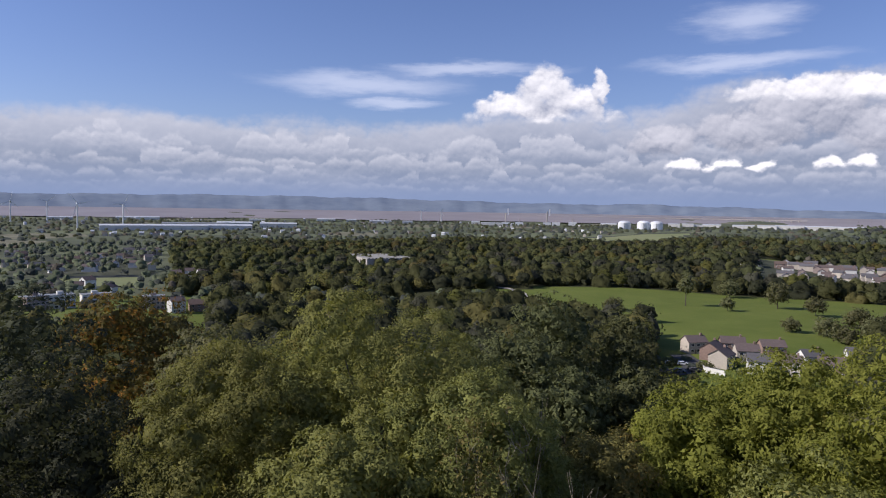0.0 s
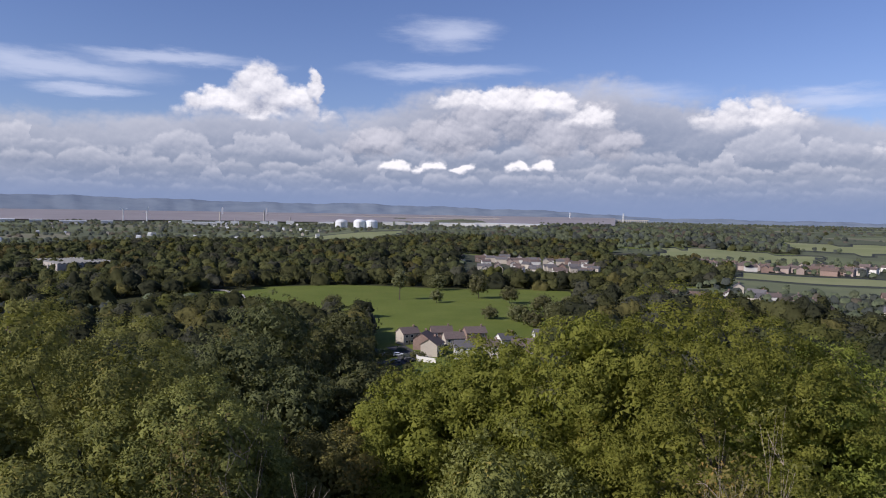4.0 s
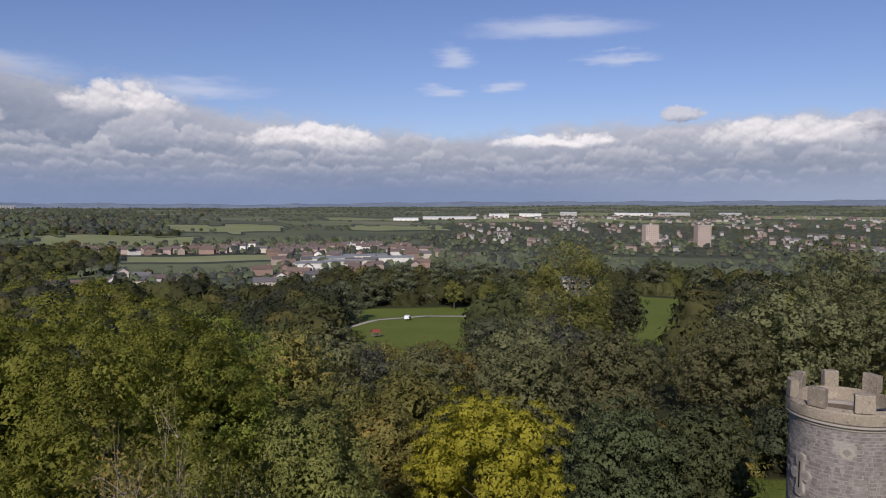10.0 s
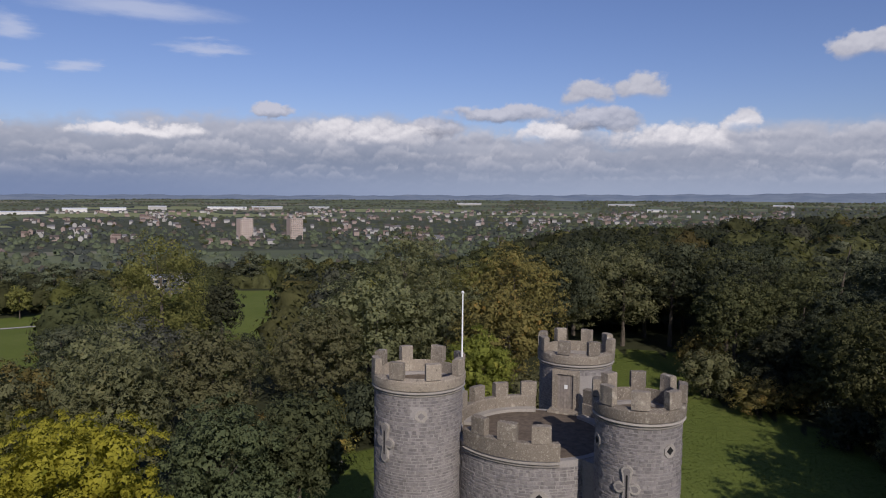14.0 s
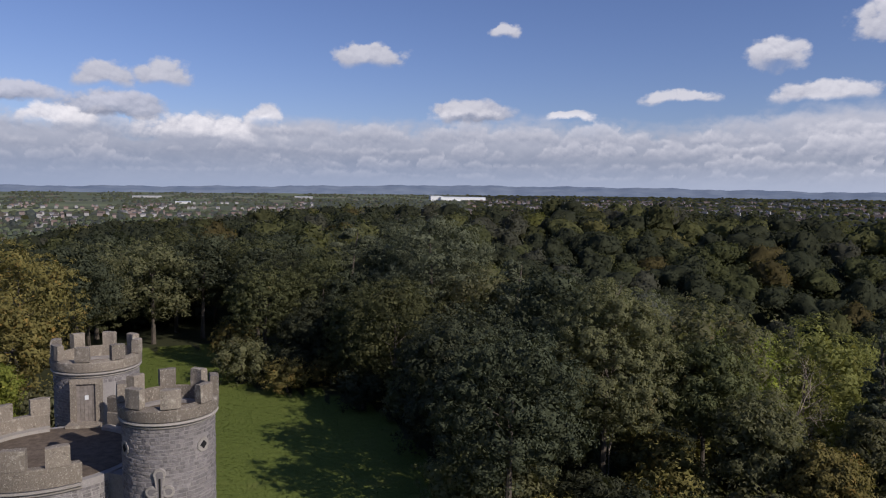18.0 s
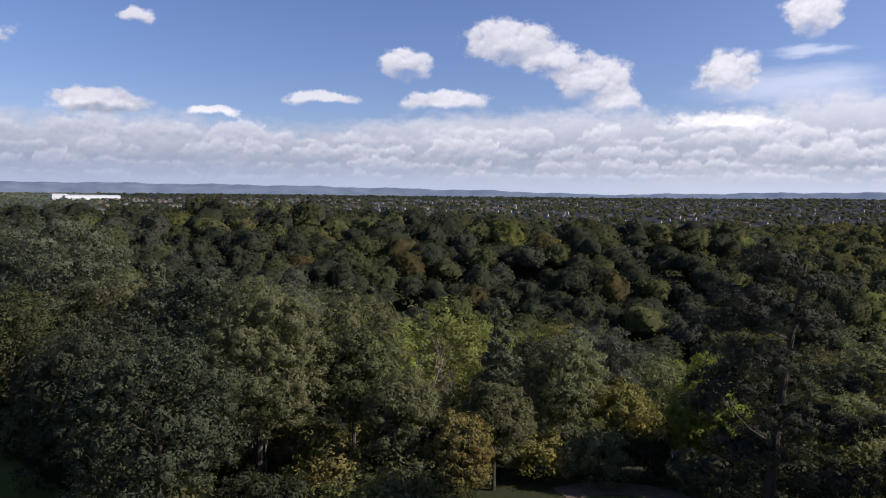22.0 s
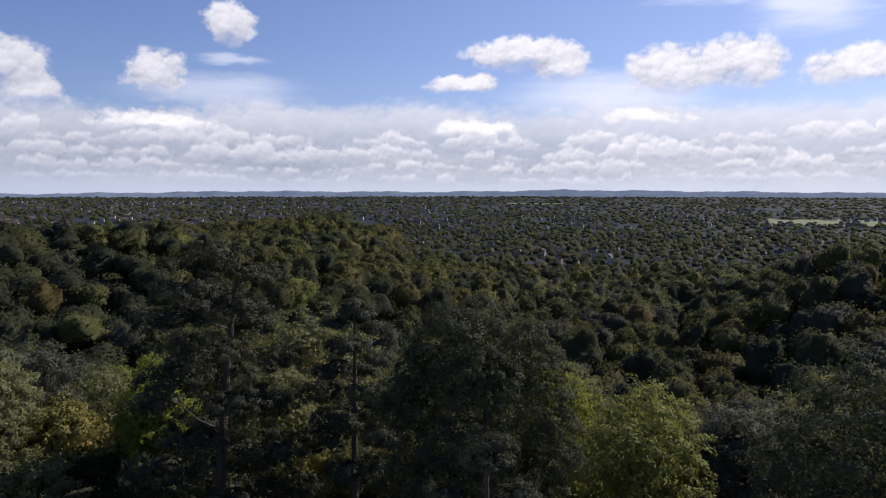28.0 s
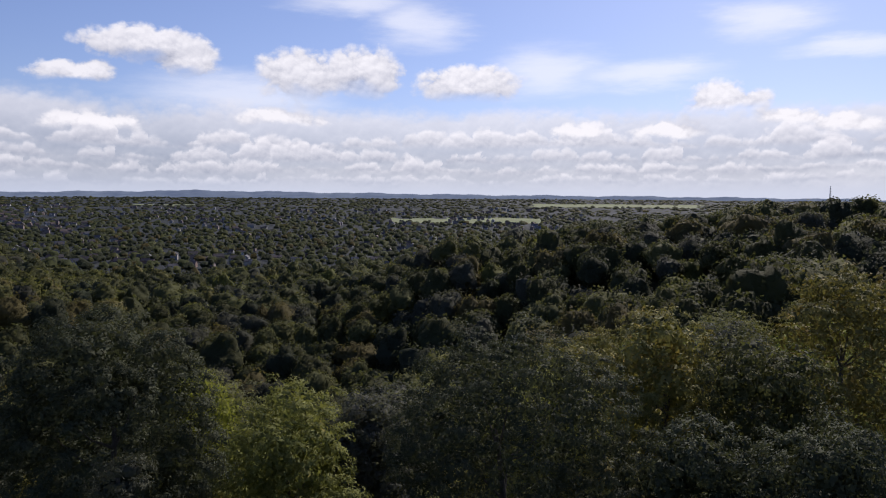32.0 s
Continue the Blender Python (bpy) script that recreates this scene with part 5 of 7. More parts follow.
a, d = scatter(18, 40000, 1250, 1950, 16.0, is_wood)
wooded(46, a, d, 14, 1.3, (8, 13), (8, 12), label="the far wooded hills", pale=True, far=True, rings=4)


def loose(a, d):
    x, y = d * np.sin(np.radians(a)), d * np.cos(np.radians(a))
    w = np.sin(x * 0.011 + 1.3 * np.sin(y * 0.008)) + np.sin(y * 0.017 + x * 0.006)
    return ~is_wood(a, d) & ~is_grass(a, d) & ((w > 0.35) | (np.abs(w) < 0.12))


def garden_spot(a, d):
    return (loose(a, d) | (is_built(a, d) & (np.sin(a * 37 + d * 0.11) > -0.5))) & ~is_park(a, d) & ~within(a, d, (24, 35, 690, 915)) & ~within(a, d, (7, 33, 150, 430)) & ~within(a, d, (-31, -18, 330, 500))


a, d = scatter(14, 26000, 300, 1300, 12.0, lambda a, d: garden_spot(a, d) & (a < 140))
wooded(51, a, d, 10, 0.9, (7, 13), (4.0, 7.0), "garden_trees", "the trees between houses and fields", True, True, 4)
# mostly dark leaf colours: shade of the southern gardens put in by colour
a, d = scatter(19, 40000, 470, 1250, 11.5, lambda a, d: (a >= 140) & ~is_wood(a, d) & ~is_grass(a, d))
wooded(56, a, d, 8, 0.9, (6, 12), (4.6, 8.8), "garden_trees", "the leafy gardens beyond the wood", False, True, 3, 0.75, (0.42, 0.42, 0.08, 0.0, 0.08, 0.0))
a, d = scatter(17, 4000, 180, 560, 11.0, lambda a, d: within(a, d, (16, 32, 190, 345)) | within(a, d, (-31, -18, 330, 540)))
wooded(71, a, d, 40, 0.45, (2.5, 6.5), (2.0, 3.8), "garden_shrubs", "low garden hedges and bushes", True, True, 4)
def far_spot(a, d):
    return (loose(a, d) | (is_built(a, d) & (np.sin(a * 37 + d * 0.11) > -0.2))) & ~((a < 30) & (d > 3150)) & ~((a < 14) & (np.sin(a * 91 + d * 0.37) > 0.3))


a, d = scatter(15, 60000, 1300, 4300, 21.0, lambda a, d: (far_spot(a, d) | ((a < 14) & (d < 2900) & ~is_grass(a, d) & (np.sin(d * 0.021 + 2 * np.sin(a * 0.3)) > -0.35))) & (a < 140))
wooded(61, a, d, 0, 3.4, (6, 11), (7, 12), "hedgerow_trees", "hedges and trees far over the plain", True, True, 3)
def far_leafy(a, d):
    return (a >= 140) & ~is_grass(a, d) & (np.sin(a * 0.9 + 2 * np.sin(d * 0.003)) + np.sin(d * 0.009 + a * 0.3) > -1.5)


# far south as well: shade put in by mostly dark leaf colours
a, d = scatter(16, 40000, 1250, 2200, 17.0, far_leafy)
wooded(66, a, d, 0, 1.5, (5, 10), (6.5, 11.5), "far_canopy", "the leafy suburbs", False, True, 3, 0.62, (0.42, 0.46, 0.06, 0.0, 0.06, 0.0))
a, d = scatter(22, 40000, 2200, 4300, 30.0, far_leafy)
wooded(76, a, d, 0, 1.5, (5, 10), (12, 22), "far_canopy", "the far hills", False, True, 2, 0.42, (0.38, 0.52, 0.06, 0.0, 0.04, 0.0))
# single trees on the meadow and along its edge
for az_, d_, w_, h_ in ((18.9, 510, 13, 22), (21.9, 490, 9, 9), (25.3, 520, 19, 19), (27.8, 490, 14, 12), (22.0, 585, 16, 14), (30.5, 450, 18, 12), (13.5, 470, 14, 9), (28.6, 408, 15, 11), (31.6, 405, 16, 13), (33.2, 430, 14, 12), (29.8, 390, 12, 9), (26.2, 412, 10, 8), (32.6, 470, 12, 10)):
    tree("field_tree", "dark green tree standing alone in the meadow", az_, d_, math.degrees(math.atan((land1(az_, d_) + h_ - EYE) / d_)), w_, "mid", tufts=160, leaves=14, size=0.5, tuft=1.0, lobes=16)


# grass standing on the clearing
rng = np.random.default_rng(77)
ga_ = rng.uniform(80, 189, 420000)
gd_ = np.sqrt(rng.uniform(22 ** 2, 118 ** 2, 420000))
ok = is_grass(ga_, gd_) & (np.hypot(gd_ * np.sin(np.radians(ga_)) - 33.1, gd_ * np.cos(np.radians(ga_)) + 11.5) > 8.5)
ga_, gd_ = ga_[ok], gd_[ok]
c = np.stack([gd_ * np.sin(np.radians(ga_)), gd_ * np.cos(np.radians(ga_)), land(ga_, gd_)], -1)
side = ball(rng, len(c)) * np.array([1, 1, 0]) * rng.uniform(0.04, 0.09, (len(c), 1))
tip = c + rng.normal(size=c.shape) * np.array([0.05, 0.05, 0.0]) + np.array([0, 0, 1.0]) * rng.uniform(0.02, 0.06, (len(c), 1))
up_ = unit(np.array([0, 0, 1.0]) + 0.35 * rng.normal(size=c.shape))
tagged(linked("grass", tris("grass", np.stack([c - side, c + side, tip], 1), LEAF["grass"], up_)), "short green lawn grass in the clearing", "grass", kind="stuff")

# ---- building helpers ----
def part(name, bm, mat, parent=None, label=""):
    """Link a bmesh as one mesh object under a thing or a part."""
    me = bpy.data.meshes.new(name)
    bm.to_mesh(me)
    bm.free()
    me.materials.append(mat)
    ob = linked(name, me, parent)
    if label:
        ob["label"] = label
    return ob


def box(bm, x0, x1, y0, y1, z0, z1):
    v = [bm.verts.new(p) for p in ((x0, y0, z0), (x1, y0, z0), (x1, y1, z0), (x0, y1, z0), (x0, y0, z1), (x1, y0, z1), (x1, y1, z1), (x0, y1, z1))]
    for f in ((3, 2, 1, 0), (4, 5, 6, 7), (0, 1, 5, 4), (1, 2, 6, 5), (2, 3, 7, 6), (3, 0, 4, 7)):
        bm.faces.new([v[i] for i in f])
    return v


def boxes(*specs):
    bm = bmesh.new()
    for s in specs:
        box(bm, *s)
    return bm


def lathe(profile, sides=48, a0=0.0, a1=360.0):
    """A ring or arc turned from (radius, height) pairs; the profile closes on itself."""
    bm = bmesh.new()
    whole = abs(a1 - a0) > 359.9
    n = sides if whole else sides + 1
    rings = []
    for i in range(n):
        a = radians(a0 + (a1 - a0) * i / sides)
        rings.append([bm.verts.new((r * math.cos(a), r * math.sin(a), z)) for r, z in profile])
    m = len(profile)
    for i in range(n if whole else n - 1):
        p, q = rings[i], rings[(i + 1) % n]
        for j in range(m):
            bm.faces.new((p[j], q[j], q[(j + 1) % m], p[(j + 1) % m]))
    if not whole:
        bm.faces.new(rings[0][::-1])
        bm.faces.new(rings[-1])
    bmesh.ops.recalc_face_normals(bm, faces=bm.faces)
    return bm


def arc_block(r0, r1, a0, a1, z0, z1, cuts=2, chip=0.0, rng=None):
    """A curved block between two radii, two bearings and two heights, with slightly worn corners."""
    bm = bmesh.new()
    rings = []
    for i in range(cuts + 1):
        a = a0 + (a1 - a0) * i / cuts
        end = i in (0, cuts)
        k = chip if end else chip * 0.4
        ring = []
        for r, z in ((r0, z0), (r1, z0), (r1, z1 - k), (r1 - k, z1), (r0 + k, z1), (r0, z1 - k)):
            w = rng.uniform(-0.35, 0.35, 2) * chip if rng is not None else (0, 0)
            ring.append(bm.verts.new(((r + w[0]) * math.cos(a), (r + w[0]) * math.sin(a), z + (w[1] if z > z0 else 0))))
        rings.append(ring)
    for p, q in zip(rings, rings[1:]):
        for j in range(6):
            bm.faces.new((p[j], q[j], q[(j + 1) % 6], p[(j + 1) % 6]))
    bm.faces.new(rings[0][::-1])
    bm.faces.new(rings[-1])
    bmesh.ops.recalc_face_normals(bm, faces=bm.faces)
    return bm


# ---- the castle: three round towers about a lower round keep ----
CASTLE = Vector((33.15, -11.5, 0))
TOWERS = [  # bearing from the keep's middle, radius of the rim, sill height, first merlon's turn
    ("flag", Vector((33.7, -5.67, 0)), 2.30, 14.33, 8),
    ("near", Vector((27.56, -14.2, 0)), 1.96, 14.25, 20),
    ("door", Vector((37.86, -15.5, 0)), 2.18, 14.2, 5),
]
castle = tagged(new("castle"), "grey stone mock castle with three crenellated round towers", "castle")
castle.location = CASTLE
crng = np.random.default_rng(3)


def facing(c):
    """Bearing (radians, from east) from a tower's middle towards the drone."""
    return math.atan2(-c.y, -c.x)


def stonework(owner, r, z0, z1, course, length, toward, singles, gaps=()):
    """Coursed rubble: curved stones a little proud of the mortar. Those near the top that face the drone are single parts."""
    rest, count = [], 0
    z = z1
    while z - course > z0:
        h = course * crng.choice([0.8, 1.0, 1.0, 1.2])
        n = int(2 * math.pi * r / length)
        start = crng.uniform(0, 6.28)
        for i in range(n):
            a0 = start + i * 2 * math.pi / n + crng.uniform(-0.02, 0.02)
            a1 = start + (i + 1) * 2 * math.pi / n - 0.028 / r
            mid_ = (a0 + a1) / 2
            off = (mid_ - toward + math.pi) % (2 * math.pi) - math.pi
            if abs(off) > 1.95 or any(abs((mid_ - ga_ + math.pi) % (2 * math.pi) - math.pi) * r < gw and zl < z - h / 2 < zh for ga_, gw, zl, zh in gaps):
                continue
            proud = crng.uniform(0.012, 0.045)
            za, zb = z - h + 0.022, z
            ring = []
            for aa, kk in ((a0, 0.6), ((a0 + a1) / 2, 1.0), (a1, 0.6)):
                ring.append([((r + dr) * math.cos(aa), (r + dr) * math.sin(aa), zz) for dr, zz in ((-0.02, za), (proud * kk, za + 0.012), (proud * kk, zb - 0.012), (-0.02, zb))])
            q = []
            for u, v in zip(ring, ring[1:]):
                q += [[u[k], v[k], v[k + 1], u[k + 1]] for k in range(3)]
            q += [[ring[0][k] for k in (0, 1, 2, 3)][::-1], [ring[2][k] for k in (0, 1, 2, 3)]]
            if count < singles and abs(off) < 1.0:
                count += 1
                linked("stone", quads("stone", q, STONE), owner)
            else:
                rest += q
        z -= h
    if rest:
        tagged(linked("stonework", quads("stonework", rest, STONE), owner), "coursed grey rubble stones", kind="stuff")


def cross_slit(owner, r, bearing, zc, size=1.0):
    """A cross-shaped arrow slit: moulded surround with rounded ends, a shallow recess and a narrow dark slot."""
    # slot is a solid strip; the opening's darkness is its near-black colour
    for nm, grow, mat, proud in (("slit_surround", 0.06, DRESSED, 0.13), ("slit_recess", 0.0, STONE, 0.134), ("slot", -0.04, VOID, 0.138)):
        bm = bmesh.new()
        w = 0.075 * size + grow

        def solid(ring):
            vs = []
            for rad_ in (r - 0.1, r + proud):
                vs.append([bm.verts.new((rad_ * math.cos(bearing + u / r), rad_ * math.sin(bearing + u / r), zc + v)) for u, v in ring])
            k = len(ring)
            bm.faces.new(vs[1])
            for i in range(k):
                bm.faces.new((vs[0][i], vs[0][(i + 1) % k], vs[1][(i + 1) % k], vs[1][i]))

        L, B = 0.70 * size, 0.30 * size
        if nm == "slot":
            solid([(-w, -L * 0.8), (w, -L * 0.8), (w, L * 0.8), (-w, L * 0.8)])
        else:
            # outline of the whole cross with lobed ends, in one loop
            e = w * 1.55 + 0.02
            ring = []
            for q in range(4):
                arm = (B, L, B, L)[q]
                ux, uy = ((1, 0), (0, 1), (-1, 0), (0, -1))[q]
                vx, vy = -uy, ux
                ring.append((ux * w - vx * w, uy * w - vy * w))
                for k in range(9):
                    t_ = -2.2 + 4.4 * k / 8
                    a_, b_ = arm + e * math.cos(t_), e * math.sin(t_)
                    ring.append((ux * a_ + vx * b_, uy * a_ + vy * b_))
            solid(ring)
        part(nm, bm, mat, owner)


def lozenge(owner, r, bearing, zc, s=0.30, hole=VOID):
    """A small diamond opening in a square stone frame."""
    # no hole is cut: with VOID its darkness is a painted near-black face
    for nm, k, mat, proud in (("opening_frame", 1.0, DRESSED, 0.05), ("opening", 0.58, hole, 0.056)):
        bm = bmesh.new()
        ring = [(0, -s * k), (s * k, 0), (0, s * k), (-s * k, 0)] if nm == "opening" else [(s * math.cos(t_ * math.pi / 4 + 0.39), s * math.sin(t_ * math.pi / 4 + 0.39)) for t_ in range(8)]
        vs = [[bm.verts.new((rad_ * math.cos(bearing + u / r), rad_ * math.sin(bearing + u / r), zc + v)) for u, v in ring] for rad_ in (r - 0.1, r + proud)]
        bm.faces.new(vs[1])
        for i in range(len(ring)):
            j = (i + 1) % len(ring)
            bm.faces.new((vs[0][i], vs[0][j], vs[1][j], vs[1][i]))
        part(nm, bm, mat, owner)


def parapet(owner, rim, wall, sill, count, turn, wide, tall, a_from=0.0, a_to=360.0):
    """Merlons standing on a crenellated wall."""
    for i in range(count):
        a = radians(turn + a_from + (a_to - a_from) * i / (count if a_to - a_from > 359 else count - 1))
        half = wide / 2 / rim * crng.uniform(0.94, 1.06)
        part("merlon", arc_block(rim - wall, rim + 0.015, a - half, a + half, sill + 0.002, sill + tall * crng.uniform(0.95, 1.05), 3, 0.05, crng), COPING, owner)


def round_tower(kind, c, rim, sill, turn):
    toward = facing(c)
    body = rim - 0.17
    drum = part("tower", lathe([(body - 0.45, -0.5), (body, -0.5), (body, sill - 0.56), (body - 0.45, sill - 0.56)], 56), MORTAR, castle, f"round {kind} tower of grey coursed stone")
    drum.location = c - CASTLE
    part("parapet_wall", lathe([(rim - 0.40, sill - 0.68), (rim - 0.02, sill - 0.52), (rim, sill - 0.3), (rim, sill - 0.10), (rim - 0.05, sill - 0.05), (rim - 0.30, sill + 0.03), (rim - 0.34, sill), (rim - 0.36, sill - 0.6)], 56), COPING, drum, "weathered pale crenellated parapet")
    part("string_course", lathe([(body - 0.05, sill - 0.72), (body + 0.10, sill - 0.70), (body + 0.16, sill - 0.65), (body + 0.13, sill - 0.58), (body - 0.05, sill - 0.55)], 56), DRESSED, drum, "moulded pale stone band")
    part("string_course", lathe([(body - 0.05, sill - 0.83), (body + 0.06, sill - 0.81), (body + 0.08, sill - 0.77), (body - 0.05, sill - 0.74)], 56), DRESSED, drum)
    part("tower_roof", lathe([(0.02, sill - 0.62), (rim - 0.39, sill - 0.70), (rim - 0.39, sill - 0.9), (0.02, sill - 0.9)], 40), ROOFING, drum, "flat dark roof behind the parapet")
    parapet(drum, rim, 0.34, sill, 8, turn, 0.72, 0.74)
    gaps = []
    if kind == "flag":
        spec = [(-0.78, -3.1), (0.06, -1.7)]
    elif kind == "near":
        spec = [(-0.2, -3.3), (0.78, -1.75), (-1.15, -1.75)]
    else:
        spec = []
    for i, (da, dz) in enumerate(spec):
        z = sill + dz
        if i == 0:
            cross_slit(drum, body, toward + da, z)
            gaps.append((toward + da, 0.34, z - 0.95, z + 0.95))
        else:
            lozenge(drum, body, toward + da, z, 0.30, VOID if kind == "near" else STONE)
            gaps.append((toward + da, 0.34, z - 0.36, z + 0.36))
    if kind == "door":
        gaps.append((toward + 0.28, 0.85, 9.0, 13.0))
    stonework(drum, body, 5.5 if kind != "door" else 9.5, sill - 0.85, 0.155, 0.36, toward, 95, gaps)
    return drum


drums = [round_tower(*q) for q in TOWERS]

# the keep between the towers: round, with bowed bays between the tower bodies
KEEP_R, KEEP_SILL = 4.1, 11.85
keep = part("keep", lathe([(KEEP_R - 0.55, -0.5), (KEEP_R - 0.12, -0.5), (KEEP_R - 0.12, KEEP_SILL - 0.8), (KEEP_R - 0.55, KEEP_SILL - 0.8)], 72), MORTAR, castle, "lower round central keep of grey stone")
toward = facing(CASTLE)
spans = sorted(math.degrees(math.atan2(q[1].y - CASTLE.y, q[1].x - CASTLE.x)) % 360 for q in TOWERS)
for i in range(3):
    lo, hi = spans[i] + 21, (spans[(i + 1) % 3] + (360 if i == 2 else 0)) - 21
    front = lo < 161 < hi
    if front:
        hi = 177
    part("parapet_wall", lathe([(KEEP_R - 0.42, KEEP_SILL - 0.95), (KEEP_R - 0.02, KEEP_SILL - 0.8), (KEEP_R, KEEP_SILL - 0.4), (KEEP_R, KEEP_SILL - 0.05), (KEEP_R - 0.04, KEEP_SILL), (KEEP_R - 0.38, KEEP_SILL), (KEEP_R - 0.42, KEEP_SILL - 0.05)], 28, lo, hi), COPING, keep, "weathered pale crenellated parapet")
    for dz, ex in ((-0.92, 0.05), (-1.05, 0.0)):
        part("string_course", lathe([(KEEP_R - 0.2, KEEP_SILL + dz - 0.05), (KEEP_R - 0.02 + ex, KEEP_SILL + dz - 0.03), (KEEP_R + ex, KEEP_SILL + dz), (KEEP_R - 0.2, KEEP_SILL + dz + 0.04)], 28, lo, hi), DRESSED, keep)
    parapet(keep, KEEP_R, 0.36, KEEP_SILL, 3 if front else 4, 0.0, 0.88, 0.78, 121 if front else lo + 6, 165 if front else hi - 6)
    # walkway kerb round the roof
    part("roof_kerb", lathe([(KEEP_R - 0.85, KEEP_SILL - 0.85), (KEEP_R - 0.44, KEEP_SILL - 0.85), (KEEP_R - 0.44, KEEP_SILL - 0.6), (KEEP_R - 0.85, KEEP_SILL - 0.62)], 28, lo, hi), DRESSED, keep, "pale stone kerb along the roof edge")
part("keep_roof", lathe([(0.02, KEEP_SILL - 0.72), (KEEP_R - 0.45, KEEP_SILL - 0.78), (KEEP_R - 0.45, KEEP_SILL - 0.95), (0.02, KEEP_SILL - 0.95)], 56), ROOFING, keep, "brown mossy gravel roof")
stonework(keep, KEEP_R - 0.12, 5.5, KEEP_SILL - 1.1, 0.155, 0.36, toward, 60, [(toward + 0.06, 0.42, 8.6, 9.7)])
lozenge(keep, KEEP_R - 0.12, toward + 0.06, KEEP_SILL - 2.55, 0.42)
# short link walls between keep and towers
for kind, c, rim, sill, turn in TOWERS:
    v = (c - CASTLE).normalized()
    a = math.degrees(math.atan2(v.y, v.x))
    bm = boxes((KEEP_R - 0.7, (c - CASTLE).length - rim + 0.5, -0.85, 0.85, -0.5, KEEP_SILL - 0.85))
    bmesh.ops.rotate(bm, verts=bm.verts, cent=(0, 0, 0), matrix=Matrix.Rotation(radians(a), 3, "Z"))
    part("link_wall", bm, STONE, castle, "short stone wall joining keep and tower")
# door from the keep's roof into the far tower
kind, c, rim, sill, turn = TOWERS[2]
v = (CASTLE - c).normalized()
a = math.degrees(math.atan2(v.y, v.x)) + 4
z0 = KEEP_SILL - 0.74
face = rim - 0.12


def door_bit(name, specs, mat, label=""):
    bm = boxes(*specs)
    bmesh.ops.rotate(bm, verts=bm.verts, cent=(0, 0, 0), matrix=Matrix.Rotation(radians(a), 3, "Z"))
    return part(name, bm, mat, drums[2], label)


door_bit("door_surround", [(face - 0.5, face + 0.16, -0.72, -0.45, z0, z0 + 2.15), (face - 0.5, face + 0.16, 0.45, 0.72, z0, z0 + 2.15), (face - 0.5, face + 0.17, -0.72, 0.72, z0 + 2.0, z0 + 2.22)], COPING, "weathered stone door surround")
for i in range(5):
    door_bit("plank", [(face, face + 0.06 + 0.006 * (i % 2), -0.45 + i * 0.18, -0.28 + i * 0.18, z0 + 0.02, z0 + 2.0)], OLD_DOOR)
door_bit("notice", [(face + 0.07, face + 0.085, -0.06, 0.12, z0 + 1.2, z0 + 1.42)], WHITE, "small pale notice on the door")
door_bit("doorstep", [(face + 0.0, face + 0.75, -0.8, 0.8, z0 - 0.1, z0 + 0.1)], COPING, "worn stone doorstep")
# flagpole
pole = tagged(new("flagpole"), "slim white flagpole without a flag", "flagpole")
pole.location = TOWERS[0][1] + Vector((-0.36, -2.08, 13.3))
part("pole", lathe([(0.012, 0), (0.05, 0), (0.032, 4.75), (0.012, 4.75)], 10), WHITE, pole)
part("finial", lathe([(0.004, 4.75), (0.07, 4.78), (0.07, 4.86), (0.004, 4.9)], 10), WHITE, pole)
part("bracket", boxes((-0.12, 0.12, -0.12, 0.12, 0, 0.12)), STEEL, pole)
# bench on the grass by the castle
bench = tagged(new("bench"), "small pale wooden bench on the grass", "bench")
bx, by = place(92.6, 62)
bench.matrix_basis = pose(bx, by, land1(92.6, 62), 0, 0, 60)
for i in range(3):
    part("seat_slat", boxes((-0.9, 0.9, -0.25 + i * 0.17, -0.11 + i * 0.17, 0.42, 0.46)), DRESSED, bench)
part("backrest", boxes((-0.9, 0.9, 0.27, 0.31, 0.55, 0.85)), DRESSED, bench)
for sx_ in (-0.75, 0.75):
    for sy_ in (-0.2, 0.22):
        part("leg", boxes((sx_ - 0.04, sx_ + 0.04, sy_ - 0.04, sy_ + 0.04, -0.05, 0.42 if sy_ < 0 else 0.85)), OLD_DOOR, bench)

# ---- houses, blocks and works ----
def gable(bm, w, d, z, rise, over=0.35, thick=0.18):
    """A pitched roof with thickness, ridge along x."""
    w2, d2 = w / 2 + over, d / 2 + over
    p = [(-d2, z - over * rise / (d / 2)), (0, z + rise), (d2, z - over * rise / (d / 2))]
    for (y0, z0), (y1, z1) in zip(p, p[1:]):
        v = [bm.verts.new(q) for q in ((-w2, y0, z0), (w2, y0, z0), (w2, y1, z1), (-w2, y1, z1), (-w2, y0, z0 + thick), (w2, y0, z0 + thick), (w2, y1, z1 + thick), (-w2, y1, z1 + thick))]
        for f in ((3, 2, 1, 0), (4, 5, 6, 7), (0, 1, 5, 4), (1, 2, 6, 5), (2, 3, 7, 6), (3, 0, 4, 7)):
            bm.faces.new([v[i] for i in f])


def house_mesh(w, d, h, rise):
    bm = bmesh.new()
    box(bm, -w / 2, w / 2, -d / 2, d / 2, -2.5, h)
    for x in (-w / 2, w / 2):
        s = 0.15 if x < 0 else -0.15
        v = [bm.verts.new(q) for q in ((x, -d / 2, h), (x, d / 2, h), (x, 0, h + rise - 0.02), (x + s, -d / 2, h), (x + s, d / 2, h), (x + s, 0, h + rise - 0.02))]
        bm.faces.new(v[:3]), bm.faces.new(v[3:][::-1])
    return bm


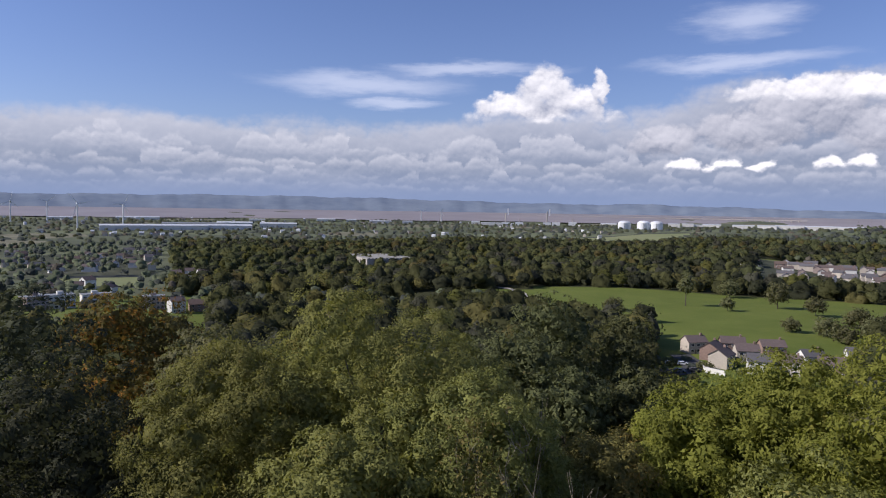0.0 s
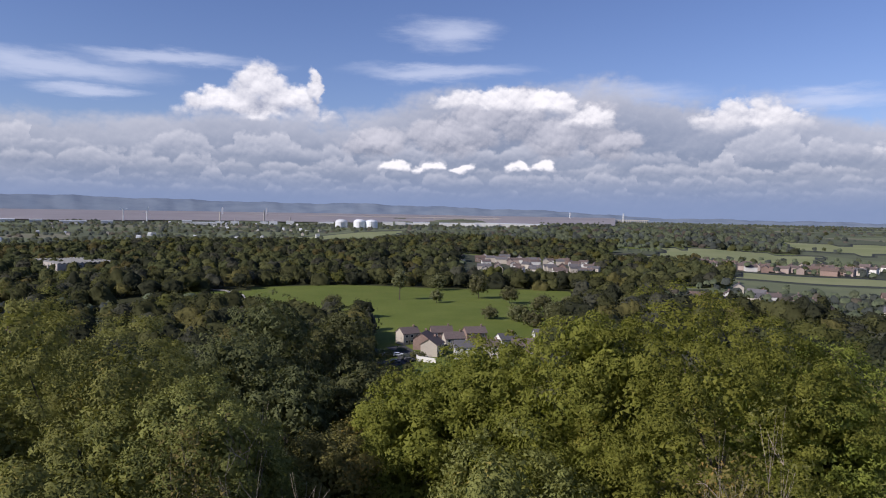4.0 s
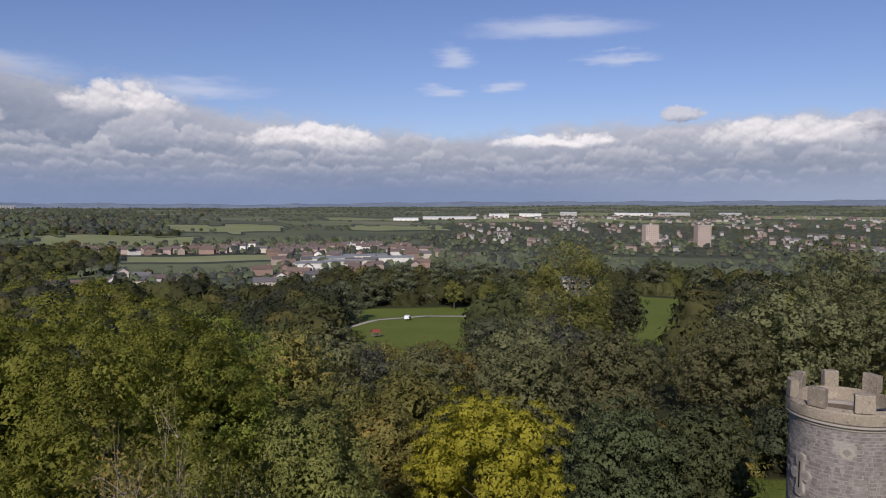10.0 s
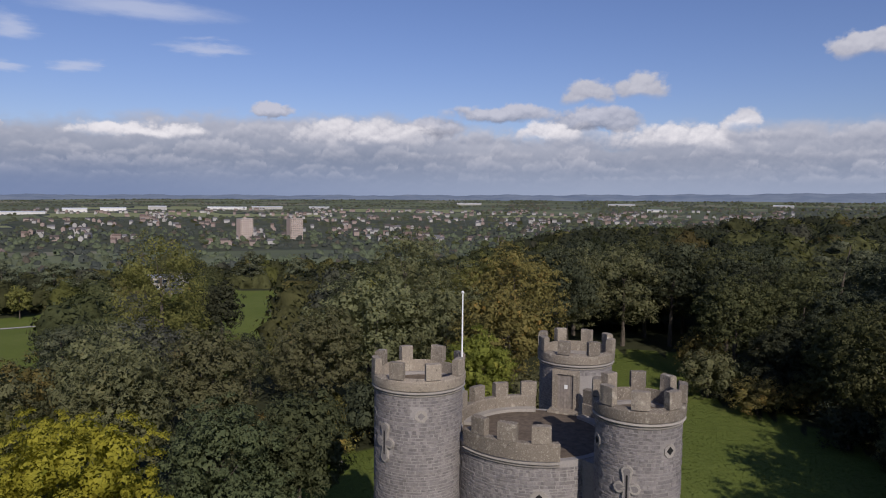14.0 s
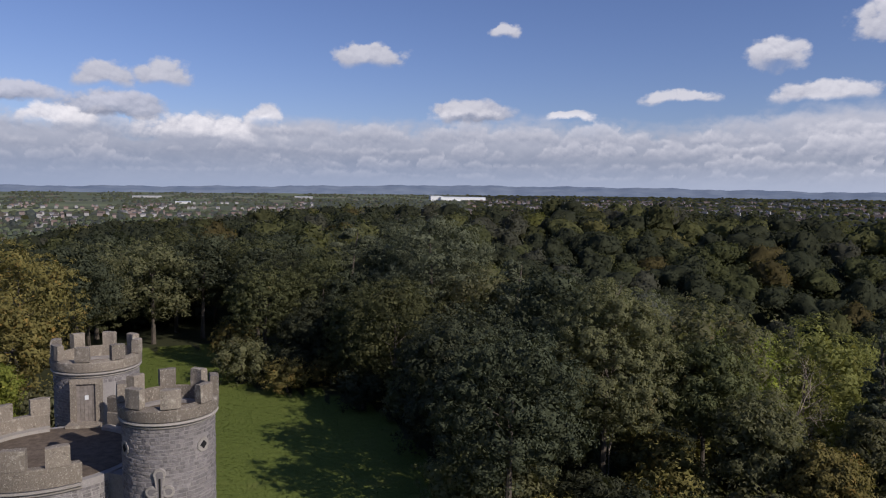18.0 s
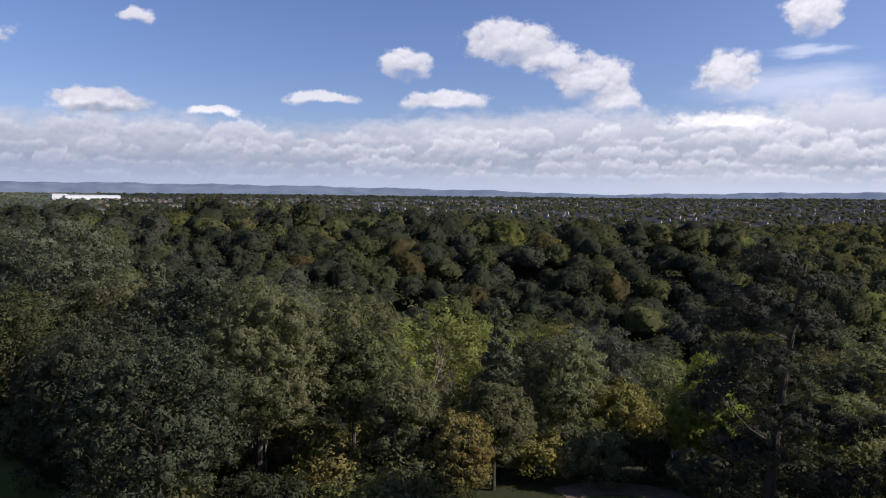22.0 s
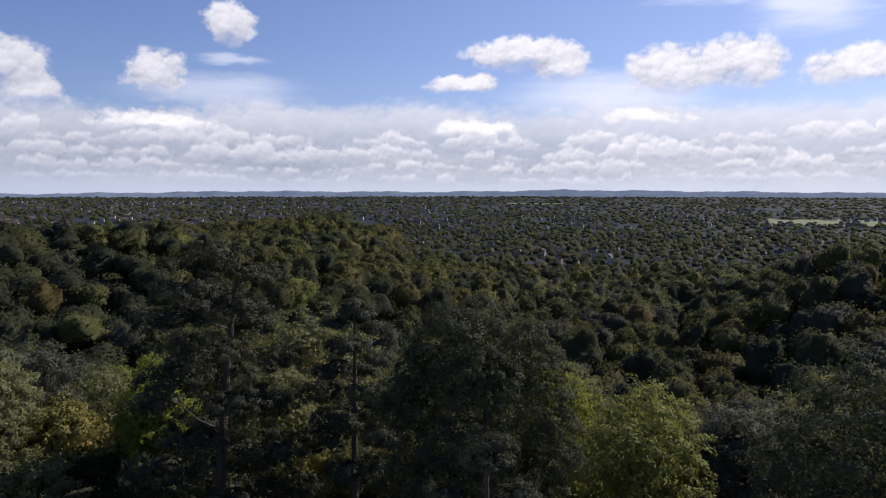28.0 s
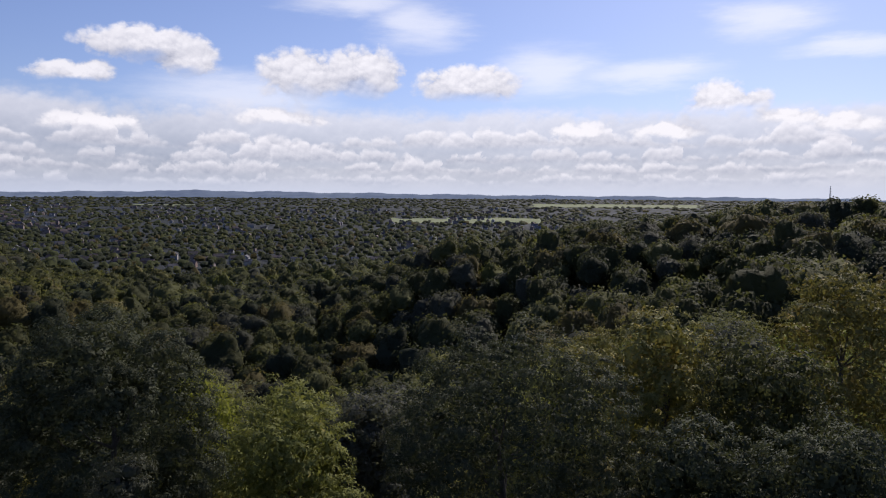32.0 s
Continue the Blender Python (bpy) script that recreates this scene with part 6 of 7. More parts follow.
def house(label, wall, roof, w=9.0, d=7.5, h=5.2, rise=2.4, windows=True, chimney=True, group=""):
    """A pitched-roof house with windows, a door and a chimney, at the origin."""
    o = tagged(new("house"), label, "house", group)
    part("wall", house_mesh(w, d, h, rise), wall, o)
    bm = bmesh.new()
    gable(bm, w, d, h, rise)
    r = part("roof", bm, roof, o)
    if chimney:
        part("chimney", boxes((w * 0.3, w * 0.3 + 0.7, -0.45, 0.45, h + rise * 0.5, h + rise + 1.0)), BRICK_WALL, r)
    if windows:
        for side in (-1, 1):
            for z0 in ((0.9, 3.4) if h > 4 else (0.9,)):
                for i in range(3):
                    x = (i - 1) * w * 0.31
                    y = side * d / 2
                    f = part("window", boxes((x - 0.75, x + 0.75, y - 0.06, y + 0.06, z0, z0 + 1.25)), WHITE, o)
                    part("pane", boxes((x - 0.62, x + 0.62, y - 0.075, y + 0.075, z0 + 0.12, z0 + 1.13)), GLASS, f)
        part("door", boxes((-0.3 - w * 0.16, 0.6 - w * 0.16, -d / 2 - 0.06, -d / 2 + 0.06, -0.1, 2.0)), OLD_DOOR, o)
    return o


def flat_block(label, wall, w, d, storeys, name="apartment_block", bays=5, roof=GREY_ROOF):
    """A flat-roofed block with rows of windows on its long sides."""
    h = storeys * 2.75 + 0.4
    o = tagged(new(name), label, "building")
    part("wall", boxes((-w / 2, w / 2, -d / 2, d / 2, -3, h)), wall, o)
    part("roof", boxes((-w / 2 - 0.25, w / 2 + 0.25, -d / 2 - 0.25, d / 2 + 0.25, h + 0.004, h + 0.4)), roof, o)
    part("stair_head", boxes((-1.8, 1.8, -1.5, 1.5, h + 0.41, h + 2.4)), wall, o)
    for side in (-1, 1):
        for s in range(storeys):
            for i in range(bays):
                x = (i - (bays - 1) / 2) * w / bays
                f = part("window", boxes((x - w / bays * 0.34, x + w / bays * 0.34, side * d / 2 - 0.08, side * d / 2 + 0.08, s * 2.75 + 0.9, s * 2.75 + 2.3)), WHITE, o)
                part("pane", boxes((x - w / bays * 0.31, x + w / bays * 0.31, side * d / 2 - 0.1, side * d / 2 + 0.1, s * 2.75 + 1.0, s * 2.75 + 2.2)), GLASS, f)
    return o


def stand(o, az, d, turn, dz=0.0):
    """Set a thing on the ground; turn: degrees from facing the drone."""
    x, y = place(az, d)
    o.matrix_basis = pose(x, y, land1(az, d) + dz, 0, 0, -az + turn)
    return o


hrng = np.random.default_rng(8)
H = [
    house("cream rendered house with brown tiled roof", RENDER_WALL, TILE, group="houses by the meadow"),
    house("brick house with brown tiled roof", BRICK_WALL, TILE, 10, 7.5, group="houses by the meadow"),
    house("white rendered house with slate roof", WHITE_WALL, SLATE, 8.5, 7, group="houses by the meadow"),
]
NEAR_HOUSES = [(19.6, 334, 30, 0), (21.6, 303, 70, 0), (22.3, 337, 10, 1), (24.2, 297, 5, 2), (25.0, 337, 20, 1), (26.2, 301, -8, 0),
               (20.9, 320, 75, 1), (23.3, 320, 15, 0), (27.6, 320, 30, 2), (29.0, 305, 0, 1), (31.2, 311, 60, 0), (30.5, 337, 15, 2)]
used = [False] * 3
for az_, d_, turn_, k in NEAR_HOUSES:
    if used[k]:
        o = copy_thing(H[k], H[k].matrix_basis)
    else:
        o, used[k] = H[k], True
    stand(o, az_, d_, turn_)
# a road, a garden wall and parked cars among them


def strip(name, label, pts, width, mat, lift=0.12):
    """A road or path laid over the ground along (heading, distance) points."""
    p = []
    for (a0, d0), (a1, d1) in zip(pts, pts[1:]):
        for k in np.linspace(0, 1, 8, endpoint=False):
            p.append(place(a0 + (a1 - a0) * k, d0 + (d1 - d0) * k))
    p.append(place(*pts[-1]))
    p = np.array(p)
    t_ = unit(np.gradient(p, axis=0))
    nrm = np.stack([-t_[:, 1], t_[:, 0]], -1)
    bm = bmesh.new()
    rows2 = []
    for q, n in zip(p, nrm):
        row = []
        for s in (-0.5, 0.0, 0.5):
            x, y = q + n * width * s
            a_, d_ = math.degrees(math.atan2(x, y)), math.hypot(x, y)
            row.append(bm.verts.new((x, y, land1(a_, d_) + lift)))
        rows2.append(row)
    for u, v in zip(rows2, rows2[1:]):
        for j in range(2):
            bm.faces.new((u[j], u[j + 1], v[j + 1], v[j]))
    bmesh.ops.recalc_face_normals(bm, faces=bm.faces)
    if sum(f.normal.z for f in bm.faces) < 0:
        bmesh.ops.reverse_faces(bm, faces=bm.faces)
    return tagged(part(name, bm, mat), label, "road", kind="structure")


strip("road", "grey asphalt estate road", [(16.6, 290), (18.4, 282), (19.7, 294), (19.4, 308), (18.6, 325)], 9, ASPHALT, 0.35)
strip("path", "pale gravel lane between the trees", [(6.0, 455), (6.6, 500), (6.4, 540), (5.4, 575), (3.6, 590)], 5, CONCRETE, 0.35)
strip("path", "pale gravel path across the park lawn", [(60.6, 236), (64.0, 262), (68.0, 275), (73.0, 268)], 3, CONCRETE, 0.15)
strip("path", "bare brown earth path over the grass", [(176.0, 56), (179.0, 58), (182.5, 58.5), (186.0, 57)], 2.6, EARTH, 0.05)
wall_ = tagged(new("garden_wall"), "long white garden wall beside the road", "wall")
for i, (a0, d0, a1, d1) in enumerate(((20.2, 300, 20.4, 289), (20.4, 289, 21.9, 284))):
    (x0, y0), (x1, y1) = place(a0, d0), place(a1, d1)
    z = min(land1(a0, d0), land1(a1, d1))
    L = math.hypot(x1 - x0, y1 - y0)
    bm = boxes((0, L, -0.15, 0.15, -0.8, 2.0), (-0.1, L + 0.1, -0.22, 0.22, 2.002, 2.15))
    q = part("wall_section", bm, WHITE_WALL, wall_)
    q.matrix_basis = pose(x0, y0, z, 0, 0, math.degrees(math.atan2(y1 - y0, x1 - x0)))


def car(label, paint, az, d, turn):
    o = tagged(new("parked_car"), label, "car")
    bm = bmesh.new()
    prof = [(-2.1, 0.35), (2.1, 0.35), (2.15, 0.85), (1.1, 0.95), (0.55, 1.45), (-1.5, 1.48), (-2.1, 0.95)]
    for y in (-0.85, 0.85):
        bm.faces.new([bm.verts.new((x, y, z)) for x, z in (prof if y < 0 else prof[::-1])])
    bm.verts.ensure_lookup_table()
    n = len(prof)
    for i in range(n):
        j = (i + 1) % n
        bm.faces.new((bm.verts[i], bm.verts[n + (n - 1 - i)], bm.verts[n + (n - 1 - j)], bm.verts[j]))
    bmesh.ops.recalc_face_normals(bm, faces=bm.faces)
    part("body", bm, paint, o)
    part("windows", boxes((-1.45, 0.75, -0.86, 0.86, 1.0, 1.36)), GLASS, o)
    for x in (-1.35, 1.35):
        for y in (-0.8, 0.8):
            bm = lathe([(0.02, -0.1), (0.33, -0.1), (0.33, 0.1), (0.02, 0.1)], 14)
            bmesh.ops.rotate(bm, verts=bm.verts, cent=(0, 0, 0), matrix=Matrix.Rotation(radians(90), 3, "X"))
            bmesh.ops.translate(bm, verts=bm.verts, vec=(x, y, 0.33))
            part("wheel", bm, VOID, o)
    return stand(o, az, d, turn, 0.4)


car("white van parked by the estate road", PALE, 17.9, 301, 10)
car("white car parked by the estate road", PALE, 18.8, 300, 10)
car("dark car parked on the estate road", SLATE, 19.7, 287, 20)
car("silver car parked on the estate road", STEEL, 18.6, 284, 10)

# white flats below the first heading
f0 = flat_block("white three-storey flats with grey flat roof", WHITE_WALL, 16, 10, 3)
stand(f0, -28.6, 520, 14)
stand(copy_thing(f0, f0.matrix_basis), -26.4, 528, 10)
f1 = flat_block("brown brick flats with flat roof", PINK_WALL, 14, 9, 3)
stand(f1, -30.2, 505, 30)
stand(copy_thing(f1, f1.matrix_basis), -22.4, 505, 0)
w0 = house("white gabled house among the trees", WHITE_WALL, TILE, 9, 9, 7.5, 2.5, group="houses below the wood")
stand(w0, -20.8, 480, 20)
b0 = house("brown roofed brick house among trees", BRICK_WALL, REDTILE, 12, 8, 5, 2.8, group="houses below the wood")
stand(b0, -19.2, 490, 5)
for a_, d_, t_ in ((-8.6, 430, 10), (-7.0, 436, -10), (-17.5, 445, 30)):
    stand(copy_thing(b0, b0.matrix_basis), a_, d_, t_)
for a_, d_, t_ in ((-27.5, 600, 0), (-26.8, 640, 30), (-29.5, 590, 10), (-25.4, 590, 60), (-20.8, 700, 5), (-19.8, 715, 0), (-18.9, 700, 15)):
    stand(copy_thing(w0, w0.matrix_basis), a_, d_, t_)

# the big sheet-roofed hall in the wood
hall = tagged(new("reservoir_hall"), "wide grey ribbed roof hall among trees", "building")
part("wall", boxes((-26, 26, -36, 36, -8, 15.6)), CONCRETE, hall)
for i in range(13):
    bm = bmesh.new()
    x = -26 + i * 4
    v = [bm.verts.new(q) for q in ((x, -36.5, 15.61), (x + 2, -36.5, 16.8), (x + 4, -36.5, 15.61), (x, 36.5, 15.61), (x + 2, 36.5, 16.8), (x + 4, 36.5, 15.61))]
    for f in ((0, 1, 4, 3), (1, 2, 5, 4), (0, 2, 1), (3, 4, 5)):
        bm.faces.new([v[j] for j in f])
    part("roof_bay", bm, DULL_ROOF, hall)
stand(hall, -5.2, 800, 18, -7.5)

# white house and terrace on the hill by the meadow
wh = flat_block("large white hillside house with low roof", WHITE_WALL, 20, 10, 2, "large_house", 5, TILE)
stand(wh, 23.4, 830, 10)
stand(copy_thing(b0, b0.matrix_basis), 25.4, 835, 0)

# repeated houses of the town: kinds built once, then copied
T = [
    house("pinkish brick terrace house with brown roof", PINK_WALL, TILE, 11, 8, 5.4, 2.6, False, group="town houses"),
    house("brick terrace house with red-brown roof", BRICK_WALL, REDTILE, 13, 8, 5.2, 2.8, False, group="town houses"),
    house("cream house with grey slate roof", RENDER_WALL, SLATE, 11, 8, 5.4, 2.6, False, group="town houses"),
    house("white house with brown roof", WHITE_WALL, TILE, 10, 8, 5.0, 2.4, False, group="town houses"),
]
started = [False] * 4


def town(a0, a1, d0, d1, count, odds, size=1.0, gap=15):
    done = []
    for _ in range(count * 12):
        if len(done) >= count:
            break
        a_ = hrng.uniform(a0, a1)
        d_ = hrng.uniform(d0, d1)
        x, y = place(a_, d_)
        if any((x - p) ** 2 + (y - q) ** 2 < gap * gap for p, q in done):
            continue
        done.append((x, y))
        k = hrng.choice(4, p=odds)
        o = copy_thing(T[k], T[k].matrix_basis) if started[k] else T[k]
        started[k] = True
        stand(o, a_, d_, hrng.choice([0, 12, 90, -20]), 0.3)
        o.scale = (size * hrng.uniform(0.9, 1.5), size, size)


town(25.6, 34.6, 715, 900, 50, (.1, .1, .25, .55), 0.9, 13)
town(42.5, 53, 870, 960, 40, (.5, .3, .1, .1))
town(53, 67, 870, 1010, 40, (.3, .3, .2, .2))
town(56, 70, 580, 850, 34, (.3, .2, .25, .25))
town(41, 59, 460, 620, 16, (.1, .2, .3, .4))
town(203, 236, 660, 900, 30, (.35, .35, .2, .1), 0.75, 20)
town(-32, -22, 780, 1100, 26, (.1, .2, .3, .4))


def far_town(label, a0, a1, d0, d1, count, wall, roof, seed):
    """Streets too far to tell one house from the next: walls in one mesh, roofs in another."""
    r = np.random.default_rng(seed)
    a_, d_ = r.uniform(a0, a1, count * 3), r.uniform(d0, d1, count * 3)
    street = np.sin(a_ * 0.55 + 2 * np.sin(d_ * 0.004)) + np.sin(d_ * 0.011 + a_ * 0.2)
    a_, d_ = a_[street > -0.2][:count], d_[street > -0.2][:count]
    count = len(a_)
    x, y, z = d_ * np.sin(np.radians(a_)), d_ * np.cos(np.radians(a_)), land(a_, d_)
    w, dp, h = r.uniform(2.8, 6.0, count), np.full(count, 3.3), r.uniform(4.6, 6.2, count)
    turn = -np.radians(a_) + r.choice([0, 0.25, 1.4, -0.3], count)
    ux, uy = np.cos(turn), np.sin(turn)

    def at(su, sv, hz):
        return np.stack([x + ux * w * su - uy * dp * sv, y + uy * w * su + ux * dp * sv, z + hz], -1)

    sides = []
    for (u0, v0), (u1, v1) in (((-1, -1), (1, -1)), ((1, -1), (1, 1)), ((1, 1), (-1, 1)), ((-1, 1), (-1, -1))):
        sides.append(np.stack([at(u0, v0, -3), at(u1, v1, -3), at(u1, v1, h), at(u0, v0, h)], 1))
    for u0 in (-0.98, 0.98):
        sides.append(np.stack([at(u0, -1, h), at(u0, 1, h), at(u0, 0.02, h + 2.5), at(u0, -0.02, h + 2.5)], 1))
    tops = [np.stack([at(-1.04, s, h - 0.2), at(1.04, s, h - 0.2), at(1.04, 0, h + 2.7), at(-1.04, 0, h + 2.7)], 1) for s in (-1.1, 1.1)]
    o = tagged(linked("town", quads("town", np.concatenate(sides), wall)), label, "houses", kind="stuff")
    tagged(linked("roofs", quads("roofs", np.concatenate(tops), roof), o), kind="stuff")


for i, (wl_, rf_, wd_) in enumerate(((FAR_BRICK, FAR_TILE, "brick"), (FAR_PALE, FAR_TILE, "pale"), (FAR_PALE, SLATE, "cream"), (FAR_BRICK, REDTILE, "red brick"))):
    far_town(f"far {wd_} houses among the trees of the eastern town", 70, 128, 980, 2500, 150, wl_, rf_, 100 + i)
    far_town(f"far {wd_} works and sheds on the shore plain", -33, 13, 1500, 3150, 22, (METAL_ROOF, WHITE_WALL, CONCRETE, RENDER_WALL)[i], (METAL_ROOF, GREY_ROOF, METAL_ROOF, SLATE)[i], 130 + i)
    far_town(f"far {wd_} houses of the southern suburbs", 140, 210, 1000, 3200, 300, wl_, rf_, 110 + i)
    far_town(f"far {wd_} houses of the suburb beyond the wood", 203, 250, 750, 2600, 110, wl_, rf_, 120 + i)


def shed(label, az, d, w, dep, h, turn, roof=METAL_ROOF, wall=WHITE_WALL, name="warehouse"):
    """A long low works building with a shallow roof and a row of dock doors."""
    o = tagged(new(name), label, "warehouse")
    part("wall", boxes((-w / 2, w / 2, -dep / 2, dep / 2, -4, h)), wall, o)
    bm = bmesh.new()
    gable(bm, w, dep, h, dep * 0.035 + 0.6, 0.5, 0.4)
    part("roof", bm, roof, o)
    n = max(2, int(w / 14))
    for i in range(min(n, 10)):
        x = (i + 0.5) / min(n, 10) * w - w / 2
        part("dock_door", boxes((x - w / n * 0.12, x + w / n * 0.12, -dep / 2 - 0.12, -dep / 2 + 0.1, 0, h * 0.35)), GREY_ROOF, o)
    return stand(o, az, d, turn)


PALEW = "long pale warehouse with metal roof"
shed(PALEW, -22.3, 2050, 265, 70, 12, 4)
shed(PALEW, -16.9, 2080, 120, 60, 11, 4)
shed(PALEW, -16.5, 2400, 110, 60, 12, 4)
shed(PALEW, -13.2, 2250, 110, 60, 12, 0)
shed(PALEW, -23.4, 2900, 150, 50, 11, 0)
shed(PALEW, -19.5, 2300, 180, 60, 10, 0, GREY_ROOF)
for a_ in (-28.5, -14.8, -9.5, -7.5, -5.2, -3.0, 2.5, 3.8, 13.0, 20.0):
    shed("far pale works building on the plain", a_, 2850 + 120 * math.sin(a_ * 3), 60 + 25 * math.sin(a_ * 7), 35, 10, 0)
for a_, w_ in ((22.8, 70), (24.4, 60), (25.9, 90), (28.0, 110), (30.2, 120), (17.9, 40), (18.9, 40), (20.6, 60)):
    shed("white works building beyond the ridge", a_, 2600 + 20 * a_ % 200, w_, 40, 13, 0)
for a_, d_, w_, h_ in ((70.0, 2700, 200, 10), (76.5, 3000, 90, 11), (79.5, 3100, 70, 14), (84.5, 3200, 160, 10), (87.5, 3200, 130, 11), (91.5, 3300, 90, 9),
                       (66.5, 2600, 90, 9), (103.5, 3500, 150, 11), (115.5, 3400, 150, 9), (118.0, 2500, 60, 10), (127.0, 3300, 100, 12), (74.0, 2900, 80, 14)):
    shed("large white industrial hall on the far plain", a_, d_ * (0.8 if a_ < 95 else 1.0), w_ * 0.8, 40, h_ * 0.7, 0, wall=FAR_PALE if int(a_) % 2 else WHITE_WALL)
shed("big white factory hall on the skyline", 139.6, 3000, 190, 60, 14, 12, wall=WHITE)
shed("white factory tower block beside the hall", 137.5, 2990, 52, 40, 20, 12, wall=WHITE)
for a_, d_, w_ in ((58.8, 640, 26), (60.6, 700, 40), (61.5, 660, 34), (63.2, 730, 44), (65.4, 700, 40)):
    shed("white and grey school building with flat roof", a_, d_, w_, 16, 7, 8, GREY_ROOF, name="school_building")

# two slab tower blocks
tb = flat_block("pinkish concrete tower block with window rows", TOWER_WALL, 20, 15, 13, "tower_block", 6)
stand(tb, 85.8, 1105, 25, -4)
stand(copy_thing(tb, tb.matrix_basis), 89.6, 1105, 25, -4)

# the mansion behind the thin tree
man = flat_block("pale stone mansion partly hidden by trees", RENDER_WALL, 24, 13, 2, "mansion", 7)
stand(man, 80.8, 352, 12, 2)


# wind turbines on the shore
def turbine(az, d, hub, spin):
    o = tagged(new("wind_turbine"), "slender white wind turbine with three blades", "wind turbine", "wind turbines on the shore")
    part("tower", lathe([(0.1, -4), (2.2, -4), (1.3, hub), (0.1, hub)], 12), PALE, o)
    part("nacelle", boxes((-1.6, 1.6, -4.5, 3.0, hub, hub + 3)), PALE, o)
    for i in range(3):
        a = radians(spin + i * 120)
        L = hub * 0.5
        bm = bmesh.new()
        pts = [(0.9, 0), (1.6, L * 0.2), (0.3, L), (-0.3, L), (-0.6, L * 0.2), (-0.9, 0)]
        f = [bm.verts.new((u, -5.2, v)) for u, v in pts]
        g = [bm.verts.new((u, -4.7, v)) for u, v in pts]
        bm.faces.new(f), bm.faces.new(g[::-1])
        for j in range(6):
            k = (j + 1) % 6
            bm.faces.new((f[k], f[j], g[j], g[k]))
        bmesh.ops.recalc_face_normals(bm, faces=bm.faces)
        bmesh.ops.rotate(bm, verts=bm.verts, cent=(0, 0, 0), matrix=Matrix.Rotation(a, 3, "Y"))
        bmesh.ops.translate(bm, verts=bm.verts, vec=(0, 0, hub + 1.5))
        part("blade", bm, PALE, o)
    part("hub", boxes((-0.8, 0.8, -5.4, -4.4, hub + 0.7, hub + 2.3)), PALE, o)
    return stand(o, az, d, 15)


for a_, d_, h_, s_ in ((-31.5, 2650, 62, 10), (-29.3, 2650, 64, 50), (-27.4, 2000, 66, 80), (-24.4, 2350, 62, 30), (-1.9, 3150, 45, 65), (-0.3, 3100, 42, 15)):
    turbine(a_, d_, h_, s_)


# storage tanks, chimneys and the long bridge
def tank(az, d, r, h):
    o = tagged(new("storage_tank"), "white domed storage tank", "tank", "domed storage tanks")
    part("shell", lathe([(0.2, -4), (r, -4), (r, h * 0.72), (0.2, h * 0.72)], 28), PALE, o)
    part("dome", lathe([(0.2, h * 0.72 + 0.01), (r, h * 0.72 + 0.01), (r * 0.85, h * 0.86), (r * 0.5, h * 0.97), (0.2, h)], 28), PALE, o)
    part("ladder", boxes((-0.6, 0.6, -r - 0.8, -r - 0.1, -2, h * 0.72)), STEEL, o)
    return stand(o, az, d, 0)


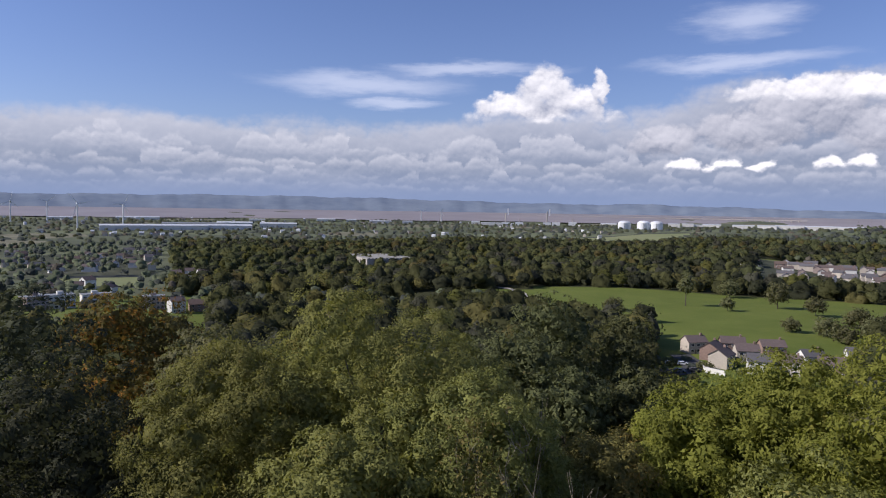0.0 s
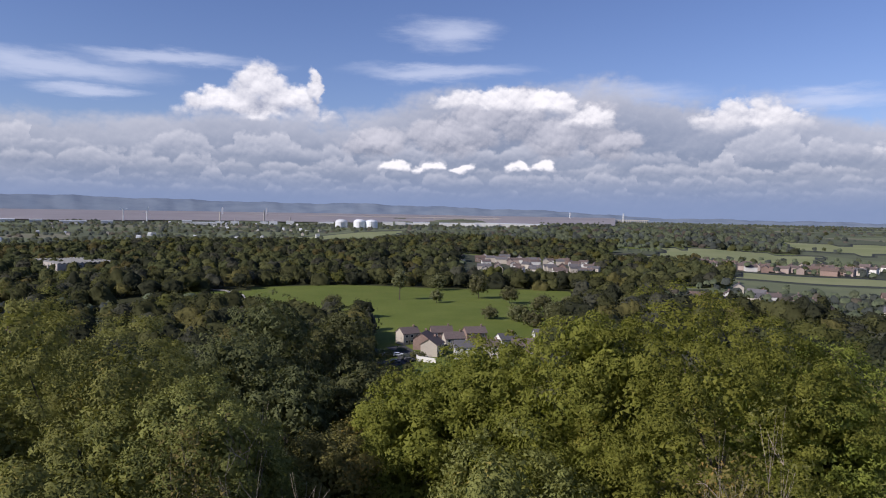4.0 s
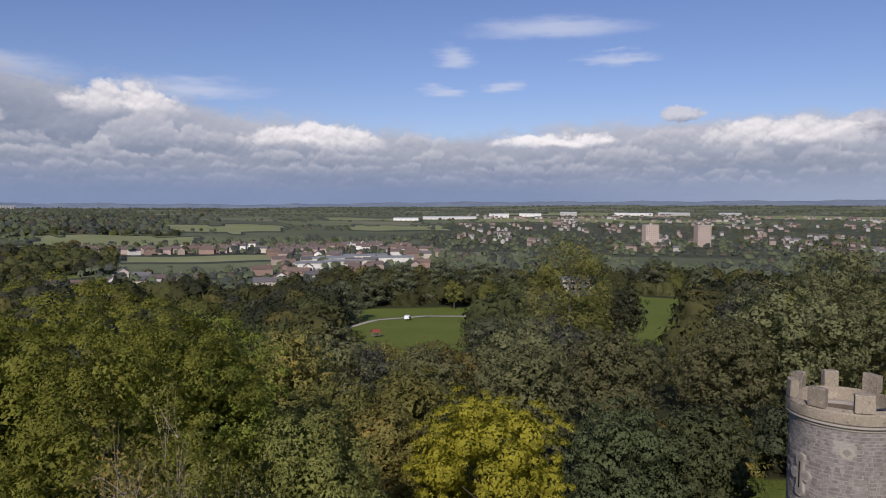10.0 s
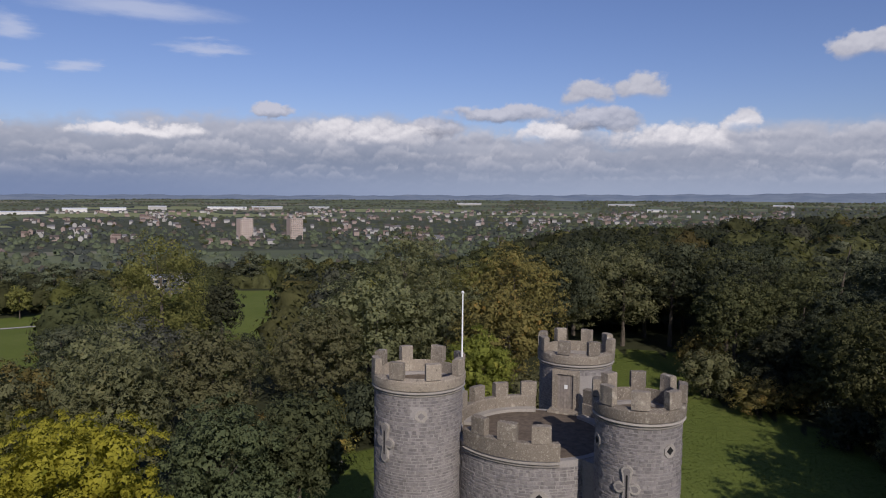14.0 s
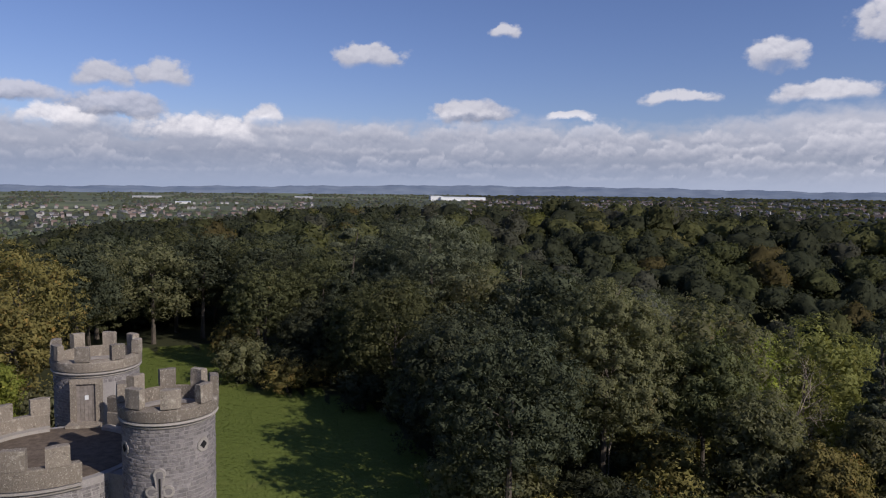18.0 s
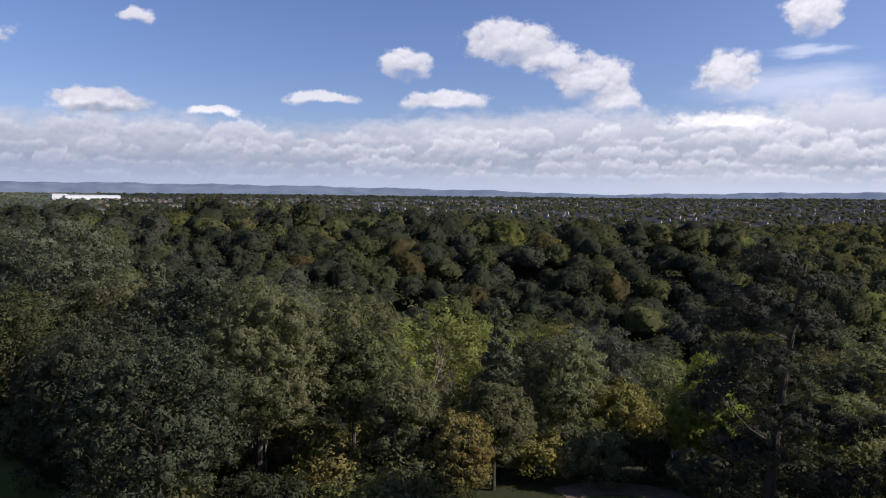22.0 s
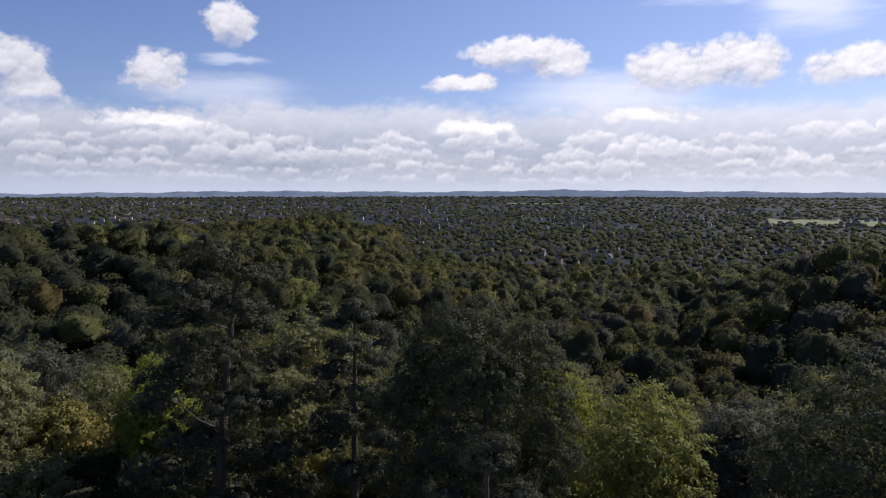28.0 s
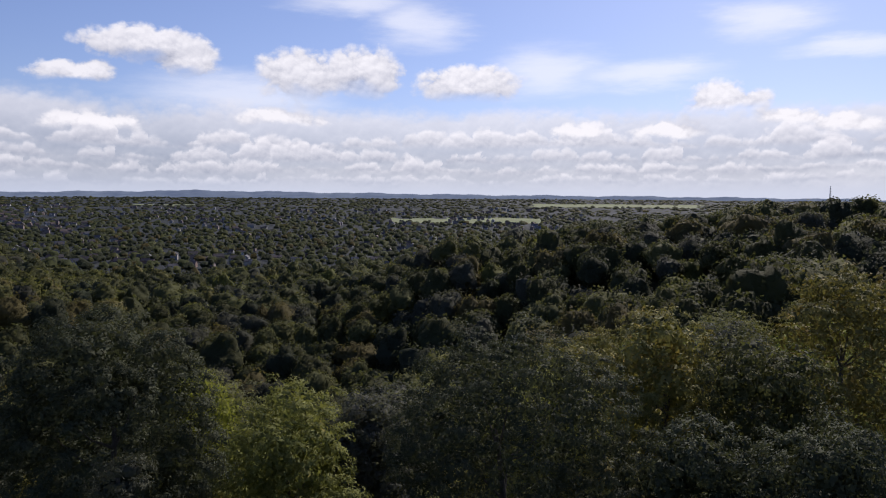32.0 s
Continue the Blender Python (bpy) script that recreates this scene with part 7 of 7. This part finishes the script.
for a_ in (14.2, 15.65, 16.6):
    tank(a_, 2350, 20, 27)
for a_, h_ in ((4.9, 62), (8.2, 72), (6.0, 30), (10.2, 34), (8.9, 26)):
    o = tagged(new("chimney_stack"), "pale works chimney on the shore", "chimney")
    part("shaft", lathe([(0.3, -4), (3.2, -4), (2.0, h_ * 0.8), (0.3, h_ * 0.8)], 12), CONCRETE, o)
    part("plant", boxes((-16, 16, -8, 8, -4, 13)), PALE, o)
    stand(o, a_, 2900, 0)
for nm, lb, a0, a1, d0, d1, z0, pylons in (("bridge", "long low white bridge over the estuary", -2.0, 27.0, 4200, 3900, -16.0, (5.1, 8.4)), ("bridge", "far white suspension bridge over the estuary", 29.5, 38.5, 4300, 4300, -14.0, (32.5, 36.6))):
    o = tagged(new(nm), lb, "bridge")
    n = 60
    ps = [Vector((*place(a0 + (a1 - a0) * i / n, d0 + (d1 - d0) * i / n), z0)) for i in range(n + 1)]
    bm = bmesh.new()
    prev = None
    for p in ps:
        q = [bm.verts.new(p + Vector((0, 0, dz))) for dz in (0.0, 3.2)] + [bm.verts.new(p * 1.003 + Vector((0, 0, dz - p.z * 0.003))) for dz in (3.2, 0.0)]
        if prev:
            for j in range(4):
                bm.faces.new((prev[j], q[j], q[(j + 1) % 4], prev[(j + 1) % 4]))
        prev = q
    bmesh.ops.recalc_face_normals(bm, faces=bm.faces)
    part("deck", bm, CONCRETE, o)
    for i, p in enumerate(ps[1:-1]):
        part("pier", boxes((p.x - 2.5, p.x + 2.5, p.y - 2.5, p.y + 2.5, -40, z0)), CONCRETE, o)
    for a_ in pylons:
        x, y = place(a_, d0 + (d1 - d0) * (a_ - a0) / (a1 - a0))
        part("pylon", boxes((x - 3, x + 3, y - 3, y + 3, -40, z0 + 40)), PALE, o)


# the thin mast on the western ridge
mast = tagged(new("radio_mast"), "thin lattice radio mast on the ridge", "mast")
for sx_, sy_ in ((-1, -1), (1, -1), (1, 1), (-1, 1)):
    linked("leg", quads("leg", tube([(sx_ * 2.2, sy_ * 2.2, -5), (sx_ * 0.4, sy_ * 0.4, 56)], 0.28, 0.2, 5), STEEL), mast)
for i in range(9):
    z = i * 6.2
    k = 2.2 - 1.8 * (z + 5) / 61
    linked("brace", quads("brace", np.concatenate([tube([(-k, -k, z), (k, -k, z + 5)], 0.14, 0.14, 4), tube([(k, -k, z), (k, k, z + 5)], 0.14, 0.14, 4), tube([(k, k, z), (-k, k, z + 5)], 0.14, 0.14, 4), tube([(-k, k, z), (-k, -k, z + 5)], 0.14, 0.14, 4)]), STEEL), mast)
stand(mast, 266.5, 1500, 20)
mast.location.z = EYE + 1500 * math.tan(radians(1.05)) - 56

# playground bits and a van on the park lawn
for a_, d_, m_, lb in ((72.3, 252, RED, "red playground tower with roof"), (64.0, 214, RED, "low red playground frame"), (59.0, 250, RED, "small red-roofed park hut")):
    o = tagged(new("play_tower"), lb, "playground")
    part("deck", boxes((-2, 2, -1.5, 1.5, 1.2, 1.4)), OLD_DOOR, o)
    for x in (-1.9, 1.9):
        for y in (-1.4, 1.4):
            part("post", boxes((x - 0.1, x + 0.1, y - 0.1, y + 0.1, -0.5, 3.2)), OLD_DOOR, o)
    bm = bmesh.new()
    gable(bm, 4.2, 3.2, 3.1, 1.2)
    part("roof", bm, m_, o)
    stand(o, a_, d_, 20)
    o.scale = (0.55, 0.55, 0.55)
car("white van parked on the park lawn", PALE, 66.6, 262, 80)
